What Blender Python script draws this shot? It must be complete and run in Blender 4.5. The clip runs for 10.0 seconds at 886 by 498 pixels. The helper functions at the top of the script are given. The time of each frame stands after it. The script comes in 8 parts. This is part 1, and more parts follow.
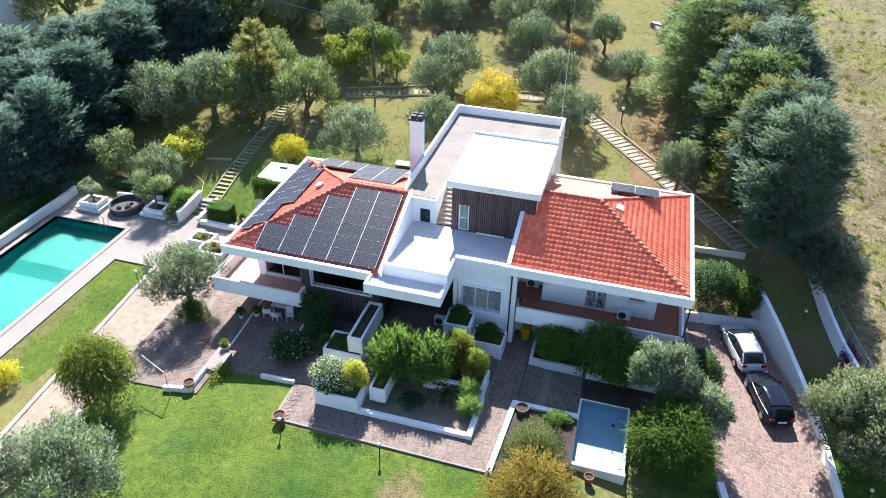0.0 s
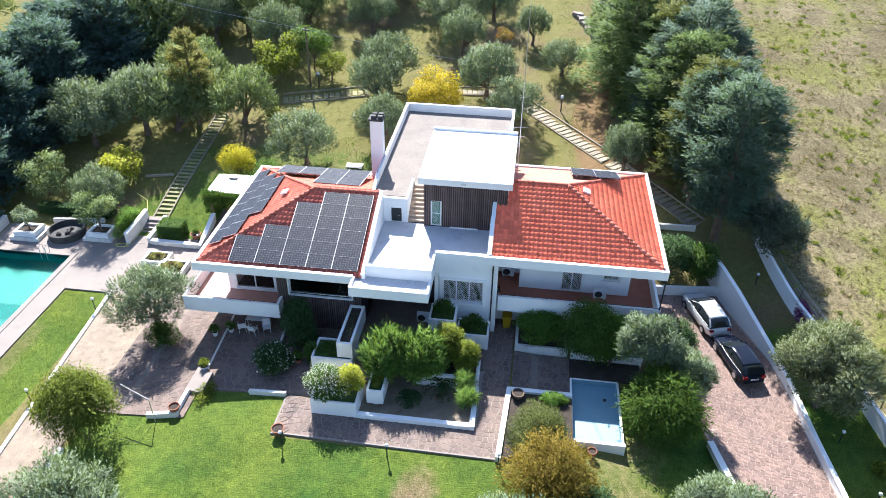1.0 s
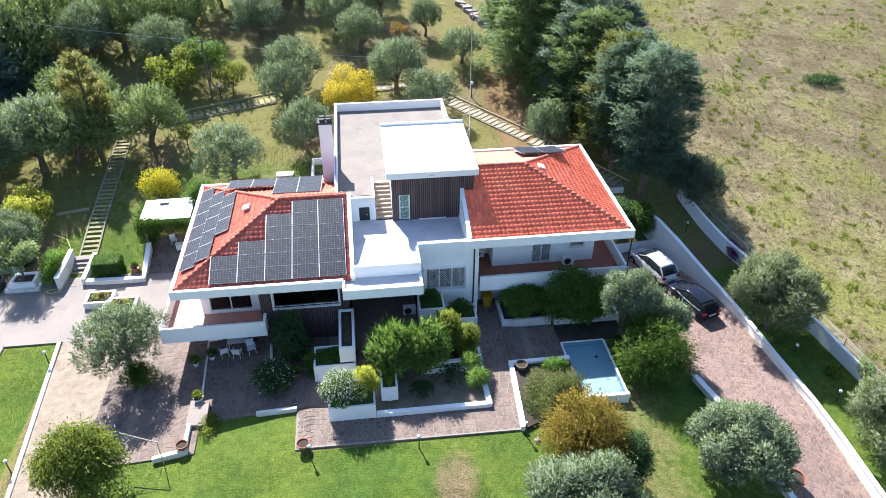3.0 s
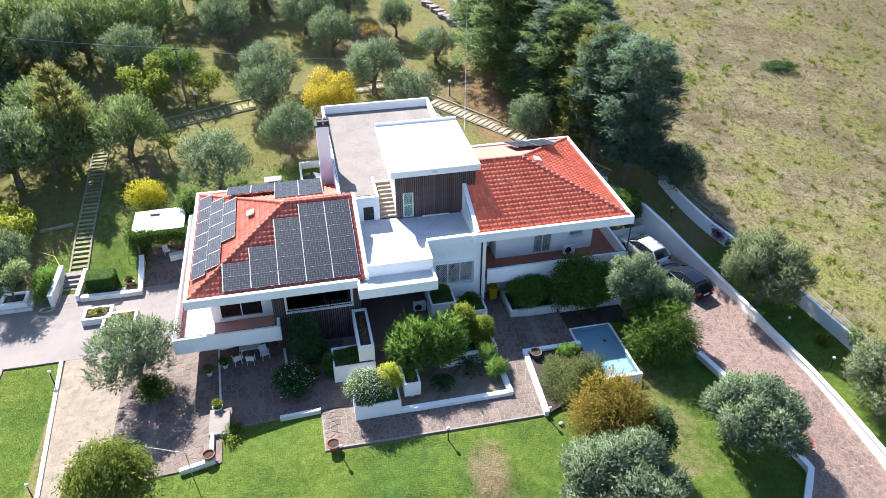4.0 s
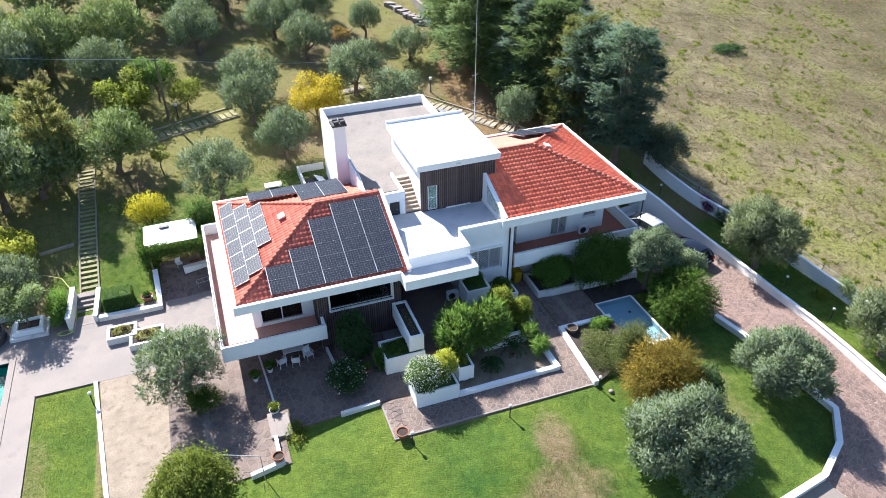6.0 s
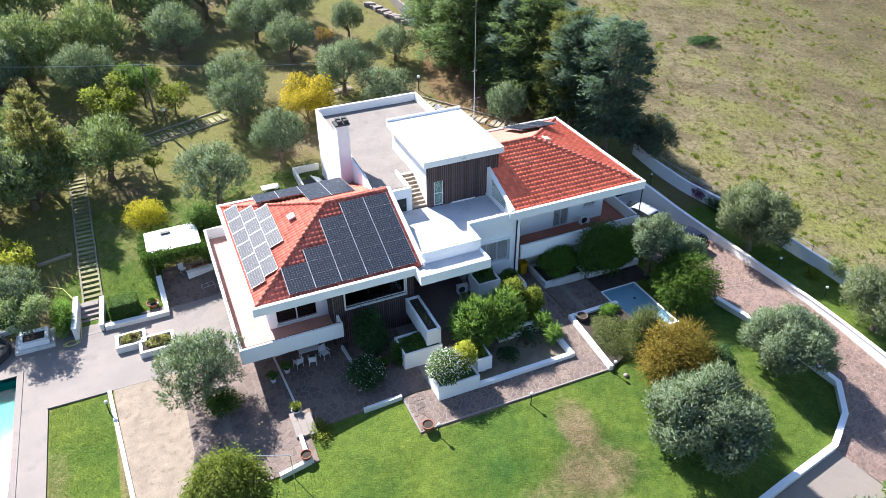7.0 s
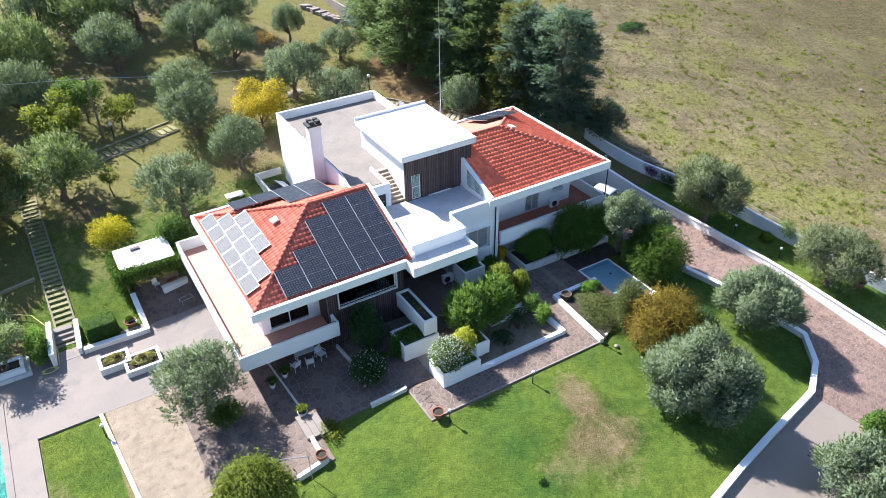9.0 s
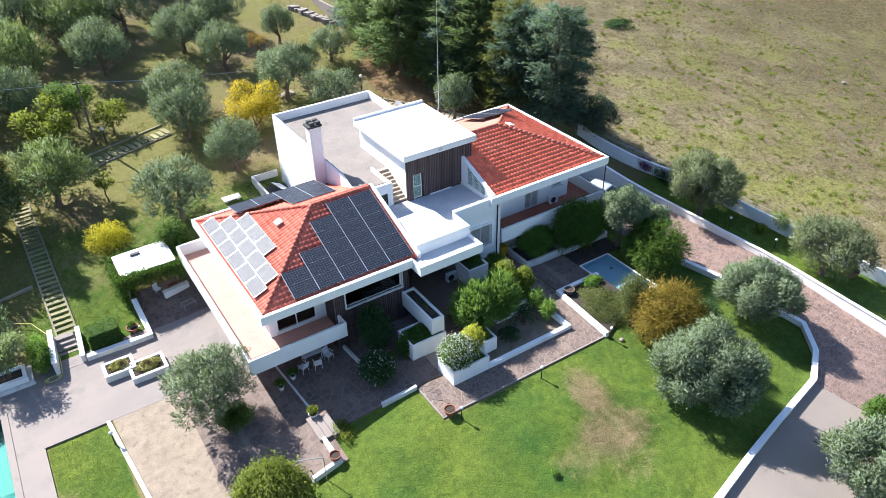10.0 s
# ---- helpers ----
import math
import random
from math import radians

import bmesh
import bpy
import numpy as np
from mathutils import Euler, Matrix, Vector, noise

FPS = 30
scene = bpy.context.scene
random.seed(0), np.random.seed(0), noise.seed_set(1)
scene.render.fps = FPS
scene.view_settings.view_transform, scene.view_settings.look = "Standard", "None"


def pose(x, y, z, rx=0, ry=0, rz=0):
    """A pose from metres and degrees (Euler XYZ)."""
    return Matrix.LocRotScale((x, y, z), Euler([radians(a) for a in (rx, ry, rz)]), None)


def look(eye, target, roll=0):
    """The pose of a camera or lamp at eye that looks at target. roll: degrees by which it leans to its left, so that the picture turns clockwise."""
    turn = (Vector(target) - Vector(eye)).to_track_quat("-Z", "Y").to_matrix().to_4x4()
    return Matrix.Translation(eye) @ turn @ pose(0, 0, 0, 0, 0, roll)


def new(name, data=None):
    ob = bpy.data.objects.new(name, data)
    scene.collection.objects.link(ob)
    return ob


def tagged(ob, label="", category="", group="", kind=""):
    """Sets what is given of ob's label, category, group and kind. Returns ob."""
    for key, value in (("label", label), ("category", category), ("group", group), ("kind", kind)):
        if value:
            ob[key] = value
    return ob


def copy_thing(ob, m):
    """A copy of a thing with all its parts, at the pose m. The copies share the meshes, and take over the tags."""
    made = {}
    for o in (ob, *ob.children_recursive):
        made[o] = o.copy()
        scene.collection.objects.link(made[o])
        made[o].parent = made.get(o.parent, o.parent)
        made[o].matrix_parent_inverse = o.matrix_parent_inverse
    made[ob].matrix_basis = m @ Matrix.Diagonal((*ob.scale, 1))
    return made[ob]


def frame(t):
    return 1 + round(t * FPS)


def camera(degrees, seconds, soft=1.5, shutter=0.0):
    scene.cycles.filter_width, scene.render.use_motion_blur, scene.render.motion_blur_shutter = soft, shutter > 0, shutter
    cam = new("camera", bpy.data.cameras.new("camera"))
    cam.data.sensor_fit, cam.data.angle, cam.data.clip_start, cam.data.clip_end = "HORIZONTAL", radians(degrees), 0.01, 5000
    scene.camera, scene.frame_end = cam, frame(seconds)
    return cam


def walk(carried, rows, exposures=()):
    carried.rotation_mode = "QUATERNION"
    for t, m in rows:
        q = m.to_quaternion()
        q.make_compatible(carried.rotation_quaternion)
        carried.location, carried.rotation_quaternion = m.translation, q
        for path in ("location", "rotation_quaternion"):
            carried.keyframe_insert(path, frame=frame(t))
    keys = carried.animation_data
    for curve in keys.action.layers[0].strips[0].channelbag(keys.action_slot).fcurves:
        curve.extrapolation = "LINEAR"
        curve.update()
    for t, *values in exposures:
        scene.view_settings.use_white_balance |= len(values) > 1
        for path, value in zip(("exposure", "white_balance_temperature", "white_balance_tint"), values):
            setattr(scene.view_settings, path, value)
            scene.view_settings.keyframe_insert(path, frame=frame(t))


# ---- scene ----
cam = camera(63.7, 10.0, 0.5)
PATH = [
    (0, (10.331, -35.497, 31.742), (9.89, -33.91, 30.609), 1.1),
    (0.5, (8.332, -36.221, 31.729), (8.012, -34.603, 30.597), 1.0),
    (1, (6.193, -36.787, 31.688), (5.995, -35.15, 30.557), 0.9),
    (1.5, (4.072, -37.253, 31.711), (3.995, -35.605, 30.58), 0.8),
    (2, (2.043, -37.573, 31.763), (2.074, -35.924, 30.632), 0.6),
    (2.5, (0.056, -37.767, 31.805), (0.181, -36.125, 30.671), 0.4),
    (4, (-6.112, -37.943, 31.901), (-5.755, -36.335, 30.767), 0.1),
    (4.5, (-8.11, -37.971, 31.905), (-7.691, -36.375, 30.775), -0.0),
    (5, (-9.992, -37.92, 31.908), (-9.519, -36.338, 30.779), -0.2),
    (5.5, (-11.838, -37.722, 31.92), (-11.318, -36.154, 30.791), -0.2),
    (7, (-16.73, -36.957, 31.937), (-16.073, -35.442, 30.809), -0.5),
    (7.5, (-18.064, -36.687, 31.908), (-17.358, -35.194, 30.78), -0.6),
    (8, (-19.214, -36.428, 31.887), (-18.459, -34.959, 30.759), -0.7),
    (8.5, (-20.154, -36.149, 31.871), (-19.351, -34.706, 30.743), -0.8),
    (9, (-20.972, -35.867, 31.878), (-20.124, -34.451, 30.749), -1.0),
    (9.5, (-21.726, -35.526, 31.898), (-20.846, -34.129, 30.769), -1.1),
    (10, (-22.426, -35.145, 31.937), (-21.533, -33.759, 30.806), -1.2),
]
walk(cam, [(t, look(eye, target, roll)) for t, eye, target, roll in PATH], [(0.0, 1.75, 5950, 12), (5.0, 1.6, 5950, 12), (10.0, 1.5, 5950, 12)])

# ---- light ----
SUN_UP, SUN_TURN = 44.0, -20.0
world = bpy.data.worlds.new("sky")
world.use_nodes = True
scene.world = world
sky = world.node_tree.nodes.new("ShaderNodeTexSky")
sky.sky_type, sky.sun_disc = "NISHITA", False
sky.sun_elevation, sky.sun_rotation = radians(SUN_UP), radians(SUN_TURN % 360)
sky.dust_density, sky.ozone_density = 0.6, 2.0
back = world.node_tree.nodes["Background"]
back.inputs["Strength"].default_value = 0.085
world.node_tree.links.new(sky.outputs[0], back.inputs["Color"])
sun = new("sun", bpy.data.lights.new("sun", "SUN"))
sun.data.energy, sun.data.angle, sun.data.color = 5.0, radians(0.53), (1.0, 0.93, 0.83)
a, e = radians(SUN_TURN), radians(SUN_UP)
toward = Vector((math.sin(a) * math.cos(e), math.cos(a) * math.cos(e), math.sin(e)))
sun.matrix_world = look(toward * 120, (0, 0, 0))


# ---- materials ----
def node(tree, kind, **values):
    n = tree.nodes.new("ShaderNode" + kind)
    for key, v in values.items():
        n.inputs[key].default_value = v
    return n


def tint(c, k=1.0):
    return (c[0] * k, c[1] * k, c[2] * k, 1)


def mixed(tree, fac, a, b, mode="MIX"):
    """A colour mix; fac, a and b are sockets or values."""
    n = tree.nodes.new("ShaderNodeMix")
    n.data_type, n.blend_type = "RGBA", mode
    for socket, v in ((n.inputs[0], fac), (n.inputs[6], a), (n.inputs[7], b)):
        if hasattr(v, "links"):
            tree.links.new(v, socket)
        else:
            socket.default_value = v
    return n.outputs[2]


def ramp(tree, socket, low, high):
    n = node(tree, "MapRange")
    n.inputs["From Min"].default_value, n.inputs["From Max"].default_value = low, high
    tree.links.new(socket, n.inputs["Value"])
    return n.outputs["Result"]


def noise_of(tree, where, scale, detail=4.0, rough=0.55):
    n = node(tree, "TexNoise", Scale=scale, Detail=detail, Roughness=rough)
    tree.links.new(where, n.inputs["Vector"])
    return n.outputs["Fac"]


def material(name, base, alt, size=1.5, grain=25.0, rough=0.8, bump=0.2, depth=0.02, metal=0.0, spread=0.0, islands=0.0, dirt=None, dirt_size=0.6, coat=0.0, through_light=0.0, spec=0.4, grit=1.0):
    """A surface of two colours mixed in patches of that size, with a finer grain, relief, and stains in a third colour."""
    m = bpy.data.materials.new(name)
    m.use_nodes = True
    t = m.node_tree
    bsdf = t.nodes["Principled BSDF"]
    place = node(t, "TexCoord").outputs["Object"]
    patch = ramp(t, noise_of(t, place, 1.0 / size), 0.32, 0.68)
    fine = noise_of(t, place, grain, 5.0, 0.65)
    colour = mixed(t, patch, tint(base), tint(alt))
    colour = mixed(t, ramp(t, fine, 0.25, 0.75), mixed(t, 1.0, colour, tint((1 - 0.26 * grit,) * 3), "MULTIPLY"), mixed(t, 1.0, colour, tint((1 + 0.22 * grit,) * 3), "MULTIPLY"))
    if spread or islands:
        info = node(t, "ObjectInfo").outputs["Random"] if spread else node(t, "NewGeometry").outputs["Random Per Island"]
        k = spread or islands
        shade = node(t, "MapRange")
        shade.inputs["To Min"].default_value, shade.inputs["To Max"].default_value = 1 - k, 1 + k
        t.links.new(info, shade.inputs["Value"])
        grey = t.nodes.new("ShaderNodeCombineColor")
        for s in grey.inputs:
            t.links.new(shade.outputs["Result"], s)
        colour = mixed(t, 1.0, colour, grey.outputs[0], "MULTIPLY")
    if dirt:
        colour = mixed(t, ramp(t, noise_of(t, place, 1.0 / dirt_size, 8.0, 0.7), 0.56, 0.74), colour, tint(dirt))
    t.links.new(colour, bsdf.inputs["Base Color"])
    bsdf.inputs["Roughness"].default_value, bsdf.inputs["Metallic"].default_value = rough, metal
    bsdf.inputs["Specular IOR Level"].default_value = spec
    bsdf.inputs["Coat Weight"].default_value = coat
    if bump:
        n = node(t, "Bump", Strength=bump, Distance=depth)
        t.links.new(fine, n.inputs["Height"])
        t.links.new(n.outputs[0], bsdf.inputs["Normal"])
    if through_light:
        thin = node(t, "BsdfTranslucent")
        t.links.new(mixed(t, 1.0, colour, tint((1.3, 1.35, 0.6)), "MULTIPLY"), thin.inputs["Color"])
        both = node(t, "MixShader", Fac=through_light)
        t.links.new(bsdf.outputs[0], both.inputs[1])
        t.links.new(thin.outputs[0], both.inputs[2])
        t.links.new(both.outputs[0], t.nodes["Material Output"].inputs["Surface"])
    return m


def leafy(name, base, alt, light=0.25, islands=0.45, size=1.2, rough=0.7):
    return material(name, base, alt, size=size, grain=6.0, rough=rough, bump=0, islands=islands, through_light=light, spec=0.12)


WHITE = material("white_plaster", (0.80, 0.80, 0.79), (0.74, 0.75, 0.75), 2.5, 18, 0.85, 0.12, 0.01, dirt=(0.69, 0.69, 0.68), dirt_size=1.8, grit=0.3)
WHITE_OLD = material("weathered_white_plaster", (0.681, 0.672, 0.644), (0.570, 0.561, 0.534), 1.2, 14, 0.9, 0.2, 0.015, dirt=(0.350, 0.340, 0.313), dirt_size=0.7, grit=0.3)
ROOF_WHITE = material("white_roof_membrane", (0.738, 0.738, 0.738), (0.684, 0.684, 0.693), 3, 8, 0.6, 0.08, 0.01, grit=0.3)
TILE = material("clay_roof_tile", (0.73, 0.15, 0.084), (0.81, 0.2, 0.115), 2.2, 16, 0.75, 0.2, 0.01, spread=0.16, dirt=(0.452, 0.130, 0.079), dirt_size=0.5, spec=0.15)
TILE_MANY = material("clay_roof_tiles", (0.73, 0.15, 0.084), (0.81, 0.2, 0.115), 2.2, 16, 0.75, 0.2, 0.01, islands=0.16, dirt=(0.452, 0.130, 0.079), dirt_size=0.5, spec=0.15)
TILE_WORN = material("worn_clay_roof_tiles", (0.46, 0.112, 0.078), (0.55, 0.155, 0.108), 1.6, 16, 0.8, 0.2, 0.01, islands=0.2, dirt=(0.30, 0.10, 0.07), dirt_size=0.5, spec=0.12)
CAP_TILE = material("ridge_tile", (0.44, 0.118, 0.078), (0.53, 0.155, 0.1), 1.2, 16, 0.8, 0.2, 0.01, spread=0.2)
TILE_BED = material("roof_bed", (0.210, 0.070, 0.049), (0.266, 0.098, 0.063), 1, 10, 0.9)
SALMON = material("salmon_roof_coating", (0.465, 0.203, 0.143), (0.420, 0.173, 0.120), 1.5, 12, 0.85, dirt=(0.338, 0.150, 0.112))
# Terracotta in two tones: deepened for the shaded right balcony, paler for the sun.
TERRACOTTA_SHADED = material("shaded_terracotta", (0.30, 0.105, 0.07), (0.34, 0.13, 0.09), 0.8, 9, 0.6, 0.1, 0.005)
TERRACOTTA_FLOOR = material("terracotta_floor", (0.42, 0.222, 0.175), (0.46, 0.26, 0.21), 0.8, 9, 0.6, 0.1, 0.005)
SLAT = material("dark_wood_slat", (0.085, 0.06, 0.06), (0.12, 0.085, 0.085), 0.7, 20, 0.65, 0.3, 0.01, spread=0.3)
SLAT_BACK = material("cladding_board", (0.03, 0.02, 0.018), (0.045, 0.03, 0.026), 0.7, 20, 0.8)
TERRACE = material("terrace_screed", (0.55, 0.55, 0.56), (0.46, 0.47, 0.49), 1.6, 14, 0.8, 0.15, 0.01, dirt=(0.30, 0.31, 0.33), dirt_size=1.1)
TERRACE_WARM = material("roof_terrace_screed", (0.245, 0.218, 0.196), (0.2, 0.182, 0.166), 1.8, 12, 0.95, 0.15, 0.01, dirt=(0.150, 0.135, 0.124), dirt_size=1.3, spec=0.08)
STEP = material("travertine_step", (0.440, 0.336, 0.248), (0.376, 0.288, 0.216), 0.6, 15, 0.75)
CONCRETE = material("court_concrete", (0.255, 0.218, 0.195), (0.212, 0.187, 0.172), 2.6, 20, 0.9, 0.25, 0.01, dirt=(0.158, 0.148, 0.138), dirt_size=1.6)
YARD_CONCRETE = material("yard_concrete", (0.245, 0.208, 0.178), (0.21, 0.18, 0.156), 2.2, 20, 0.9, 0.25, 0.01, dirt=(0.22, 0.195, 0.175), dirt_size=1.4)
FLAG = material("flagstone", (0.165, 0.118, 0.095), (0.118, 0.088, 0.08), 1.3, 12, 0.8, 0.3, 0.015, spread=0.2)
FLAG_MANY = material("flagstones", (0.165, 0.118, 0.095), (0.118, 0.088, 0.08), 1.3, 12, 0.8, 0.3, 0.015, islands=0.2)
FLAG_DRIVE = material("porphyry_paving", (0.212, 0.142, 0.115), (0.166, 0.113, 0.096), 1.6, 12, 0.8, 0.3, 0.015, islands=0.24)
JOINT_DRIVE = material("drive_joint", (0.33, 0.265, 0.225), (0.28, 0.225, 0.195), 0.8, 25, 0.95, 0.3)
# The JOINT mortar again, with the patios' shade mixed into a darker tone.
JOINT_SHADED = material("shaded_mortar_joint", (0.215, 0.178, 0.148), (0.178, 0.148, 0.124), 0.8, 25, 0.95, 0.3)
JOINT = material("mortar_joint", (0.25, 0.21, 0.175), (0.21, 0.175, 0.145), 0.8, 25, 0.95, 0.3)
GRAVEL = material("sandy_gravel", (0.3, 0.245, 0.185), (0.225, 0.182, 0.138), 0.7, 22, 0.95, 0.8, 0.04, dirt=(0.135, 0.105, 0.08), dirt_size=0.35, grit=1.6)
SOIL = material("planter_soil", (0.034, 0.026, 0.021), (0.055, 0.043, 0.034), 0.5, 20, 1.0, 0.6, 0.04)
BED_SAND = material("bare_bed_earth", (0.252, 0.210, 0.160), (0.168, 0.134, 0.092), 0.9, 25, 1.0, 0.5, 0.03, dirt=(0.084, 0.084, 0.042))
TURF = material("planter_turf", (0.042, 0.084, 0.018), (0.060, 0.102, 0.024), 0.4, 30, 0.95, 0.7, 0.05)
METAL_DARK = material("dark_metal", (0.03, 0.03, 0.032), (0.05, 0.05, 0.05), 0.5, 30, 0.5, 0.05, metal=0.4)
METAL_PALE = material("pale_metal", (0.55, 0.56, 0.58), (0.45, 0.46, 0.48), 0.5, 30, 0.4, 0.05, metal=0.7)
WHITE_PAINT = material("white_painted_metal", (0.80, 0.80, 0.80), (0.74, 0.74, 0.74), 0.4, 30, 0.45, 0.03, grit=0.3)
GREEN_SHUTTER = material("green_glass_shutter", (0.03, 0.13, 0.09), (0.04, 0.17, 0.12), 0.3, 20, 0.3, 0.05)
BLACK_DOOR = material("black_painted_door", (0.015, 0.02, 0.022), (0.025, 0.03, 0.03), 0.4, 20, 0.45)
GLASS = material("dark_window_glass", (0.012, 0.016, 0.017), (0.02, 0.026, 0.025), 1.0, 3, 0.08, 0, spec=0.8)
PV_FRAME = material("panel_rail", (0.50, 0.51, 0.53), (0.42, 0.43, 0.45), 0.5, 20, 0.4, 0, metal=0.8)
PV_EDGE = material("panel_edge", (0.16, 0.165, 0.18), (0.12, 0.125, 0.14), 0.5, 20, 0.45, 0, metal=0.6)
POT_CLAY = material("clay_pot", (0.270, 0.105, 0.060), (0.210, 0.083, 0.049), 0.3, 20, 0.85)
POOL_LINER = material("teal_pool_liner", (0.001, 0.132, 0.112), (0.002, 0.15, 0.128), 3.0, 6, 0.6, 0.05)
BASIN_BLUE = material("blue_basin_paint", (0.17, 0.3, 0.37), (0.19, 0.33, 0.4), 2.0, 10, 0.5, 0.05, dirt=(0.14, 0.26, 0.33), dirt_size=1.5, grit=0.2)
STONE_DARK = material("dark_basin_stone", (0.035, 0.035, 0.037), (0.06, 0.06, 0.06), 0.4, 20, 0.8, 0.3)
MOSS_STONE = material("mossy_path_stone", (0.19, 0.188, 0.088), (0.25, 0.232, 0.135), 0.5, 15, 0.95, 0.4, spread=0.25, dirt=(0.085, 0.105, 0.035), dirt_size=0.5)
PATH_STONE = material("path_stone", (0.288, 0.248, 0.184), (0.232, 0.208, 0.152), 0.7, 15, 0.9, 0.3, spread=0.18)
BARK = material("bark", (0.11, 0.075, 0.05), (0.17, 0.13, 0.095), 0.5, 12, 0.95, 0.8, 0.05)
YELLOW_PLASTIC = material("yellow_plastic", (0.385, 0.252, 0.007), (0.350, 0.224, 0.007), 0.4, 15, 0.5, 0.02)
WHITE_PLASTIC = material("white_plastic", (0.72, 0.73, 0.75), (0.66, 0.67, 0.69), 0.4, 15, 0.45, 0.02)
WOOD_PALE = material("weathered_wood", (0.247, 0.188, 0.128), (0.180, 0.135, 0.098), 0.5, 18, 0.85, 0.3)
RUBBER = material("rubber", (0.02, 0.02, 0.02), (0.03, 0.03, 0.03), 0.3, 30, 0.85)
SILVER = material("silver_car_paint", (0.62, 0.63, 0.65), (0.6, 0.61, 0.63), 2, 80, 0.28, 0, metal=0.35, coat=0.8)
NAVY = material("dark_blue_car_paint", (0.01, 0.014, 0.026), (0.012, 0.017, 0.03), 2, 80, 0.15, 0, metal=0.0, coat=0.0, spec=0.1)
CAR_GLASS = material("car_glass", (0.012, 0.016, 0.018), (0.016, 0.021, 0.023), 1, 5, 0.06, 0, spec=0.45)
RED_LAMP = material("red_lamp_glass", (0.225, 0.005, 0.005), (0.190, 0.005, 0.005), 0.3, 20, 0.2, 0)
HOSE = material("yellow_hose", (0.55, 0.52, 0.16), (0.48, 0.46, 0.15), 0.5, 10, 0.5, 0)

OLIVE_LEAF = leafy("olive_leaf", (0.128, 0.176, 0.106), (0.19, 0.242, 0.158), 0.25, 0.18)
OLIVE_GREEN = leafy("green_olive_leaf", (0.135, 0.19, 0.078), (0.19, 0.245, 0.112), 0.28, 0.18)
CEDAR_LEAF = leafy("blue_cedar_needle", (0.088, 0.14, 0.105), (0.135, 0.19, 0.15), 0.25, 0.3)
FIR_LEAF = leafy("green_conifer_needle", (0.096, 0.151, 0.054), (0.148, 0.204, 0.081), 0.28, 0.3)
FIR_PALE = leafy("pale_conifer_needle", (0.107, 0.125, 0.032), (0.135, 0.149, 0.046), 0.3, 0.3)
SHRUB_LEAF = leafy("shrub_leaf", (0.058, 0.119, 0.021), (0.096, 0.157, 0.034), 0.35)
BLUE_LEAF = leafy("teal_cypress_needle", (0.066, 0.124, 0.108), (0.112, 0.182, 0.16), 0.3, 0.3)
FRESH_LEAF = leafy("fresh_green_leaf", (0.095, 0.185, 0.03), (0.14, 0.24, 0.045), 0.38)
THUJA = leafy("thuja_leaf", (0.06, 0.12, 0.02), (0.105, 0.17, 0.03), 0.4, 0.5)
JUNIPER = leafy("juniper_needle", (0.075, 0.095, 0.03), (0.11, 0.13, 0.045), 0.3, 0.4)
NEAR_LEAF = leafy("green_cedar_needle", (0.08, 0.132, 0.092), (0.125, 0.182, 0.132), 0.28, 0.3)
LIME_LEAF = leafy("lime_leaf", (0.3, 0.33, 0.04), (0.39, 0.4, 0.06), 0.4, 0.3)
OLIVE_WARM = leafy("warm_olive_leaf", (0.125, 0.158, 0.085), (0.185, 0.215, 0.125), 0.25, 0.18)
OAK_LEAF = leafy("dark_oak_leaf", (0.075, 0.105, 0.075), (0.115, 0.15, 0.11), 0.25, 0.3)
WEEPING = leafy("weeping_leaf", (0.113, 0.153, 0.025), (0.169, 0.202, 0.036), 0.35)
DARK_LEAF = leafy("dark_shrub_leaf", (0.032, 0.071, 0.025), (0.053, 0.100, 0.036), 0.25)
BRIGHT_LEAF = leafy("bright_leaf", (0.14, 0.18, 0.024), (0.19, 0.222, 0.036), 0.38)
YELLOW_LEAF = leafy("yellow_leaf", (0.37, 0.335, 0.018), (0.47, 0.43, 0.028), 0.4, 0.3)
GOLD_LEAF = leafy("autumn_yellow_leaf", (0.3, 0.25, 0.02), (0.44, 0.335, 0.025), 0.4, 0.35, 0.8)
AUTUMN_LEAF = leafy("golden_leaf", (0.165, 0.122, 0.02), (0.215, 0.168, 0.03), 0.35)
RUST_LEAF = leafy("rust_leaf", (0.19, 0.16, 0.03), (0.27, 0.11, 0.018), 0.3)
BROWN_LEAF = leafy("browned_needle", (0.17, 0.175, 0.052), (0.235, 0.225, 0.07), 0.3)
OLEANDER = leafy("oleander_leaf", (0.118, 0.212, 0.042), (0.18, 0.285, 0.06), 0.35)
FLOWER_WHITE = leafy("white_flower", (0.75, 0.75, 0.72), (0.68, 0.70, 0.64), 0.2, 0.1)
FLOWER_RED = leafy("purple_flower", (0.11, 0.03, 0.085), (0.16, 0.05, 0.13), 0.2, 0.4)
WEED = leafy("meadow_weed", (0.15, 0.195, 0.03), (0.20, 0.24, 0.045), 0.35)
DRY_GRASS = leafy("dry_grass", (0.211, 0.161, 0.087), (0.260, 0.205, 0.118), 0.2)
GREEN_GRASS = leafy("green_grass", (0.086, 0.136, 0.019), (0.125, 0.174, 0.028), 0.3)


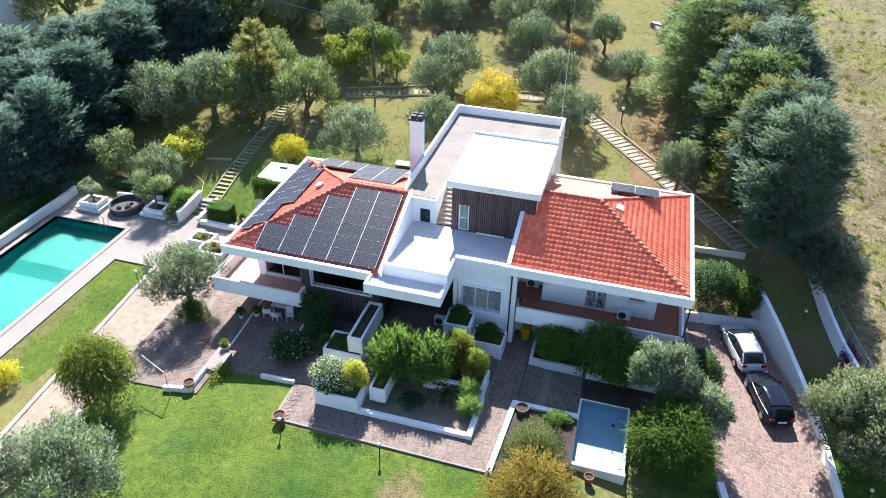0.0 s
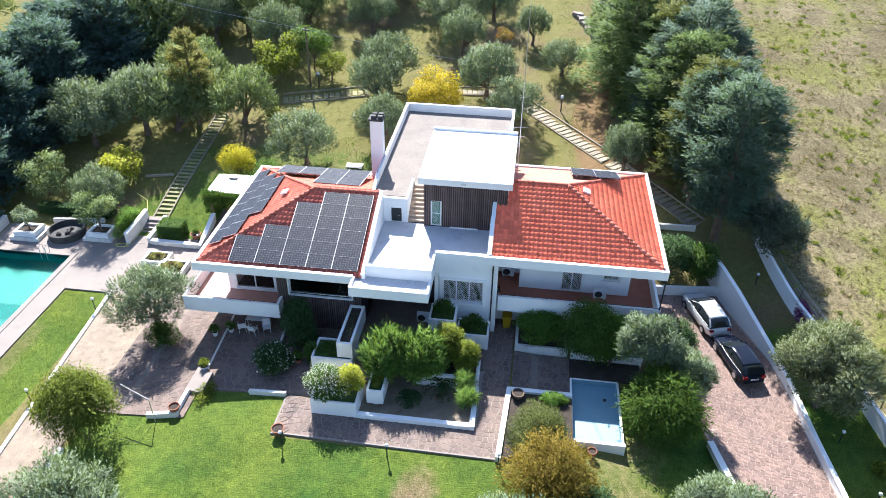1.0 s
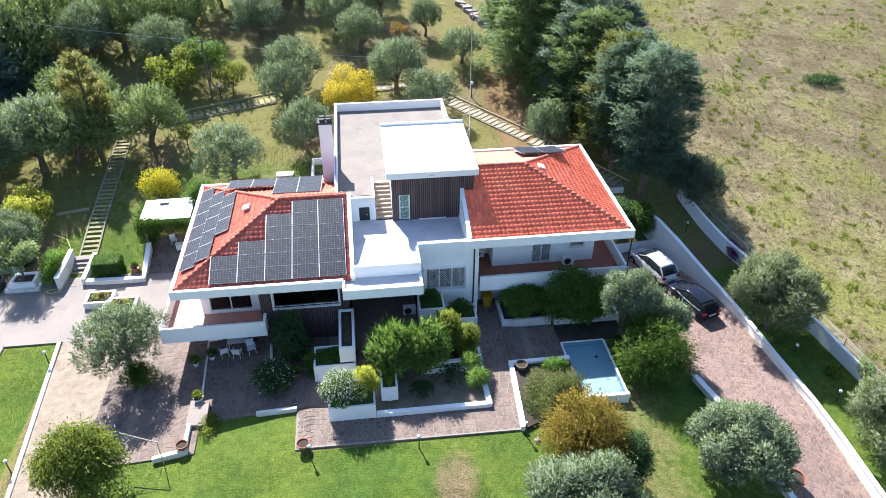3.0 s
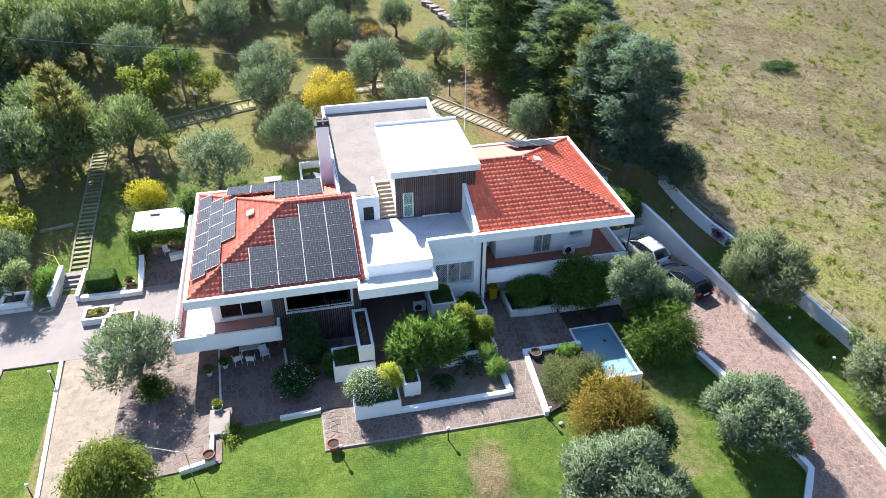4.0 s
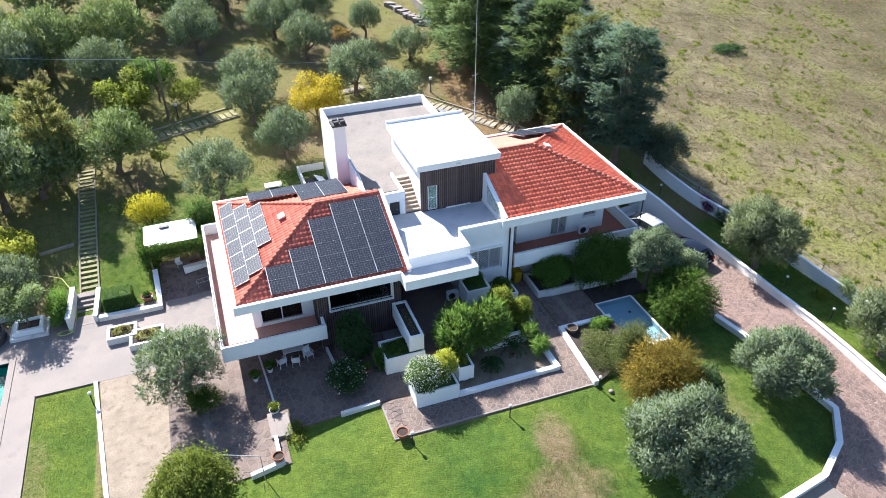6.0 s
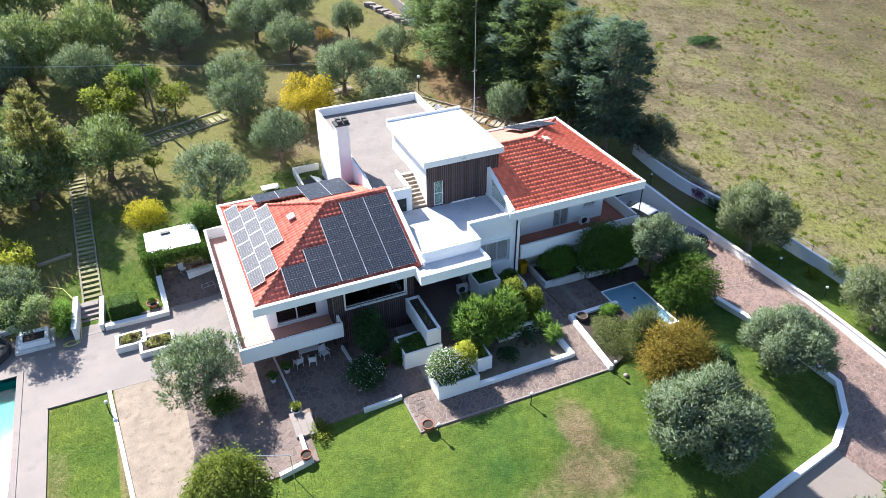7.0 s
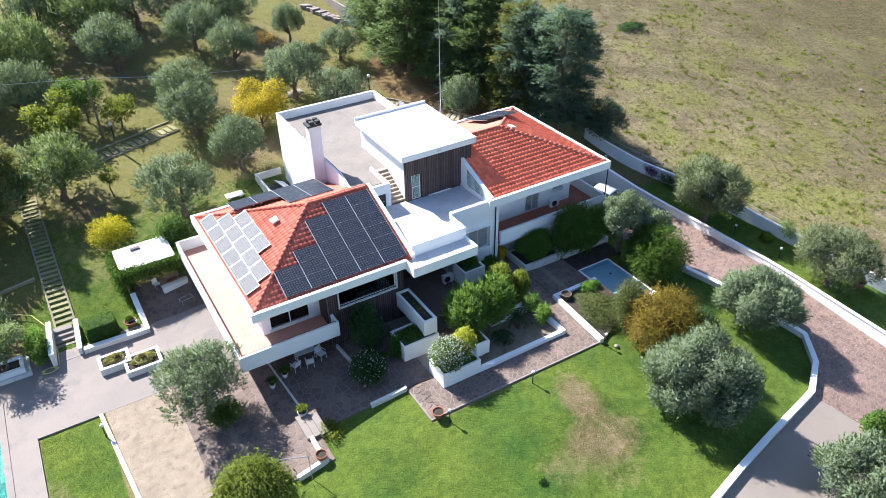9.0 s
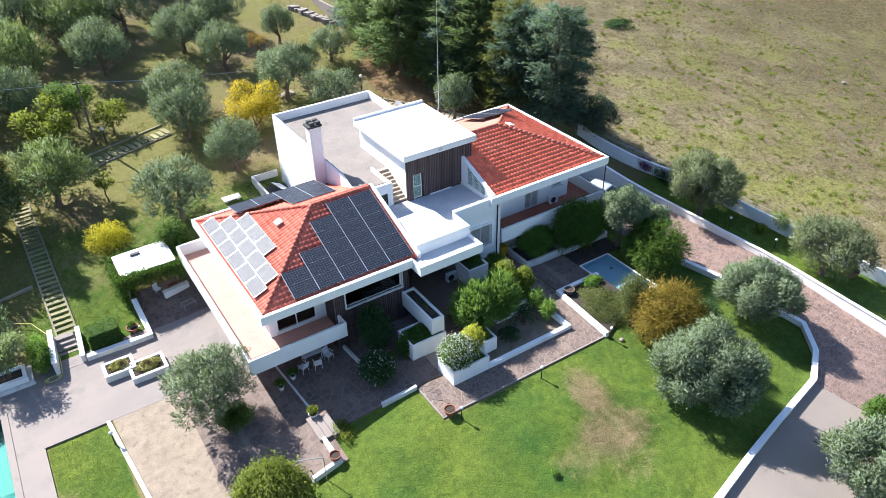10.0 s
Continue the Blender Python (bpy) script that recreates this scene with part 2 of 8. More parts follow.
def panel_material():
    """Photovoltaic glass: dark blue cells parted by fine pale lines."""
    m = bpy.data.materials.new("photovoltaic_cells")
    m.use_nodes = True
    t = m.node_tree
    bsdf = t.nodes["Principled BSDF"]
    place = t.nodes.new("ShaderNodeSeparateXYZ")
    t.links.new(node(t, "TexCoord").outputs["Object"], place.inputs[0])
    lines = []
    for axis, pitch in ((0, 0.166), (1, 0.166)):
        f = t.nodes.new("ShaderNodeMath")
        f.operation = "PINGPONG"
        t.links.new(place.outputs[axis], f.inputs[0])
        f.inputs[1].default_value = pitch / 2
        g = t.nodes.new("ShaderNodeMath")
        g.operation = "LESS_THAN"
        t.links.new(f.outputs[0], g.inputs[0])
        g.inputs[1].default_value = 0.0055
        lines.append(g.outputs[0])
    top = t.nodes.new("ShaderNodeMath")
    top.operation = "MAXIMUM"
    t.links.new(lines[0], top.inputs[0])
    t.links.new(lines[1], top.inputs[1])
    cell = mixed(t, noise_of(t, node(t, "TexCoord").outputs["Object"], 2.0), tint((0.006, 0.010, 0.021)), tint((0.010, 0.016, 0.032)))
    t.links.new(mixed(t, top.outputs[0], cell, tint((0.105, 0.115, 0.13))), bsdf.inputs["Base Color"])
    bsdf.inputs["Roughness"].default_value = 0.48
    bsdf.inputs["Specular IOR Level"].default_value = 0.2
    return m


PV = panel_material()


def water_material(name, colour, ripple):
    m = bpy.data.materials.new(name)
    m.use_nodes = True
    t = m.node_tree
    bsdf = t.nodes["Principled BSDF"]
    bsdf.inputs["Base Color"].default_value = tint(colour)
    bsdf.inputs["Roughness"].default_value, bsdf.inputs["IOR"].default_value = 0.02, 1.33
    bsdf.inputs["Transmission Weight"].default_value = 1.0
    n = node(t, "Bump", Strength=ripple, Distance=0.05)
    t.links.new(noise_of(t, node(t, "TexCoord").outputs["Object"], 3.0, 3.0), n.inputs["Height"])
    t.links.new(n.outputs[0], bsdf.inputs["Normal"])
    return m


WATER = water_material("pool_water", (0.6, 1.0, 0.96), 0.25)


def ground_material():
    """Bare orchard earth, lawn and dry meadow, parted by the sheet's cover attribute with ragged edges."""
    m = bpy.data.materials.new("ground")
    m.use_nodes = True
    t = m.node_tree
    bsdf = t.nodes["Principled BSDF"]
    place = node(t, "TexCoord").outputs["Object"]
    cover = t.nodes.new("ShaderNodeVertexColor")
    cover.layer_name = "cover"
    split = t.nodes.new("ShaderNodeSeparateColor")
    t.links.new(cover.outputs["Color"], split.inputs[0])
    big, mid, small, tiny = (noise_of(t, place, s, 6.0, 0.6) for s in (0.09, 0.42, 2.2, 11.0))

    def ragged(socket, width):
        add = t.nodes.new("ShaderNodeMath")
        add.operation = "MULTIPLY_ADD"
        t.links.new(small, add.inputs[0])
        add.inputs[1].default_value = width
        t.links.new(socket, add.inputs[2])
        return ramp(t, add.outputs[0], 0.5 + width / 2 - 0.08, 0.5 + width / 2 + 0.08)

    earth = mixed(t, ramp(t, mid, 0.35, 0.65), tint((0.143, 0.102, 0.065)), tint((0.186, 0.140, 0.087)))
    weeds = mixed(t, ramp(t, small, 0.3, 0.7), tint((0.124, 0.124, 0.037)), tint((0.174, 0.161, 0.056)))
    earth = mixed(t, ramp(t, big, 0.34, 0.52), earth, weeds)
    lawn = mixed(t, ramp(t, mid, 0.36, 0.62), tint((0.042, 0.095, 0.018)), tint((0.086, 0.135, 0.022)))
    lawn = mixed(t, ramp(t, big, 0.40, 0.62), lawn, tint((0.105, 0.145, 0.024)))
    lawn = mixed(t, ramp(t, small, 0.35, 0.7), mixed(t, 1.0, lawn, tint((0.72, 0.76, 0.74)), "MULTIPLY"), mixed(t, 1.0, lawn, tint((1.28, 1.2, 1.15)), "MULTIPLY"))
    dry = mixed(t, ramp(t, small, 0.3, 0.7), tint((0.167, 0.124, 0.068)), tint((0.211, 0.161, 0.099)))
    worn = t.nodes.new("ShaderNodeMath")
    worn.operation = "MULTIPLY_ADD"
    t.links.new(mixed(t, 0.5, mid, small), worn.inputs[0])
    worn.inputs[1].default_value = 1.3
    t.links.new(split.outputs[2], worn.inputs[2])
    lawn = mixed(t, ramp(t, worn.outputs[0], 0.98, 1.45), lawn, dry)
    wide = noise_of(t, place, 0.16, 5.0, 0.62)
    meadow = mixed(t, ramp(t, mid, 0.38, 0.62), tint((0.232, 0.196, 0.116)), tint((0.150, 0.126, 0.073)))
    meadow = mixed(t, ramp(t, wide, 0.46, 0.62), meadow, tint((0.172, 0.175, 0.052)))
    meadow = mixed(t, ramp(t, wide, 0.46, 0.30), meadow, tint((0.122, 0.102, 0.058)))
    meadow = mixed(t, ramp(t, small, 0.52, 0.66), meadow, tint((0.085, 0.075, 0.038)))
    far = t.nodes.new("ShaderNodeSeparateXYZ")
    t.links.new(place, far.inputs[0])
    scrub = t.nodes.new("ShaderNodeMath")
    scrub.operation = "MULTIPLY_ADD"
    t.links.new(noise_of(t, place, 0.12, 6.0, 0.7), scrub.inputs[0])
    scrub.inputs[1].default_value = 2.0
    t.links.new(ramp(t, far.outputs[0], 36.0, 96.0), scrub.inputs[2])
    meadow = mixed(t, ramp(t, scrub.outputs[0], 1.05, 1.95), meadow, mixed(t, ramp(t, small, 0.35, 0.62), tint((0.135, 0.104, 0.052)), tint((0.062, 0.058, 0.026))))
    fine = noise_of(t, place, 5.0, 6.0, 0.75)
    meadow = mixed(t, ramp(t, fine, 0.38, 0.62), mixed(t, 1.0, meadow, tint((0.55, 0.55, 0.52)), "MULTIPLY"), mixed(t, 1.0, meadow, tint((1.36, 1.33, 1.32)), "MULTIPLY"))
    needles = mixed(t, ramp(t, small, 0.3, 0.7), tint((0.205, 0.138, 0.07)), tint((0.15, 0.098, 0.05)))
    earth = mixed(t, ragged(cover.outputs["Alpha"], 0.6), earth, needles)
    colour = mixed(t, ragged(split.outputs[1], 0.5), earth, meadow)
    colour = mixed(t, ragged(split.outputs[0], 0.25), colour, lawn)
    colour = mixed(t, ramp(t, tiny, 0.25, 0.75), mixed(t, 1.0, colour, tint((0.5, 0.52, 0.5)), "MULTIPLY"), mixed(t, 1.0, colour, tint((1.45, 1.43, 1.4)), "MULTIPLY"))
    t.links.new(colour, bsdf.inputs["Base Color"])
    bsdf.inputs["Roughness"].default_value, bsdf.inputs["Specular IOR Level"].default_value = 0.95, 0.15
    n = node(t, "Bump", Strength=0.6, Distance=0.12)
    t.links.new(tiny, n.inputs["Height"])
    t.links.new(n.outputs[0], bsdf.inputs["Normal"])
    return m


GROUND = ground_material()


# ---- shapes ----
def thing(name, place, label, category, group="", turn=0.0):
    ob = new(name)
    ob.empty_display_size = 0.3
    ob.location = place
    ob.rotation_euler = (0, 0, radians(turn))
    return tagged(ob, label, category, group)


def part(name, bm, material, parent=None, label=""):
    me = bpy.data.meshes.new(name)
    bmesh.ops.recalc_face_normals(bm, faces=bm.faces)
    bm.to_mesh(me)
    bm.free()
    me.materials.append(material)
    ob = new(name, me)
    if parent:
        ob.parent = parent
    if label:
        ob["label"] = label
    return ob


def box(x0, x1, y0, y1, z0, z1, bm=None, bevel=0.0):
    bm = bm or bmesh.new()
    m = Matrix.LocRotScale(((x0 + x1) / 2, (y0 + y1) / 2, (z0 + z1) / 2), None, (abs(x1 - x0), abs(y1 - y0), abs(z1 - z0)))
    made = bmesh.ops.create_cube(bm, size=1.0, matrix=m)
    if bevel:
        edges = list({e for v in made["verts"] for e in v.link_edges})
        bmesh.ops.bevel(bm, geom=edges, offset=bevel, segments=2, affect="EDGES", profile=0.6)
    return bm


def prism(points, low, high, bm=None):
    """A solid over a polygon; low and high are heights or functions of x and y."""
    bm = bm or bmesh.new()
    lo = low if callable(low) else lambda x, y: low
    hi = high if callable(high) else lambda x, y: high
    a = [bm.verts.new((x, y, lo(x, y))) for x, y in points]
    b = [bm.verts.new((x, y, hi(x, y))) for x, y in points]
    bm.faces.new(a[::-1])
    bm.faces.new(b)
    for i in range(len(points)):
        j = (i + 1) % len(points)
        bm.faces.new((a[i], a[j], b[j], b[i]))
    return bm


def quad(points, bm=None):
    bm = bm or bmesh.new()
    bm.faces.new([bm.verts.new(p) for p in points])
    return bm


def slab(points, thick, bm=None):
    """A plate whose top is the polygon points, thickened along its normal."""
    bm = bm or bmesh.new()
    top = [Vector(p) for p in points]
    n = (top[1] - top[0]).cross(top[2] - top[0]).normalized() * thick
    a = [bm.verts.new(p) for p in top]
    b = [bm.verts.new(p - n) for p in top]
    bm.faces.new(a)
    bm.faces.new(b[::-1])
    for i in range(len(top)):
        j = (i + 1) % len(top)
        bm.faces.new((a[j], a[i], b[i], b[j]))
    return bm


def tube(points, radii, sides=8, bm=None, caps=True):
    bm = bm or bmesh.new()
    points = [Vector(p) for p in points]
    rings = []
    for i, p in enumerate(points):
        d = (points[min(i + 1, len(points) - 1)] - points[max(i - 1, 0)]).normalized()
        side = d.cross(Vector((0.31, 0.95, 0.05))).normalized()
        up = side.cross(d)
        r = radii[i] if hasattr(radii, "__len__") else radii
        rings.append([bm.verts.new(p + r * (math.cos(k * math.tau / sides) * side + math.sin(k * math.tau / sides) * up)) for k in range(sides)])
    for a, b in zip(rings, rings[1:]):
        for k in range(sides):
            bm.faces.new((a[k], a[(k + 1) % sides], b[(k + 1) % sides], b[k]))
    if caps:
        bm.faces.new(rings[0][::-1])
        bm.faces.new(rings[-1])
    return bm


def lathe(profile, sides=20, bm=None, centre=(0, 0)):
    """A turned body from (radius, height) pairs."""
    bm = bm or bmesh.new()
    rings = [[bm.verts.new((centre[0] + r * math.cos(k * math.tau / sides), centre[1] + r * math.sin(k * math.tau / sides), z)) for k in range(sides)] for r, z in profile]
    for a, b in zip(rings, rings[1:]):
        for k in range(sides):
            bm.faces.new((a[k], a[(k + 1) % sides], b[(k + 1) % sides], b[k]))
    bm.faces.new(rings[0][::-1])
    bm.faces.new(rings[-1])
    return bm


def run(points, thick, low, high, bm=None):
    """A wall along a line of (x, y) points; low and high are functions of x and y, sampled every metre."""
    bm = bm or bmesh.new()
    line = []
    for (x0, y0), (x1, y1) in zip(points, points[1:]):
        n = max(1, round(math.hypot(x1 - x0, y1 - y0)))
        line += [(x0 + (x1 - x0) * k / n, y0 + (y1 - y0) * k / n) for k in range(n)]
    line.append(points[-1])
    rings = []
    for i, (x, y) in enumerate(line):
        ax, ay = line[max(i - 1, 0)]
        bx, by = line[min(i + 1, len(line) - 1)]
        d = math.hypot(bx - ax, by - ay)
        nx, ny = -(by - ay) / d * thick / 2, (bx - ax) / d * thick / 2
        z0, z1 = low(x, y), high(x, y)
        rings.append([bm.verts.new(p) for p in ((x + nx, y + ny, z0), (x - nx, y - ny, z0), (x - nx, y - ny, z1), (x + nx, y + ny, z1))])
    for a, b in zip(rings, rings[1:]):
        for k in range(4):
            bm.faces.new((a[k], a[(k + 1) % 4], b[(k + 1) % 4], b[k]))
    bm.faces.new(rings[0][::-1])
    bm.faces.new(rings[-1])
    return bm




# ---- ground ----
def smooth(a, b, v):
    k = min(1.0, max(0.0, (v - a) / (b - a)))
    return k * k * (3 - 2 * k)


def front_height(x, y):
    """The garden before the house: level at the path, falling to the pool court, the driveway and the lower lawn."""
    z = -0.2 - 0.118 * min(11.0, max(0.0, -6 - x))
    z -= 0.125 * min(18.0, max(0.0, x - 7))
    if 6.6 < x < 14.9 and (-5.5 if x < 10.46 else -3.66) < y < 1.0:
        z = max(z, -0.34)  # the level yard before the balcony
    return z + 0.12 * min(0.0, y + 10.6) * smooth(-17, -9, x)


def back_height(x, y):
    """The olive slope behind the house, rising away from it."""
    return -0.6 + 0.16 * (y - 12) + 0.03 * (min(x, 15) + 24) - 0.05 * max(0.0, x - 15)


def field_height(x, y):
    return -0.2 - 0.1 * (min(x, 90) - 42.5) + 0.2 * (max(y, 10) - 16) + 0.13 * min(0.0, y - 10)


def height(x, y):
    z = front_height(x, y)
    k = smooth(4, 16, y)
    z = z * (1 - k) + back_height(x, y) * k
    k = smooth(21, 30, x)
    return z * (1 - k) + field_height(x, y) * k


def outer_line(y):
    """The x of the boundary wall between the garden and the meadow."""
    return 25.3 + 0.26 * (11 - y) if y < 11 else 25.3 - 0.05 * (y - 11)


def drive_line(y):
    """The x of the white wall along the driveway."""
    return float(np.interp(y, (-27, -20, -15.6, -12, -9, -5.3, -1.3, 1.6, 4.1, 6.4, 8.4, 10.5), (26.6, 26.1, 25.85, 25.75, 25.55, 25.05, 24.7, 24.2, 23.4, 22.5, 21.65, 20.9)))


def drive_top(y):
    """The height of that wall's top, stepping down with the slope."""
    return float(np.interp(y, (-27, -20, -15.6, -12, -9, -5.3, -1.3, 1.6, 4.1, 6.4, 8.4, 10.5), (-3.0, -2.6, -2.2, -1.95, -1.75, -1.5, -1.32, -1.05, -0.45, 0.35, 0.95, 1.1)))


def drive_left(y):
    return float(np.interp(y, (-16.2, -9.1, -6.8, 7.6), (20.75, 19.2, 18.6, 16.3)))


def cover(x, y):
    """How much lawn, meadow and worn turf lies at a place."""
    edge = lambda v, k=0.6: smooth(-k, k, v)
    lawn = 0.0
    if y < 3:
        top = -7.35 if x < -6.75 else -10.7 if x < 6.3 else -9.2
        lawn = edge(top - y, 0.3) * edge(x + 18.6, 0.2) * edge(drive_left(y) - x)
        lawn = max(lawn, edge(x + 27.0, 0.2) * edge(-23.3 - x, 0.2) * edge(1.8 - y, 0.2) * smooth(-14, -9, y))
        lawn = max(lawn, edge(x - 13.6) * edge(drive_left(y) - x) * edge(0 - y))
    lawn = max(lawn, 0.9 * edge(x - drive_line(y)) * edge(outer_line(y) - x) * edge(5 - y, 5))
    if y > 7:
        lawn = max(lawn, 0.9 * smooth(8, 9, y) * (1 - smooth(17, 27, y)) * edge(x + 27, 3) * edge(-3 - x, 2) * (0.2 if -19 < x < -14 and y < 14.5 else 1.0) * (1 - 0.8 * edge(-24.6 - x) * smooth(13, 16, y)))
        lawn = max(lawn, 0.40 * (1 - smooth(-4, 4, x)) * (1 - smooth(30, 60, y)))
    meadow = smooth(-0.8, 0.8, x - outer_line(y)) if y < 60 else smooth(18, 30, x)
    bare = lambda px, py, rx, ry: smooth(1.3, 0.3, math.hypot((x - px) / rx, (y - py) / ry))
    worn = max(0.72 * bare(2.0, -13.6, 1.7, 2.9), 0.7 * bare(1.4, -16.6, 3.4, 2.3), 0.45 * bare(-1.9, -17.0, 3.0, 1.6), 0.4 * bare(0.8, -19.0, 2.4, 1.6))
    worn += 0.5 * smooth(-24.5, -26.5, x) * (1 - smooth(-3, 0, y)) * (1 if x > -28 and y < 3 else 0)
    worn += 0.5 * smooth(6, 11, x) * (1 if -16 < y < -6 and x < 20 else 0) * (1 - smooth(14, 19, x))
    if y > 8 and x < -3:
        worn += 0.42 * smooth(9, 16, y)
    return lawn, meadow, min(1.0, worn)


def spaced(low, high, step, far):
    """Grid lines: even between low and high, ever wider out to far on both sides."""
    near = [low + step * k for k in range(round((high - low) / step) + 1)]
    out, gap = [], step
    while (out[-1] if out else 0) < far:
        gap *= 1.35
        out.append((out[-1] if out else 0) + gap)
    return [near[0] - v for v in out[::-1]] + near + [near[-1] + v for v in out]


BASIN = (-36.0, -29.0, -9.6, 5.8)  # the swimming pool's inner edge
TUB = (10.45, 13.2, -8.45, -3.65)  # the small basin's inner edge
DRIVE_EDGE = [(18.6, -6.7), (19.2, -9.1), (20.75, -16.2), (18.9, -18.4), (16.1, -20.05), (10.7, -21.15), (5.9, -22.2), (0.0, -23.5)]


def make_ground():
    xs, ys = spaced(-46, 66, 0.5, 700), spaced(-28, 62, 0.5, 700)
    xs = sorted(set([round(v, 3) for v in xs] + [BASIN[0], BASIN[1], TUB[0], TUB[1]]))
    ys = sorted(set([round(v, 3) for v in ys] + [BASIN[2], BASIN[3], TUB[2], TUB[3]]))
    verts, colours = [], []
    for y in ys:
        for x in xs:
            far = max(0.0, -70 - x, x - 100, y - 75, -40 - y)
            cx, cy = min(100, max(-70, x)), min(75, max(-40, y))
            bump = 0.06 * noise.noise((x * 0.35, y * 0.35, 0)) + 0.03 * noise.noise((x * 1.3, y * 1.3, 4))
            k = 0.25 if abs(y) < 12 and x < 20 else 1.0
            verts.append((x, y, height(cx, cy) + k * bump - 0.02 + 0.02 * far * (1 if y > 0 else -1)))
            colours.append((*cover(x, y), smooth(1.25, 0.6, math.hypot((x - 15.8) / 5.5, (y - 27) / 12.5))))
    w = len(xs)
    inside = lambda r, x, y: r[0] <= x < r[1] and r[2] <= y < r[3]
    faces = []
    for j in range(len(ys) - 1):
        for i in range(w - 1):
            if not (inside(BASIN, xs[i], ys[j]) or inside(TUB, xs[i], ys[j])):
                faces.append((j * w + i, j * w + i + 1, (j + 1) * w + i + 1, (j + 1) * w + i))
    me = bpy.data.meshes.new("ground")
    me.from_pydata(verts, [], faces)
    layer = me.color_attributes.new("cover", "FLOAT_COLOR", "POINT")
    layer.data.foreach_set("color", np.array(colours, np.float32).ravel())
    me.polygons.foreach_set("use_smooth", [True] * len(me.polygons))
    me.materials.append(GROUND)
    return tagged(new("ground", me), "sloping ground of lawn, bare orchard earth and dry meadow", "ground", kind="structure")


make_ground()


def drape(name, points, lift, material, label, category, step=1.0, kind="structure", deep=0.25):
    """A paved sheet over a four-cornered plot, given corner by corner, lying on the slope."""
    bm = bmesh.new()
    (ax, ay), (bx, by), (cx, cy), (dx, dy) = points
    n = max(1, round(max(math.hypot(bx - ax, by - ay), math.hypot(cx - dx, cy - dy)) / step))
    m = max(1, round(max(math.hypot(dx - ax, dy - ay), math.hypot(cx - bx, cy - by)) / step))
    grid = []
    for j in range(m + 1):
        v = j / m
        row = []
        for i in range(n + 1):
            u = i / n
            x = (ax * (1 - u) + bx * u) * (1 - v) + (dx * (1 - u) + cx * u) * v
            y = (ay * (1 - u) + by * u) * (1 - v) + (dy * (1 - u) + cy * u) * v
            row.append(bm.verts.new((x, y, height(x, y) + lift)))
        grid.append(row)
    for j in range(m):
        for i in range(n):
            bm.faces.new((grid[j][i], grid[j][i + 1], grid[j + 1][i + 1], grid[j + 1][i]))
    rim = [e for e in bm.edges if len(e.link_faces) == 1]
    made = bmesh.ops.extrude_edge_only(bm, edges=rim)
    bmesh.ops.translate(bm, verts=[v for v in made["geom"] if isinstance(v, bmesh.types.BMVert)], vec=(0, 0, -deep))
    return tagged(part(name, bm, material), label, category, kind=kind)


# paved plots: mortar beds on which the flagstones lie, the pale court round the pool, the gravel drive
drape("path_bed", [(-6.7, -10.45), (6.2, -10.6), (6.2, -8.8), (-6.7, -7.5)], 0.05, JOINT, "pale mortar bed of the flagstone garden path", "path")
drape("path_bed", [(4.9, -8.8), (6.5, -8.8), (6.72, 1.4), (4.9, 1.4)], 0.05, JOINT, "pale mortar bed of the flagstone side path", "path")
drape("path_bed", [(6.73, -5.35), (10.3, -5.35), (10.3, -1.7), (6.73, -1.7)], 0.05, JOINT_SHADED, "mortar bed of the flagstone yard, darkened for shade", "path")
drape("earth_strip", [(10.32, -3.5), (14.8, -3.5), (14.8, -1.8), (10.32, -1.8)], 0.06, SOIL, "dark shaded earth behind the small basin", "soil")
drape("patio_bed", [(-12.6, -7.15), (-4.9, -7.55), (-4.9, 0.4), (-12.6, 0.4)], 0.05, JOINT_SHADED, "mortar bed of the flagstone patio, darkened for shade", "patio")
drape("patio_bed", [(-19.1, -9.3), (-12.6, -9.5), (-12.6, 1.9), (-19.1, 1.9)], 0.05, JOINT_SHADED, "mortar bed of the flagstones round the olive", "patio")
drape("porch_floor", [(-4.9, -8.6), (4.9, -8.6), (4.9, 0.6), (-4.9, 0.6)], 0.03, CONCRETE, "grey paved porch floor before the entrance", "pavement")
drape("sandy_bed", [(-2.0, -8.55), (4.55, -8.55), (4.55, -5.65), (-2.0, -5.65)], 0.07, BED_SAND, "sandy earth of the sunken bed before the entrance", "bed", 0.8)
drape("court", [(-29.0, 1.85), (-14.5, 1.85), (-14.5, 9.2), (-29.0, 9.2)], 0.04, CONCRETE, "pale concrete court between pool and house", "court", 1.5)
drape("patio_bed", [(-19.0, 8.9), (-14.2, 8.9), (-14.2, 12.9), (-18.9, 12.9)], 0.06, JOINT_SHADED, "mortar bed of the flagstones before the arbour", "patio")
drape("court", [(-36.6, 5.8), (-29.0, 5.8), (-29.0, 9.6), (-36.6, 9.6)], 0.04, CONCRETE, "pale concrete paving behind the pool", "court", 1.5)
drape("pool_margin", [(-29.0, -12.5), (-27.15, -12.5), (-27.15, 1.85), (-29.0, 1.85)], 0.05, CONCRETE, "pale paving strip along the swimming pool", "pavement", 1.5)
drape("pool_margin", [(-37.6, -12.5), (-36.0, -12.5), (-36.0, 5.8), (-37.6, 5.8)], 0.05, FLAG_MANY, "dark paving strip along the pool's shaded side", "pavement", 1.5)
drape("gravel_drive", [(-21.6, -26), (-18.8, -26), (-19.15, 1.85), (-23.2, 1.85)], 0.03, GRAVEL, "sandy gravel drive beside the lawn", "drive", 1.0)
drape("lower_yard", [(3.0, -31), (18.5, -27.5), (16.1, -20.2), (0.0, -23.6)], 0.09, YARD_CONCRETE, "grey concrete yard at the foot of the driveway", "pavement", 1.0)


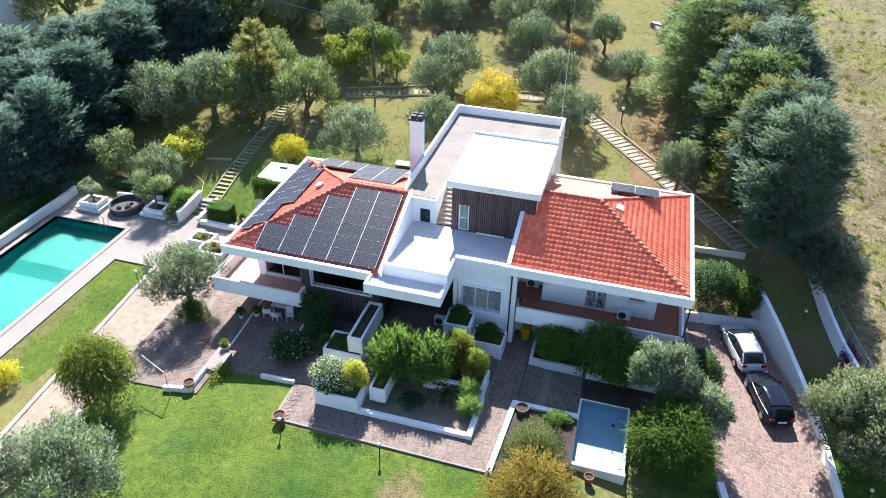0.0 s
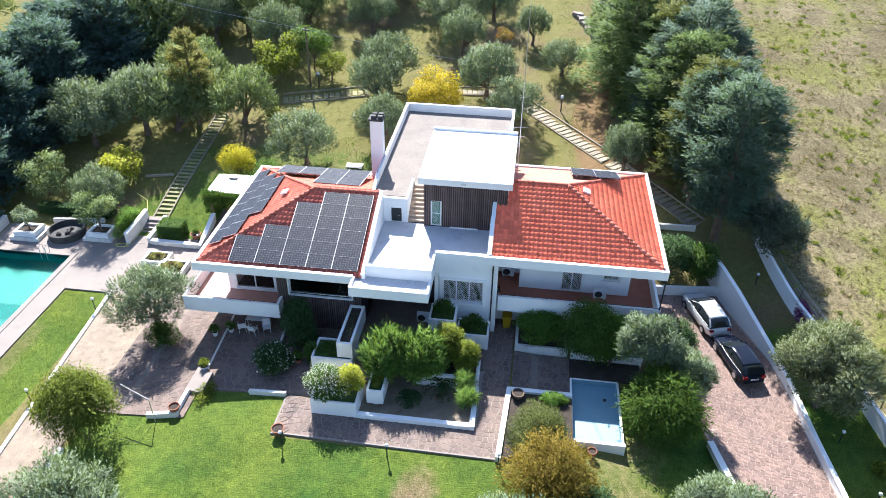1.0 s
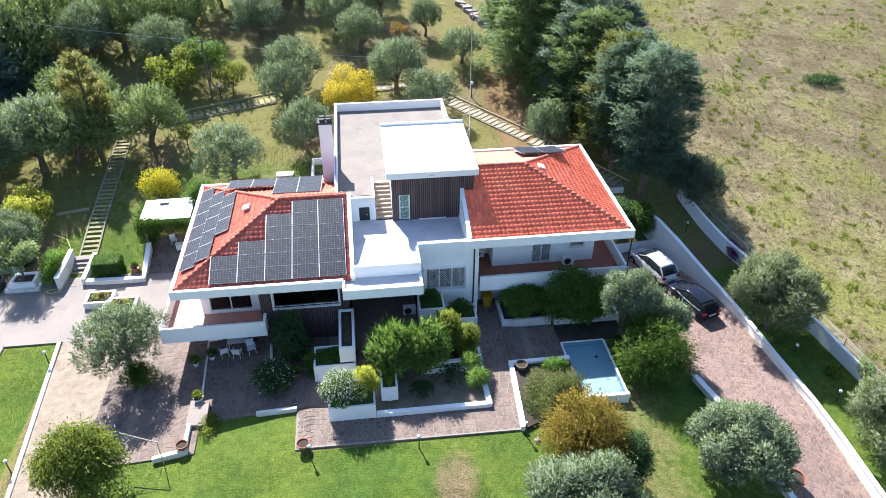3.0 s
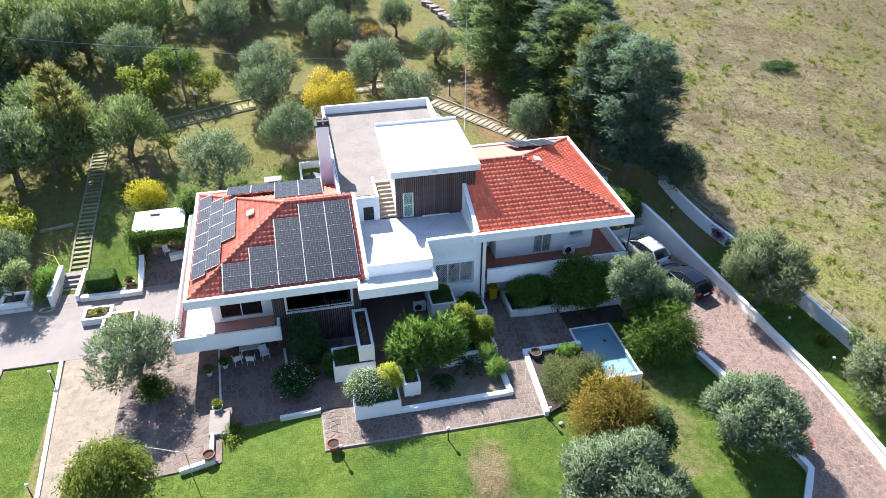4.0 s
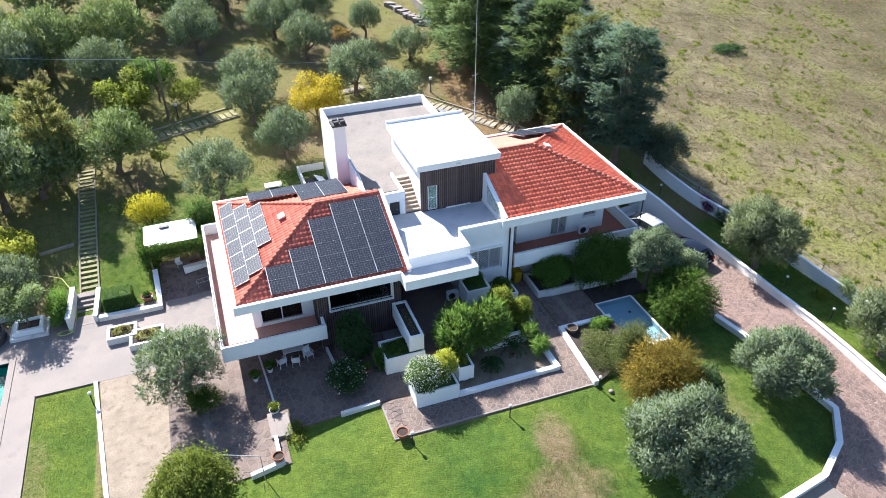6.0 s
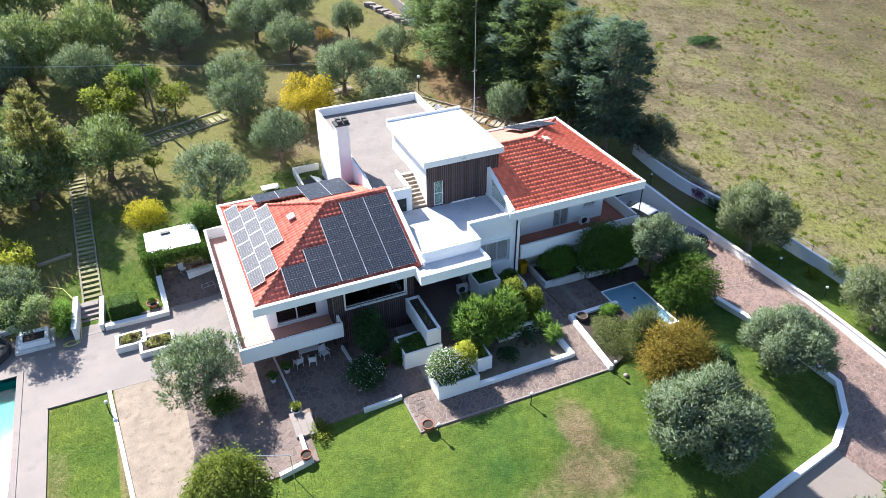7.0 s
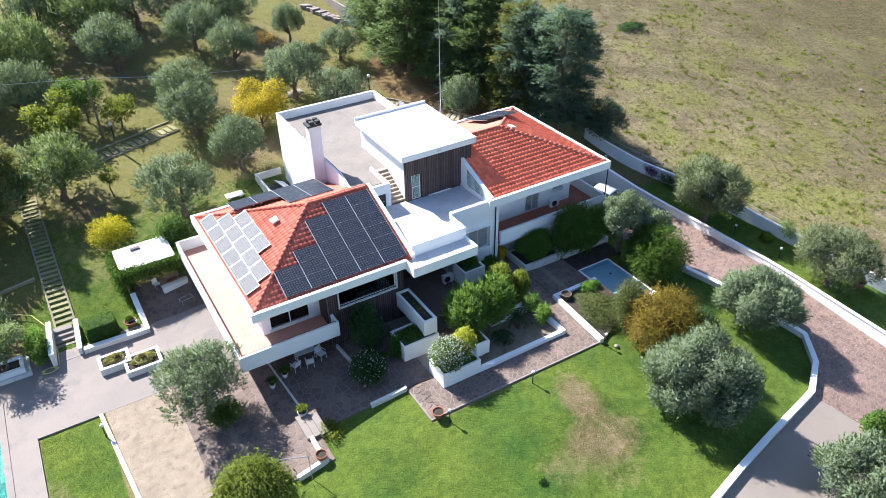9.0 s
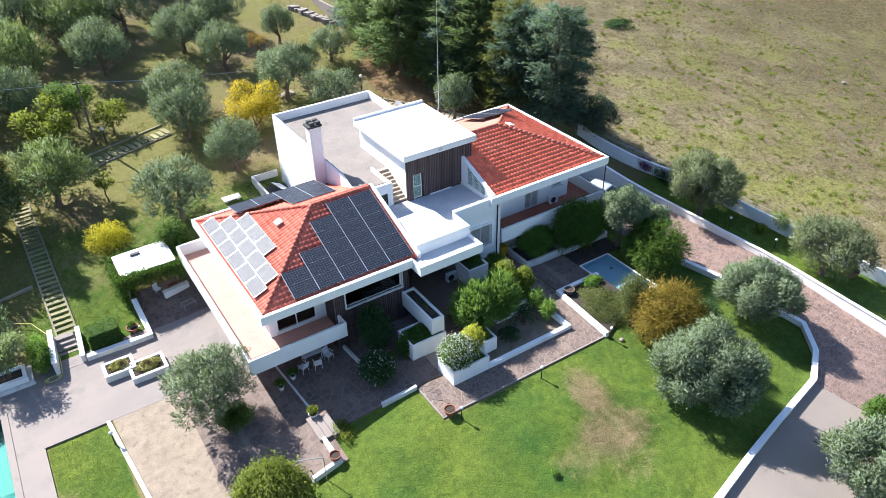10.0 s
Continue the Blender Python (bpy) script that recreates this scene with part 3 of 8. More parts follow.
def strip_bed(name, y0, y1, left, right, lift, material, label):
    bm = bmesh.new()
    rows = []
    n = round(2.5 * abs(y1 - y0))
    for j in range(n + 1):
        y = y0 + (y1 - y0) * j / n
        a, b = left(y), right(y)
        rows.append([bm.verts.new((a + (b - a) * i / 16, y, height(a + (b - a) * i / 16, y) + lift)) for i in range(17)])
    for a, b in zip(rows, rows[1:]):
        for i in range(16):
            bm.faces.new((a[i], a[i + 1], b[i + 1], b[i]))
    return tagged(part(name, bm, material), label, "driveway", kind="structure")


def drive_side(y):
    """The x of the driveway's lawn side, following the low wall as it bends away."""
    if y > -16.2:
        return drive_left(y) + 0.1
    return float(np.interp(y, (-26.0, -20.1, -18.4, -16.2), (18.3, 16.1, 18.95, 20.85)))


strip_bed("driveway_bed", -26.0, 8.1, drive_side, lambda y: drive_line(y), 0.03, JOINT_DRIVE, "pale mortar bed of the porphyry driveway")


# ---- walls of the garden ----
def garden_wall(points, thick, rise, label, material=WHITE_OLD, deep=0.6, name="garden_wall", coping=False):
    """A rendered garden wall that follows the slope, with its coping where it has one."""
    ob = part(name, run(points, thick, lambda x, y: height(x, y) - deep, lambda x, y: height(x, y) + rise(x, y)), material)
    tagged(ob, label, "wall", kind="structure")
    if coping:
        part("coping", run(points, thick + 0.08, lambda x, y: height(x, y) + rise(x, y), lambda x, y: height(x, y) + rise(x, y) + 0.05), WHITE, ob)
    return ob


level = lambda v: (lambda x, y: v)
garden_wall([(drive_line(y), y) for y in (10.0, 8.4, 6.4, 4.1, 1.6, -1.3, -5.3, -9.0, -12.0, -15.6, -20.0, -27.0)], 0.22, lambda x, y: drive_top(y) - height(x, y), "white rendered wall beside the driveway", WHITE, coping=True)
garden_wall([(outer_line(y), y) for y in (13.0, 6.0, 0.0, -6.0, -12.0, -20.0)], 0.22, lambda x, y: 1.15 + 0.06 * noise.noise((x, y * 0.4, 0)), "stained white boundary wall along the meadow", WHITE)
garden_wall(DRIVE_EDGE, 0.3, level(0.42), "low white wall between lawn and driveway", WHITE, coping=True)
garden_wall([(16.5, 7.2), (21.75, 8.2)], 0.22, level(0.8), "white rendered wall closing the driveway")
garden_wall([(16.2, 13.8), (20.6, 14.1)], 0.25, level(0.4), "low grey wall behind the house")
garden_wall([(-36.9, -12.0), (-36.9, 9.6)], 0.28, lambda x, y: 0.75, "white wall on the far side of the pool", coping=True)
garden_wall([(-23.35, 8.35), (-19.1, 8.2), (-19.2, 11.6)], 0.3, lambda x, y: 0.38 if x < -19.3 else 0.38 + 0.1 * (y - 8.2), "low white wall round the upper lawn", coping=True)
garden_wall([(-25.25, 8.0), (-24.95, 11.2)], 0.26, lambda x, y: 1.05, "white side wall of the garden steps", coping=True)
garden_wall([(-23.55, 8.3), (-23.3, 11.2)], 0.24, lambda x, y: 0.55, "white side wall of the garden steps", coping=True)
garden_wall([(-18.75, -12.4), (-18.7, -16.5)], 0.3, level(0.25), "low white wall edging the gravel drive")
garden_wall([(-14.9, -9.55), (-12.95, -9.35)], 0.25, level(0.35), "low white wall holding the flagstone landing")
garden_wall([(-9.2, -7.38), (-6.8, -7.52)], 0.2, level(0.3), "low white wall between patio and lawn")
garden_wall([(-12.75, -5.6), (-13.1, 0.2)], 0.12, level(0.14), "low white kerb across the patio")
garden_wall([(-8.6, -3.4), (-8.75, -1.4)], 0.16, level(0.3), "low white kerb beside the shrub")
garden_wall([(-23.45, 1.85), (-22.7, -6.7), (-21.9, -15.7), (-21.3, -26)], 0.24, level(0.13), "white kerb along the gravel drive", name="kerb")
garden_wall([(-27.1, 1.85), (-23.3, 1.85)], 0.1, level(0.09), "dark kerb of the side lawn", CONCRETE, name="kerb")
garden_wall([(-27.1, -12.0), (-27.1, 1.85)], 0.1, level(0.09), "dark kerb of the side lawn", CONCRETE, name="kerb")
garden_wall([(-6.75, -7.7), (-6.75, -10.5), (6.2, -10.65)], 0.1, level(0.07), "grey stone edge of the garden path", CONCRETE, name="kerb")
garden_wall([(-27.6, 16.6), (-25.1, 17.0)], 0.25, level(0.16), "pale stone edging in the upper lawn", PATH_STONE, name="kerb")
garden_wall([(-33.0, 10.2), (-28.6, 10.6)], 0.25, level(0.35), "low white wall behind the pool planters")


# ---- swimming pool ----
def make_pool():
    x0, x1, y0, y1 = BASIN
    z = -1.47
    pool = thing("swimming_pool", ((x0 + x1) / 2, (y0 + y1) / 2, z), "in-ground swimming pool with teal liner and clear water", "pool")
    hx, hy = (x1 - x0) / 2, (y1 - y0) / 2
    bm = bmesh.new()
    rows = [(-hy, -2.1), (0.9, -1.72), (2.4, -1.35), (hy, -1.2)]
    left = [bm.verts.new((-hx, y, d)) for y, d in rows]
    right = [bm.verts.new((hx, y, d)) for y, d in rows]
    tl = [bm.verts.new((-hx, y, 0)) for y, d in rows]
    tr = [bm.verts.new((hx, y, 0)) for y, d in rows]
    for i in range(3):
        bm.faces.new((left[i], right[i], right[i + 1], left[i + 1]))
        bm.faces.new((left[i], left[i + 1], tl[i + 1], tl[i]))
        bm.faces.new((right[i], tr[i], tr[i + 1], right[i + 1]))
    bm.faces.new((left[0], tl[0], tr[0], right[0]))
    bm.faces.new((left[3], right[3], tr[3], tl[3]))
    part("basin", bm, POOL_LINER, pool, "teal basin liner")
    bm = bmesh.new()
    for a, b, c, d in ((-hx - 0.4, hx + 0.4, hy, hy + 0.4), (-hx - 0.4, hx + 0.4, -hy - 0.4, -hy), (-hx - 0.4, -hx, -hy, hy), (hx, hx + 0.4, -hy, hy)):
        piece = box(a, b, c, d, -0.06, 0.07, bevel=0.015)
        part("coping", piece, CONCRETE, pool, "pale stone coping")
    bm.free()
    w = part("water", quad([(-hx, -hy, -0.42), (hx, -hy, -0.42), (hx, hy, -0.42), (-hx, hy, -0.42)]), WATER, pool, "clear pool water")
    w.visible_shadow = False
    for sx in (-0.25, 0.25):
        pts = [(hx - 2.2 + sx, hy + 0.35, 0), (hx - 2.2 + sx, hy + 0.35, 0.65), (hx - 2.2 + sx, hy + 0.1, 0.8), (hx - 2.2 + sx, hy - 0.12, 0.6), (hx - 2.2 + sx, hy - 0.14, -0.5)]
        part("handrail", tube(pts, 0.025, 6), METAL_PALE, pool, "steel pool ladder rail")
    return pool


make_pool()


def make_tub():
    x0, x1, y0, y1 = TUB
    tub = thing("small_basin", ((x0 + x1) / 2, (y0 + y1) / 2, -0.25), "shallow drained basin painted light blue, with a white rim", "basin")
    hx, hy = (x1 - x0) / 2, (y1 - y0) / 2
    deep = -0.38
    for a, b, c, d in ((-hx - 0.1, hx + 0.1, hy, hy + 0.1), (-hx - 0.2, hx + 0.2, -hy - 0.22, -hy), (-hx - 0.12, -hx, -hy, hy), (hx, hx + 0.14, -hy, hy)):
        part("wall", box(a, b, c, d, deep - 0.9, 0.0, bevel=0.02), WHITE, tub, "white rendered rim wall")
    part("floor", box(-hx, hx, -hy, hy, deep - 0.3, deep), BASIN_BLUE, tub, "blue painted floor")
    for a, b, c, d in ((-hx, hx, hy - 0.01, hy), (-hx, hx, -hy, -hy + 0.01), (-hx, -hx + 0.01, -hy + 0.01, hy - 0.01), (hx - 0.01, hx, -hy + 0.01, hy - 0.01)):
        part("lining", box(a, b, c, d, deep, -0.03), BASIN_BLUE, tub, "blue painted lining")
    part("drain", box(0.55, 0.75, 1.1, 1.3, deep + 0.001, deep + 0.03, bevel=0.01), METAL_DARK, tub, "dark drain cover")
    return tub


make_tub()


# ---- sloping garden paths with sleepers ----
def garden_path(a, b, width, count, label, stone=PATH_STONE, fill=0.43):
    """A stepped garden path from a to b: two stone kerbs, an earth bed and single stone treads."""
    path = thing("garden_path", (*a, height(*a)), label, "path")
    path["kind"] = "structure"
    d = Vector((b[0] - a[0], b[1] - a[1]))
    n = Vector((-d.y, d.x)).normalized() * width / 2
    ground_at = lambda x, y: height(x + a[0], y + a[1]) - height(*a)
    for s in (1, -1):
        part("kerb", run([(s * n.x, s * n.y), (d.x + s * n.x, d.y + s * n.y)], 0.12, lambda x, y: ground_at(x, y) - 0.2, lambda x, y: ground_at(x, y) + 0.1), PATH_STONE, path)
    for i in range(count):
        p = d * ((i + 0.5) / count)
        t = d * (fill / count)
        m = n * 0.93
        pts = [(p.x + m.x + t.x, p.y + m.y + t.y), (p.x + m.x - t.x, p.y + m.y - t.y), (p.x - m.x - t.x, p.y - m.y - t.y), (p.x - m.x + t.x, p.y - m.y + t.y)]
        z = ground_at(p.x, p.y)
        part("tread", prism(pts[::-1], z - 0.15, z + 0.035), stone, path)
    return path


garden_path((-24.0, 11.3), (-24.15, 27.0), 1.3, 30, "stepped garden path of mossy stone treads between pale kerbs", MOSS_STONE, 0.3)
garden_path((-18.9, 30.3), (-10.2, 32.4), 1.9, 15, "mossy stepped path of stone treads crossing the orchard", MOSS_STONE, 0.36)
garden_path((-1.0, 32.9), (3.2, 33.2), 1.6, 8, "stepped orchard path of stone treads in tree shade")
garden_path((14.2, 21.9), (20.9, 14.7), 1.7, 18, "stepped path of stone treads with timber edges in deep shade")
garden_path((5.3, 31.8), (13.95, 22.2), 1.7, 22, "stepped path of pale stone treads with timber edges")


def make_steps():
    st = thing("garden_steps", (-24.35, 9.6, height(-24.35, 8.3)), "short flight of pale concrete garden steps", "steps")
    for i in range(4):
        part("step", box(-0.72, 0.72, 0.1 + 0.38 * i, 1.75, 0.17 * i - 0.1, 0.17 * (i + 1), bevel=0.01), CONCRETE, st)
    part("landing", box(-0.75, 0.75, -1.4, 0.1, -0.2, 0.06), CONCRETE, st)
    return st


make_steps()


# ---- the house ----
house = thing("house", (0, 0, 0), "white rendered villa with red tiled hip roofs and flat roof terraces", "house")


def pierced(along, across, heights, holes, axis="x"):
    """A wall with openings: along and across are its extents, holes are (from, to, bottom, top)."""
    bm = bmesh.new()
    us = sorted({*along, *[h[0] for h in holes], *[h[1] for h in holes]})
    for u0, u1 in zip(us, us[1:]):
        mid = (u0 + u1) / 2
        cuts = sorted((h[2], h[3]) for h in holes if h[0] < mid < h[1])
        z = heights[0]
        for a, b in cuts + [(heights[1], heights[1])]:
            if a > z:
                if axis == "x":
                    box(u0, u1, across[0], across[1], z, a, bm)
                else:
                    box(across[0], across[1], u0, u1, z, a, bm)
            z = b
    bmesh.ops.remove_doubles(bm, verts=bm.verts, dist=0.0005)
    return bm


def wall(bm, label="", material=WHITE, name="wall"):
    return part(name, bm, material, house, label)


CLEAR = bpy.data.materials.new("window_glass")
CLEAR.use_nodes = True
clear_nodes = CLEAR.node_tree.nodes["Principled BSDF"].inputs
clear_nodes["Base Color"].default_value, clear_nodes["Roughness"].default_value = (0.55, 0.6, 0.6, 1), 0.03
clear_nodes["Transmission Weight"].default_value = 1.0


def window(x0, x1, y, z0, z1, panes=2, frame_wide=0.07, label="white framed window", grille=False, frame_mat=WHITE_PAINT, sill=True, name="window", outer=0.0):
    """A window in a wall that faces the front: frame, sash bars, panes, sill, and a lattice grille where it has one."""
    w = part(name, box(x0, x1, y + 0.1, y + 0.14, z0, z0 + frame_wide), frame_mat, house, label)
    fr = bmesh.new()
    for a, b, c, d in ((x0, x1, z1 - frame_wide, z1), (x0, x0 + frame_wide, z0 + frame_wide, z1 - frame_wide), (x1 - frame_wide, x1, z0 + frame_wide, z1 - frame_wide)):
        box(a, b, y + 0.02, y + 0.14, c, d, fr)
    part("frame", fr, frame_mat, w)
    if outer:
        for a, b, c, d in ((x0 - outer, x1 + outer, z1, z1 + outer), (x0 - outer, x1 + outer, z0 - outer, z0), (x0 - outer, x0, z0, z1), (x1, x1 + outer, z0, z1)):
            part("surround", box(a, b, y - 0.18, y + 0.02, c, d, bevel=0.01), WHITE, w)
    step = (x1 - x0 - 2 * frame_wide) / panes
    for i in range(panes):
        a = x0 + frame_wide + step * i
        part("pane", box(a + 0.02, a + step - 0.02, y + 0.07, y + 0.085, z0 + frame_wide, z1 - frame_wide), CLEAR, w, "clear glass pane")
        if i:
            part("mullion", box(a - 0.035, a + 0.035, y + 0.03, y + 0.12, z0 + frame_wide, z1 - frame_wide), frame_mat, w)
    if sill:
        part("sill", box(x0 - 0.08, x1 + 0.08, y - 0.1, y + 0.1, z0 - 0.06, z0 - 0.004, bevel=0.01), WHITE, w)
    if grille:
        g = bmesh.new()
        n = round((x1 - x0) / 0.16)
        high = z1 - z0
        pitch = (x1 - x0) / n
        m = math.ceil(high / pitch)
        for i in range(-m, n):
            for s in (1, -1):
                a, b = x0 + i * pitch, x0 + i * pitch + high
                lo, hi = max(a, x0), min(b, x1)
                if hi - lo < 0.05:
                    continue
                za, zb = z0 + (lo - a), z0 + (hi - a)
                if s < 0:
                    za, zb = z0 + z1 - za, z0 + z1 - zb
                tube([(lo, y - 0.03 + 0.008 * s, za), (hi, y - 0.03 + 0.008 * s, zb)], 0.011, 4, g)
        part("grille", g, WHITE_PAINT, w, "white lattice security grille")
    return w


def cladding(x0, x1, y, z0, z1, holes, label, pitch=0.145):
    """Dark vertical slats on a backing board, cut round openings. Each slat is a piece of the board."""
    board = wall(pierced((x0, x1), (y, y + 0.25), (z0, z1), holes), label, SLAT_BACK, "cladding")
    n = round((x1 - x0) / pitch)
    shapes = {}
    for i in range(n):
        x = x0 + (i + 0.5) * (x1 - x0) / n
        z = z0
        for a, b in sorted((h[2], h[3]) for h in holes if h[0] - 0.04 < x < h[1] + 0.04) + [(z1, z1)]:
            if a - z > 0.05:
                key = (round(z, 3), round(a, 3))
                if key not in shapes:
                    bm = box(-0.042, 0.042, -0.05, -0.001, z, a, bevel=0.006)
                    me = bpy.data.meshes.new("slat")
                    bm.to_mesh(me)
                    bm.free()
                    me.materials.append(SLAT)
                    shapes[key] = me
                s = new("slat", shapes[key])
                s.parent, s.location = board, (x, y, 0)
            z = b
    return board


# left wing: raised storey on a lower one, wrapped by a balcony
wall(pierced((-13.0, -9.05), (0.1, 0.4), (-1.8, 4.65), [(-12.5, -9.75, 1.62, 3.9), (-12.2, -10.2, -1.2, 0.8)]))
wall(box(-13.0, -12.7, 0.4, 10.3, -1.8, 4.65))
wall(box(-12.7, -3.95, 10.0, 10.3, -1.8, 4.65))
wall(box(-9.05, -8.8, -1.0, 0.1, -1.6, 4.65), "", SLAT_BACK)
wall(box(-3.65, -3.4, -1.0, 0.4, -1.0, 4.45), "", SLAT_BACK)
cladding(-9.05, -3.4, -1.25, -1.3, 4.65, [(-8.2, -4.0, 2.62, 4.25)], "dark brown vertical wood cladding")
wall(box(-12.7, -3.4, 0.4, 10.0, 1.1, 1.3), "wooden room floor", SLAT_BACK, "floor_slab")
window(-12.5, -9.75, 0.1, 1.62, 3.9, 2, label="white framed sliding balcony window")
window(-8.2, -4.0, -1.25, 2.62, 4.25, 1, label="wide white framed picture window", outer=0.06)
window(-12.2, -10.2, 0.1, -1.2, 0.8, 2, label="ground floor window under the balcony")


def balcony(name, floor, walls, label, paving=TERRACOTTA_FLOOR):
    b = part(name, floor, paving, house, label)
    for bm in walls:
        part("parapet", bm, WHITE, b, "white rendered parapet")
    return b


bm = box(-15.08, -8.9, -2.08, 0.1, 1.28, 1.45)
box(-15.08, -13.0, 0.1, 12.7, 1.28, 1.45, bm)
left_balcony = balcony("balcony", bm, [box(-15.25, -8.7, -2.25, -2.08, 1.2, 2.33, bevel=0.015), box(-15.25, -15.08, -2.08, 12.8, 1.2, 2.33, bevel=0.015), box(-15.08, -13.0, 12.7, 12.87, 1.2, 2.33, bevel=0.015), box(-8.9, -8.72, -2.08, -1.3, 1.2, 2.33, bevel=0.015)], "wraparound balcony with terracotta floor")
for x0, x1 in ((-15.1, -12.4), (-12.2, -10.6), (-10.4, -8.9)):
    part("handrail", tube([(x0, -2.16, 2.33), (x0, -2.16, 2.42), (x1, -2.16, 2.42), (x1, -2.16, 2.33)], 0.018, 5), METAL_DARK, left_balcony, "thin dark handrail")
for y0, y1 in ((-2.0, 1.5), (1.8, 5.0), (5.3, 8.5), (8.8, 12.6)):
    part("handrail", tube([(-15.16, y0, 2.33), (-15.16, y0, 2.42), (-15.16, y1, 2.42), (-15.16, y1, 2.33)], 0.018, 5), METAL_DARK, left_balcony, "thin dark handrail")

# right wing
wall(pierced((6.7, 14.0), (2.3, 2.6), (-1.8, 5.5), [(9.5, 10.9, 2.12, 4.35), (12.2, 13.3, 3.25, 4.35)]))
wall(box(6.7, 7.0, 2.6, 4.2, 2.0, 5.5))
wall(pierced((4.6, 6.7), (3.9, 4.2), (-1.8, 5.5), [(5.2, 6.4, 2.9, 4.3)]))
wall(box(13.7, 14.0, 2.6, 12.2, -1.8, 5.5))
wall(box(5.5, 13.7, 11.9, 12.2, -1.8, 5.5))
wall(box(5.3, 15.6, 1.5, 1.75, -2.0, 1.9))
wall(box(15.35, 15.6, 1.75, 12.2, -2.0, 1.9))
window(9.5, 10.9, 2.3, 2.12, 4.35, 2, label="balcony door behind a white lattice grille", grille=True, sill=False, name="door")
window(12.2, 13.3, 2.3, 3.25, 4.35, 1, label="small white framed window over the air conditioner", grille=True)
window(5.2, 6.4, 3.9, 2.9, 4.3, 1, label="recessed white framed window", grille=True)
bm = box(5.45, 15.6, 0.05, 2.3, 1.85, 2.1)
box(14.0, 15.6, 2.3, 9.0, 1.85, 2.1, bm)
box(4.75, 6.7, 2.3, 3.9, 1.85, 2.1, bm)
right_balcony = balcony("balcony", bm, [box(5.42, 15.75, -0.15, 0.05, 1.85, 3.02, bevel=0.015), box(15.58, 15.75, 0.05, 9.0, 1.85, 3.02, bevel=0.015), box(14.0, 15.58, 8.83, 9.0, 1.85, 3.02, bevel=0.015)], "balcony with terracotta floor coloured deep red for shade, and white parapet", TERRACOTTA_SHADED)
for x0, x1 in ((5.6, 8.6), (8.8, 11.6), (11.8, 15.6)):
    part("handrail", tube([(x0, -0.05, 3.02), (x0, -0.05, 3.12), (x1, -0.05, 3.12), (x1, -0.05, 3.02)], 0.02, 5), METAL_DARK, right_balcony, "thin dark handrail")
part("downpipe", tube([(4.98, -0.06, 5.4), (4.98, -0.06, -0.3)], 0.05, 8), METAL_DARK, house, "black downpipe")
part("downpipe", tube([(15.66, -0.08, 5.4), (15.66, -0.08, 1.9)], 0.045, 8), METAL_DARK, house, "black downpipe")

# middle: recessed entrance, canopy, lower terrace with its parapets
wall(pierced((1.25, 5.3), (0.0, 0.3), (-1.0, 5.95), [(1.75, 4.42, 2.18, 3.98), (2.6, 4.4, 0.15, 0.75)]))
wall(box(5.05, 5.3, 0.3, 3.9, -1.0, 1.85))
wall(box(4.6, 4.85, 0.3, 3.9, 1.85, 5.45))
wall(box(1.25, 1.5, -0.2, 2.0, -1.0, 4.45), "", WHITE)
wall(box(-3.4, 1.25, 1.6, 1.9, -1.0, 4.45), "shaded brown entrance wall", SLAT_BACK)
part("entrance_door", box(-1.4, -0.3, 1.54, 1.598, 0.0, 2.15, bevel=0.01), SLAT, house, "dark wooden entrance door")
window(1.75, 4.42, 0.0, 2.18, 3.98, 3, label="wide three-part window behind a lattice grille", grille=True, outer=0.14)
window(2.6, 4.4, 0.0, 0.15, 0.75, 1, label="low cellar window", sill=False)
bm = box(-2.85, 1.12, -1.6, 0.0, 5.1, 5.35)
box(-2.85, 1.2, 0.004, 4.2, 5.1, 5.35, bm)
box(1.2, 4.55, 0.302, 4.2, 5.1, 5.35, bm)
part("terrace_floor", bm, TERRACE, house, "grey screed floor of the lower terrace")
wall(box(-2.95, 1.28, -1.8, -1.6, 4.45, 5.8, bevel=0.015), "white terrace parapet", name="parapet")
wall(box(1.12, 1.28, -1.6, 0.0, 4.45, 5.82, bevel=0.015), "white terrace parapet", name="parapet")
wall(box(-2.85, 1.12, -1.6, 1.6, 4.45, 5.09), "", WHITE, "soffit")
part("handrail", tube([(1.3, 0.14, 5.95), (1.3, 0.14, 6.02), (4.3, 0.14, 6.02), (4.3, 0.14, 5.95)], 0.018, 5), METAL_DARK, house, "thin dark handrail")
part("handrail", tube([(-2.75, -1.7, 5.8), (-2.75, -1.7, 5.92), (-0.6, -1.7, 5.92), (-0.6, -1.7, 5.8)], 0.016, 5), METAL_PALE, house, "thin steel handrail")
part("handrail", tube([(-0.4, -1.7, 5.8), (-0.4, -1.7, 5.92), (1.2, -1.7, 5.92), (1.2, -1.7, 5.8)], 0.016, 5), METAL_PALE, house, "thin steel handrail")
canopy = part("canopy", box(-3.66, 1.28, -3.3, -1.8, 4.45, 4.92), WHITE, house, "white flat entrance canopy with a raised rim")
part("canopy_top", box(-3.5, 1.12, -3.14, -1.82, 4.924, 4.95), TERRACE, canopy, "grey weathered canopy top")
for b in (box(-3.66, 1.28, -3.3, -3.14, 4.92, 5.15, bevel=0.01), box(-3.66, -3.5, -3.14, -1.8, 4.92, 5.15, bevel=0.01), box(1.12, 1.28, -3.14, -1.8, 4.92, 5.15, bevel=0.01)):
    part("rim", b, WHITE, canopy)

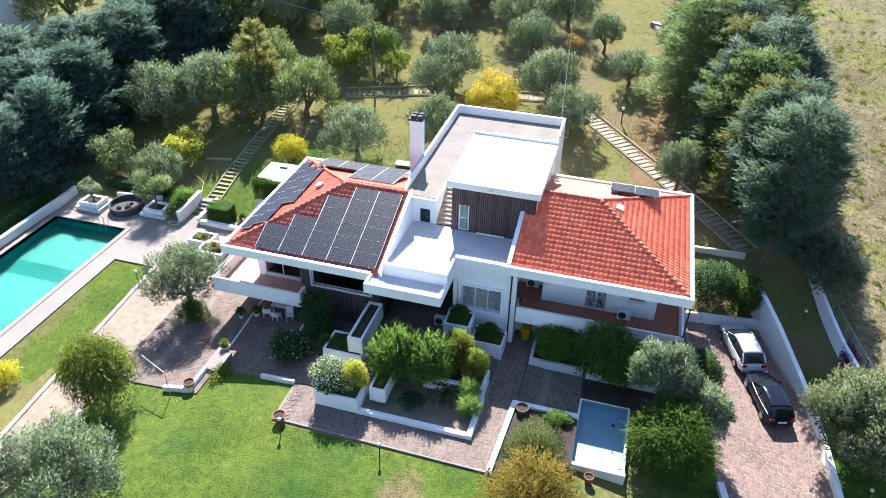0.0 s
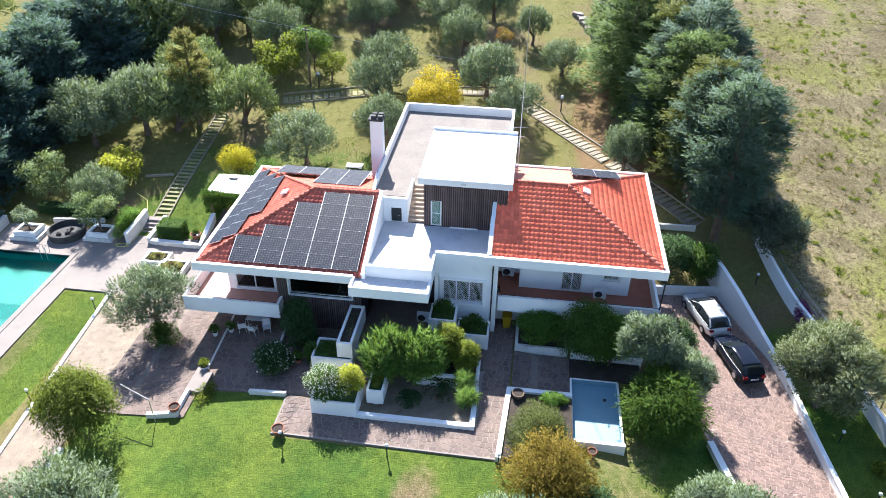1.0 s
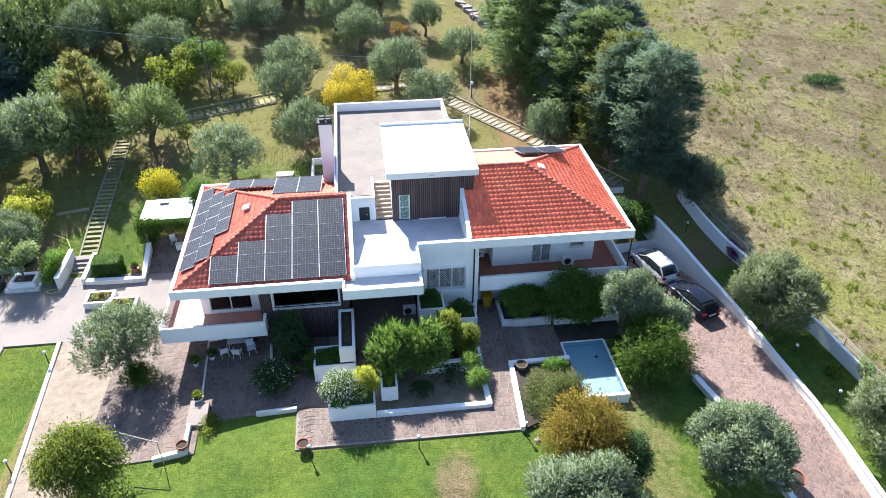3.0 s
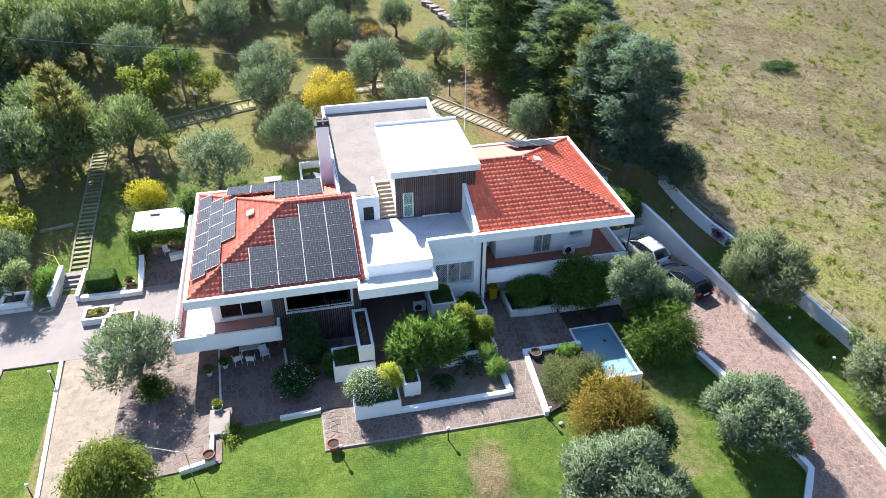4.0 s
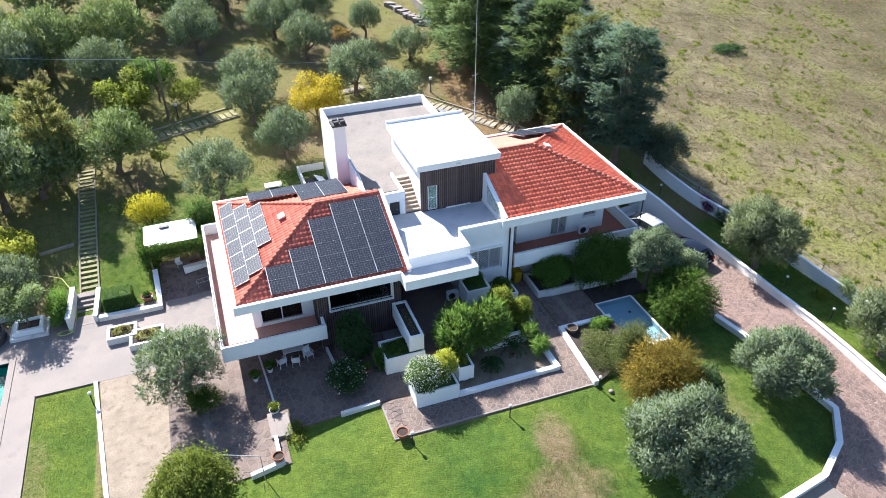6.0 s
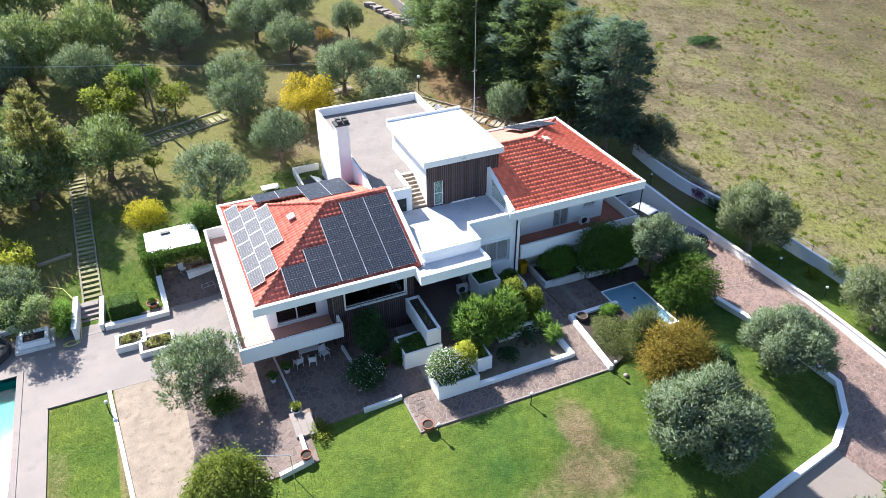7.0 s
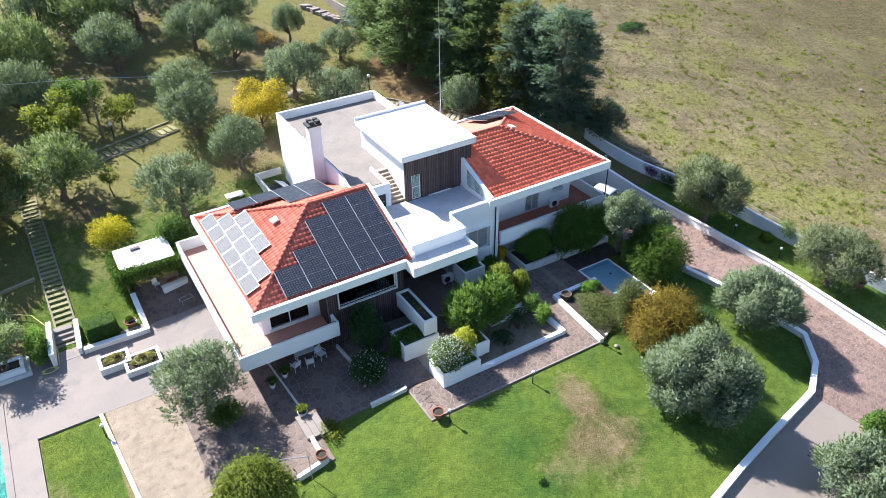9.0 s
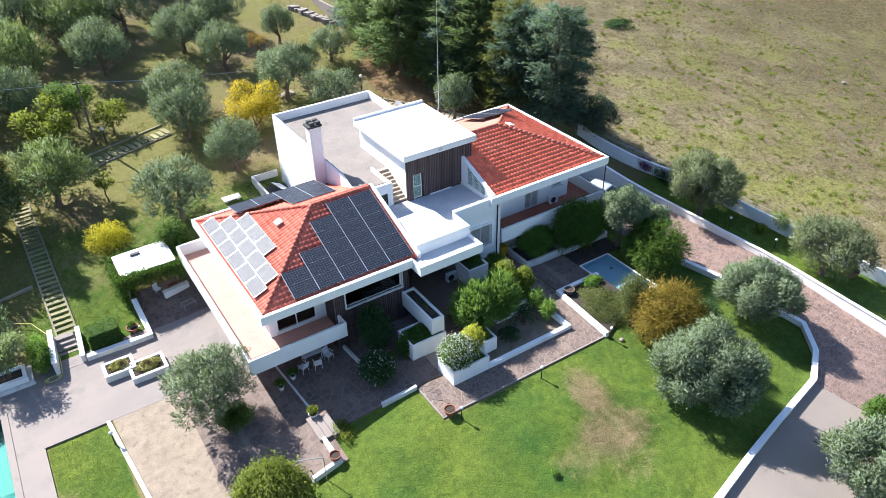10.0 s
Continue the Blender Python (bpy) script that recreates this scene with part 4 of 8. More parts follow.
# sloping gable walls either side of the lower terrace
for x, a, b in ((-3.0, (-2.1, 5.35), (4.2, 7.72)), (4.68, (0.02, 6.15), (3.98, 7.66))):
    bm = bmesh.new()
    side = [(x - 0.13, a[0], 4.7), (x - 0.13, b[0], 4.7), (x - 0.13, b[0], b[1]), (x - 0.13, a[0], a[1])]
    v = [bm.verts.new(p) for p in side] + [bm.verts.new((p[0] + 0.26, p[1], p[2])) for p in side]
    for f in ((0, 1, 2, 3), (7, 6, 5, 4), (0, 4, 5, 1), (1, 5, 6, 2), (2, 6, 7, 3), (3, 7, 4, 0)):
        bm.faces.new([v[i] for i in f])
    wall(bm, "white wall sloping with the roof edge", name="gable_wall")

bm = bmesh.new()
tri = [(0.95, 5.75), (3.15, 5.75), (3.15, 7.1), (0.95, 6.3)]
front = [bm.verts.new((4.542, y, z)) for y, z in tri]
rear = [bm.verts.new((4.549, y, z)) for y, z in tri]
bm.faces.new(front)
for i in range(4):
    bm.faces.new((front[i], front[(i + 1) % 4], rear[(i + 1) % 4], rear[i]))
screen = part("lattice_panel", bm, GREEN_SHUTTER, house, "dark opening behind a white lattice in the gable wall")
bm = bmesh.new()
for i in range(15):
    y = 1.0 + 0.15 * i
    tube([(4.53, y, 5.77), (4.53, y, 6.26 + 0.364 * (y - 0.95))], 0.014, 4, bm)
for i in range(9):
    z = 5.8 + 0.14 * i
    tube([(4.52, max(0.97, 0.97 + (z - 6.28) / 0.364), z), (4.52, 3.13, z)], 0.014, 4, bm)
part("lattice", bm, WHITE_PAINT, screen, "white lattice bars")

# tower: penthouse, roof terrace, outer steps
FLOOR_UP = 6.85
wall(pierced((-3.95, -1.25), (4.2, 4.45), (5.0, 7.18), [(-2.38, -1.66, 5.36, 6.45)]), "white wall under the roof terrace")
door = part("door", box(-2.38, -1.66, 4.26, 4.31, 5.36, 6.45, bevel=0.008), BLACK_DOOR, house, "small black metal door")
part("handle", tube([(-1.8, 4.25, 5.85), (-1.8, 4.2, 5.85), (-1.9, 4.2, 5.85)], 0.012, 5), METAL_PALE, door, "steel handle")
wall(box(-1.4, -1.25, 4.45, 7.2, 5.2, 7.18))
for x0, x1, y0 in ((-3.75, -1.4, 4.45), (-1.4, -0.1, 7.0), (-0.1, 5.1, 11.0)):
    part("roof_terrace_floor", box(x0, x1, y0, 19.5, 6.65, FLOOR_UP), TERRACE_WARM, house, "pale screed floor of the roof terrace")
wall(box(-3.95, -3.75, 7.0, 19.5, -1.0, 7.52), "white tower wall")
wall(box(-3.95, 5.3, 19.5, 19.75, -1.0, 7.52), "white tower wall and parapet")
wall(box(5.1, 5.3, 11.2, 19.5, -1.0, 7.52), "white tower wall and parapet")
bm = bmesh.new()
top = [(4.45, 6.95), (5.2, 6.98), (5.9, 7.12), (6.5, 7.38), (7.0, 7.52)]
v = [[bm.verts.new((x, y, z)) for x in (-3.95, -3.75)] + [bm.verts.new((x, y, 4.0)) for x in (-3.75, -3.95)] for y, z in top]
for p, q in zip(v, v[1:]):
    for i in range(4):
        bm.faces.new((p[i], p[(i + 1) % 4], q[(i + 1) % 4], q[i]))
wall(bm, "white parapet sweeping down to the roof", name="parapet")
for a, b in (((-3.85, 7.0), (-3.85, 11.5)), ((-3.85, 11.7), (-3.85, 15.5)), ((-3.85, 15.7), (-3.85, 19.5)), ((-3.7, 19.62), (0.5, 19.62)), ((0.7, 19.62), (5.2, 19.62))):
    part("handrail", tube([(*a, 7.52), (*a, 7.62), (*b, 7.62), (*b, 7.52)], 0.018, 5), METAL_DARK, house, "thin dark handrail")
part("handrail", tube([(-3.8, 4.32, 7.18), (-3.8, 4.32, 7.3), (-1.35, 4.32, 7.3), (-1.35, 4.32, 7.18)], 0.018, 5), METAL_DARK, house, "thin dark handrail")
stair = part("staircase", box(-1.25, -0.12, 4.3, 4.62, 5.35, 5.52), STEP, house, "outer stairs with pale stone treads")
for i in range(1, 9):
    part("step", box(-1.25, -0.12, 4.3 + 0.31 * i, 4.3 + 0.31 * (i + 1), 5.2, 5.52 + 0.167 * i, bevel=0.008), STEP, stair)

cladding(-0.1, 5.5, 4.0, 5.35, 8.68, [(0.36, 1.12, 5.36, 7.36)], "dark brown vertical wood cladding of the penthouse")
wall(box(-0.1, 0.12, 4.25, 11.2, 5.2, 8.68), "white penthouse wall")
wall(box(5.28, 5.5, 4.25, 11.2, 5.2, 8.68), "white penthouse wall")
wall(box(0.12, 5.28, 10.98, 11.2, 5.2, 8.68), "white penthouse wall")
wall(box(0.12, 5.28, 4.25, 10.98, 5.15, 5.34), "", TERRACE, "floor_slab")
pd = part("door", box(0.36, 1.12, 4.1, 4.16, 5.36, 7.36), WHITE_PAINT, house, "white framed door with green patterned panels")
for z0, z1 in ((5.46, 6.3), (6.38, 7.26)):
    part("panel", box(0.46, 1.02, 4.07, 4.098, z0, z1, bevel=0.005), GREEN_SHUTTER, pd, "green door panel")
    g = bmesh.new()
    for i in range(5):
        for j in range(6):
            cx, cz = 0.46 + 0.56 * (i + 0.5) / 5, z0 + (z1 - z0) * (j + 0.5) / 6
            tube([(cx + 0.045 * math.cos(k), 4.062, cz + 0.06 * math.sin(k)) for k in [math.tau * q / 8 for q in range(9)]], 0.007, 4, g)
    part("lattice", g, WHITE_PAINT, pd, "white scrolled lattice")
part("skirting", box(1.7, 3.6, 3.9, 3.948, 5.354, 5.44), WHITE, house, "white low sill")
pent_roof = part("flat_roof", box(-0.44, 5.78, 3.75, 11.4, 8.68, 9.15, bevel=0.02), ROOF_WHITE, house, "bright white flat roof slab")
part("upstand", box(-0.44, 5.78, 11.2, 11.4, 9.15, 9.34, bevel=0.02), ROOF_WHITE, pent_roof)
part("wall_lamp", box(2.4, 2.75, 3.7, 3.749, 8.84, 8.96, bevel=0.02), METAL_PALE, pent_roof, "small grey wall lamp")

# chimney
chim = part("chimney", box(-4.85, -3.96, 9.5, 10.25, 4.5, 10.3, bevel=0.01), WHITE, house, "tall white chimney")
part("cap", box(-4.95, -3.86, 9.4, 10.35, 10.3, 10.45, bevel=0.02), STONE_DARK, chim, "sooty dark chimney cap")
for x in (-4.75, -4.28):
    for y in (9.5, 9.97):
        part("chimney_pot", box(x, x + 0.36, y, y + 0.3, 10.45, 10.68, bevel=0.03), STONE_DARK, chim, "dark chimney pot")


# ---- roofs ----
def tile_mesh():
    bm = bmesh.new()
    wave = [(0.0, 0.012), (0.04, 0.042), (0.09, 0.056), (0.14, 0.044), (0.18, 0.012), (0.24, 0.003), (0.305, 0.014)]
    lo = [bm.verts.new((u, -0.03, w + 0.016)) for u, w in wave]
    hi = [bm.verts.new((u, 0.42, w)) for u, w in wave]
    lip = [bm.verts.new((u, -0.03, w - 0.005)) for u, w in wave]
    for i in range(len(wave) - 1):
        f = bm.faces.new((lo[i], lo[i + 1], hi[i + 1], hi[i]))
        f.smooth = True
        bm.faces.new((lip[i], lip[i + 1], lo[i + 1], lo[i]))
    me = bpy.data.meshes.new("tile")
    bm.to_mesh(me)
    bm.free()
    me.materials.append(TILE)
    return me


TILE_MESH = tile_mesh()
LATER = []  # slopes whose tiles are laid at the end of the file


def slope(poly, singles, parent, bare=False):
    """One roof slope: its bed now, its tiles later. The first two corners are the eave, from left to right."""
    bed = part("roof_slope", slab(poly, 0.12), SALMON if bare else TILE_BED, parent, "salmon coated roof slope" if bare else "clay tiled roof slope")
    if not bare:
        LATER.append((bed, poly, singles))
    return bed


def fascia(x0, x1, y0, y1, z0, z1, sides, parent):
    t = 0.24
    for s in sides:
        b = {"front": (x0, x1, y0, y0 + t), "back": (x0, x1, y1 - t, y1), "left": (x0, x0 + t, y0 + t, y1 - t), "right": (x1 - t, x1, y0 + t, y1 - t)}[s]
        part("fascia", box(*b, z0, z1, bevel=0.012), WHITE, parent, "white rendered eave fascia")
    return parent


left_roof = part("roof", box(-13.82, -3.13, -2.12, 10.7, 4.6, 4.72), WHITE, house, "red tiled hip roof of the lower wing")
fascia(-14.05, -3.6, -2.35, 10.95, 4.64, 5.24, ("front", "back", "left"), left_roof)
PEAK_L, PEAK_R = (-7.6, 4.0, 7.58), (9.44, 5.95, 8.16)
slope([(-13.85, -2.12, 5.1), (-3.13, -2.12, 5.1), (-3.13, 4.0, 7.58), PEAK_L], 0, left_roof)
slope([(-13.85, 10.7, 5.1), (-13.85, -2.12, 5.1), PEAK_L], 0, left_roof)
slope([(-3.96, 10.7, 5.1), (-13.85, 10.7, 5.1), PEAK_L, (-3.96, 4.0, 7.58)], 0, left_roof)
right_roof = part("roof", box(4.5, 15.5, 0.0, 12.4, 5.4, 5.52), WHITE, house, "red tiled hip roof of the upper wing")
fascia(4.3, 15.72, -0.24, 12.64, 5.45, 6.08, ("front", "back", "right"), right_roof)
slope([(4.81, 0.0, 5.95), (15.5, 0.0, 5.95), PEAK_R, (4.81, 5.95, 8.16)], 300, right_roof)
slope([(15.5, 0.0, 5.95), (15.5, 12.4, 5.95), PEAK_R], 0, right_roof)
slope([(15.5, 12.4, 5.95), (5.3, 12.4, 5.95), (5.3, 5.95, 8.16), PEAK_R], 0, right_roof, True)


cap_form = tube([(0, 0, 0.02), (0, 0.45, 0.0)], [0.13, 0.108], 10)
for f in cap_form.faces:
    f.smooth = True
CAP = bpy.data.meshes.new("ridge_cap")
cap_form.to_mesh(CAP)
cap_form.free()
CAP.materials.append(CAP_TILE)


def ridge(a, b, parent):
    """A row of overlapping rounded cap tiles."""
    a, b = Vector(a), Vector(b)
    n = max(1, round((b - a).length / 0.4))
    turn = (b - a).to_track_quat("Y", "Z").to_matrix().to_4x4()
    for i in range(n):
        c = new("ridge_cap", CAP)
        c.parent = parent
        c.matrix_basis = Matrix.Translation(a.lerp(b, i / n)) @ turn


up = Vector((0, 0, 0.05))
ridge(Vector((-13.8, -2.08, 5.12)) + up, Vector(PEAK_L) + up, left_roof)
ridge(Vector((-13.8, 10.66, 5.12)) + up, Vector(PEAK_L) + up, left_roof)
ridge(Vector(PEAK_L) + up, Vector((-3.2, 4.0, 7.58)) + up, left_roof)
ridge(Vector((15.45, 0.05, 5.97)) + up, Vector(PEAK_R) + up, right_roof)
ridge(Vector((15.45, 12.35, 5.97)) + up, Vector(PEAK_R) + up, right_roof)
ridge(Vector((5.6, 5.95, 8.16)) + up, Vector(PEAK_R) + up, right_roof)
for p, tilt, turn in (((-9.85, 4.4, 6.86), 20, -90), ((10.7, 6.05, 7.78), 19, 90)):
    sk = part("skylight", box(-0.3, 0.3, -0.25, 0.25, 0.0, 0.12, bevel=0.02), WHITE_OLD, left_roof if p[0] < 0 else right_roof, "small pale roof hatch")
    sk.matrix_basis = pose(*p, 0, 0, turn) @ pose(0, 0, 0, tilt, 0, 0)


# ---- photovoltaic panels ----
def make_panel():
    p = thing("solar_panel", (0, 0, -50), "dark blue photovoltaic panel on aluminium rails", "solar panel", "solar panels on the roof")
    part("glass_face", box(-0.80, 0.80, -0.475, 0.475, 0.10, 0.13), PV, p, "dark blue glass over solar cells")
    fr = bmesh.new()
    for a, b, c, d in ((-0.82, 0.82, 0.475, 0.49), (-0.82, 0.82, -0.49, -0.475), (-0.82, -0.80, -0.475, 0.475), (0.80, 0.82, -0.475, 0.475)):
        box(a, b, c, d, 0.09, 0.136, fr)
    part("frame", fr, PV_EDGE, p, "thin grey frame")
    for x in (-0.83, 0.83):
        part("side_rail", box(x - 0.022, x + 0.001 if x > 0 else x + 0.022, -0.495, 0.495, 0.085, 0.139), PV_FRAME, p, "bright aluminium side rail")
    for x in (-0.4, 0.4):
        part("clamp", box(x - 0.03, x + 0.03, -0.505, -0.475, 0.12, 0.145), PV_FRAME, p)
    for x in (-0.55, 0.55):
        part("rail", box(x - 0.02, x + 0.02, -0.5, 0.5, 0.0, 0.09), PV_FRAME, p)
    return p


PANEL = make_panel()
panels_left = [1]


def lay(poly, u, v, lift=0.08, extra=0.0):
    """Lay a panel on a slope, u metres along the eave and v metres up it, to the panel's centre."""
    o, e = Vector(poly[0]), Vector(poly[1])
    ud = (e - o).normalized()
    n = ud.cross(Vector(poly[2]) - o).normalized()
    vd = n.cross(ud)
    p = o + ud * u + vd * v + n * lift
    m = Matrix((ud, vd, n)).transposed().to_4x4()
    m.translation = p
    m = m @ pose(0, 0, 0, extra, 0, 0)
    if panels_left:
        panels_left.clear()
        PANEL.matrix_basis = m
    else:
        copy_thing(PANEL, m)


FRONT_L = LATER[0][1]
for col, rows in enumerate((6, 6, 5, 3, 2)):
    for r in range(rows):
        lay(FRONT_L, 10.72 - 0.25 - 0.83 - 1.665 * col, 0.75 + 1.0 * r)
SIDE_L = LATER[1][1]
for col, (first, rows) in enumerate(((1.15, 6), (2.4, 5), (3.3, 3))):
    for r in range(rows):
        lay(SIDE_L, first + 0.83 + 1.665 * r, 0.75 + 1.0 * col)
RACK = [(-4.0, 10.0, 5.85), (-12.0, 10.0, 5.85), (-12.0, 5.2, 6.98), (-4.0, 5.2, 6.98)]
for col, rows in enumerate((4, 4, 2, 2)):
    for r in range(rows):
        lay(RACK, 1.75 + 1.67 * col, 0.85 + 1.0 * r, 0.06)
BACK_R = [(15.5, 12.4, 5.95), (5.3, 12.4, 5.95), (5.3, 5.95, 8.16)]
for u, first in ((3.15, 1.6), (4.8, 1.3)):
    for r in range(3):
        lay(BACK_R, u, first + 1.02 * r, 0.2, 0)


# ---- plants ----
def leaves(name, points, outward, length, width, material, parent, seed, droop=0.0, wild=0.7, label="", lobes=None, bold=0.5):
    """Many single pointed leaves at points, turned more or less outward; lobes are the ways their clumps face, by which they catch the light."""
    rng = np.random.default_rng(seed)
    n = len(points)
    way = outward + wild * rng.normal(size=(n, 3))
    way[:, 2] -= droop
    way /= np.linalg.norm(way, axis=1)[:, None]
    side = np.cross(way, rng.normal(size=(n, 3)))
    side /= np.linalg.norm(side, axis=1)[:, None] + 1e-9
    if lobes is not None:
        face = np.cross(side, way)
        mean = bold * lobes + np.array([0, 0, 0.6]) + 0.12 * rng.normal(size=(n, 3))
        turn = np.where(np.sum(face * mean, axis=1) < 0, -1.0, 1.0)[:, None]
        side = side * turn
        mean = mean + 0.22 * face * turn
        mean /= np.linalg.norm(mean, axis=1)[:, None]
    size = rng.uniform(0.65, 1.35, n)[:, None]
    a, b = way * length * size / 2, side * width * size / 2
    verts = np.stack([points - 0.8 * a - b, points - 0.8 * a + b, points + a], 1).reshape(-1, 3).astype(np.float32)
    me = bpy.data.meshes.new(name)
    me.vertices.add(3 * n)
    me.vertices.foreach_set("co", verts.ravel())
    me.loops.add(3 * n)
    me.loops.foreach_set("vertex_index", np.arange(3 * n, dtype=np.int32))
    me.polygons.add(n)
    me.polygons.foreach_set("loop_start", np.arange(0, 3 * n, 3, dtype=np.int32))
    me.update(calc_edges=True)
    if lobes is not None:
        me.normals_split_custom_set_from_vertices(np.repeat(mean, 3, 0).astype(np.float32))
    me.materials.append(material)
    ob = new(name, me)
    if parent:
        ob.parent = parent
    if label:
        ob["label"] = label
    return ob


def cloud(blobs, count, seed, shell=0.35, low=-0.55, gap=0.15):
    """Points in the outer shells of a heap of blobs (x, y, z, radius, flatness), and their outward ways."""
    rng = np.random.default_rng(seed)
    blobs = np.array(blobs, float)
    share = blobs[:, 3] ** 2
    pick = rng.choice(len(blobs), size=count, p=share / share.sum())
    d = rng.normal(size=(count, 3))
    d /= np.linalg.norm(d, axis=1)[:, None]
    keep = d[:, 2] > low - 0.3 * rng.random(count)
    b = blobs[pick]
    r = b[:, 3] * (1 - shell * rng.random(count) ** 1.6) * (1 + 0.10 * rng.normal(size=count))
    p = b[:, :3] + d * r[:, None] * np.stack([np.ones(count), np.ones(count), b[:, 4]], 1)
    wave = np.sin(p[:, 0] * 2.3 + 1.7 * seed) * np.sin(p[:, 1] * 2.7 + seed) * np.sin(p[:, 2] * 3.1 + 0.6 * seed)
    keep &= wave > -1 + gap * 2 * rng.random(count)
    return p[keep], d[keep]


def tufted(points, outward, per, long, up, seed, loose=0.45):
    """Turn each point into a shoot: a few leaves along an axis that leans outward and up (or down)."""
    rng = np.random.default_rng(seed + 50)
    n = len(points)
    axis = outward + 0.35 * rng.normal(size=(n, 3))
    axis[:, 2] += up
    axis /= np.linalg.norm(axis, axis=1)[:, None]
    axis = np.repeat(axis, per, 0)
    along = np.tile(np.linspace(-0.35, 0.65, per), n)[:, None] * long * np.repeat(rng.uniform(0.6, 1.4, n), per)[:, None]
    m = n * per
    return np.repeat(points, per, 0) + axis * along + rng.normal(size=(m, 3)) * long * 0.07, axis + loose * rng.normal(size=(m, 3))


def trunk(parent, tall, thick, tips, seed, name="trunk"):
    """A tapered, crooked trunk that parts into limbs reaching for the tips."""
    rng = random.Random(seed)
    bm = bmesh.new()
    fork = Vector((rng.uniform(-0.12, 0.12), rng.uniform(-0.12, 0.12), tall))
    mid = fork * 0.5 + Vector((rng.uniform(-0.1, 0.1), rng.uniform(-0.1, 0.1), 0))
    tube([(0, 0, -0.3), (0, 0, 0.05), mid, fork], [thick * 1.5, thick * 1.2, thick * 0.9, thick * 0.85], 9, bm)
    for tip in tips:
        tip = Vector(tip)
        bend = fork.lerp(tip, 0.5) + Vector((rng.uniform(-0.15, 0.15), rng.uniform(-0.15, 0.15), -0.1))
        tube([fork - Vector((0, 0, 0.15)), bend, tip], [thick * 0.6, thick * 0.4, thick * 0.12], 6, bm)
    for f in bm.faces:
        f.smooth = True
    return part(name, bm, BARK, parent, "gnarled bark trunk with limbs")


def olive(seed, radius, lift, count, length, material, label, flat=0.72, category="olive tree", n=22, bold=1.0):
    """An olive: short forked trunk and a round, loose crown of clumps. Its crown is centred lift above the ground."""
    rng = random.Random(seed)
    tree = thing("olive_tree", (0, 0, 0), label, category)
    blobs, tips = [], []
    for i in range(n):
        h = 1 - 2 * (i + 0.5) / n
        a = i * 2.39996 + rng.uniform(-0.3, 0.3)
        w = math.sqrt(max(0, 1 - h * h))
        k = radius * rng.uniform(0.60, 0.80)
        p = (k * w * math.cos(a), k * w * math.sin(a), lift + k * h * flat)
        if h < -0.55:
            continue
        blobs.append((*p, radius * rng.uniform(0.23, 0.34) * (26 / n) ** 0.4, 0.9))
        if i % 5 == 0:
            tips.append((p[0] * 0.9, p[1] * 0.9, p[2]))
    blobs.append((0, 0, lift, radius * 0.45, 0.8))
    trunk(tree, max(0.5, lift - radius * 0.55), 0.065 * radius + 0.05, tips, seed)
    pts, out = cloud(blobs, int(count / 4.0), seed, 0.3, gap=0.05)
    lobes = np.repeat(out + 0.45 * np.random.default_rng(seed).normal(size=out.shape), 5, 0)
    pts, out = tufted(pts, out, 5, 0.09 * radius + 0.16, 0.75, seed)
    leaves("crown", pts, out, length, length * 0.36, material, tree, seed, wild=0.1, lobes=lobes, bold=bold)
    return tree


def conifer(seed, tall, wide, material, label, count=46, droop=0.25, bare=0.06, category="conifer", rise=0.3, foot=1.0, top=0.32):
    """A cedar or fir: whorls of boughs, each a flat fan of needle sprays that droops at its end."""
    rng = np.random.default_rng(seed)
    tree = thing("conifer", (0, 0, 0), label, category)
    part("trunk", tube([(0, 0, -0.4), (0, 0, tall * 0.5), (0, 0, tall)], [0.028 * tall, 0.018 * tall, 0.02], 8), BARK, tree, "straight bark trunk")
    pts, ways, lobes = [], [], []
    for i in range(count):
        f = (i + rng.random()) / count
        z = tall * (bare + (1 - bare) * f)
        reach = wide * min(1.0, foot + 1.15 * f) * (1 - f) ** top * rng.uniform(0.72, 1.1) + 0.25
        a = i * 2.39996 + rng.uniform(-0.4, 0.4)
        d = np.array([math.cos(a), math.sin(a), 0])
        s = np.array([-d[1], d[0], 0])
        m = int(24 + 58 * reach / wide)
        u = rng.random(m) ** 0.5
        girth = 0.24 * reach * (1.1 - 0.7 * u) + 0.12
        v, w = rng.normal(size=m), rng.normal(size=m)
        lift = z + 0.28 * u * reach - droop * u ** 2.2 * reach + 0.34 * girth * w
        pts.append(d * (u * reach)[:, None] + s * (v * girth)[:, None] + np.array([0, 0, 1.0]) * lift[:, None])
        ways.append(d + s * 0.45 * v[:, None] + np.array([0, 0, 1.0]) * (rise + 0.15 * w)[:, None])
        lobes.append(d * 0.6 + s * 0.5 * v[:, None] + np.array([0, 0, 1.0]) * (0.6 + 0.55 * w)[:, None] + 0.2 * rng.normal(size=(m, 3)))
    pts, ways, lobes = np.concatenate(pts), np.concatenate(ways), np.concatenate(lobes)
    ways /= np.linalg.norm(ways, axis=1)[:, None]
    pts, ways = tufted(pts, ways, 9, 0.07 * wide + 0.4, 0.0, seed, 0.2)
    leaves("crown", pts, ways, 0.026 * wide + 0.16, 0.008 * wide + 0.045, material, tree, seed, wild=0.1, lobes=np.repeat(lobes, 9, 0))
    return tree


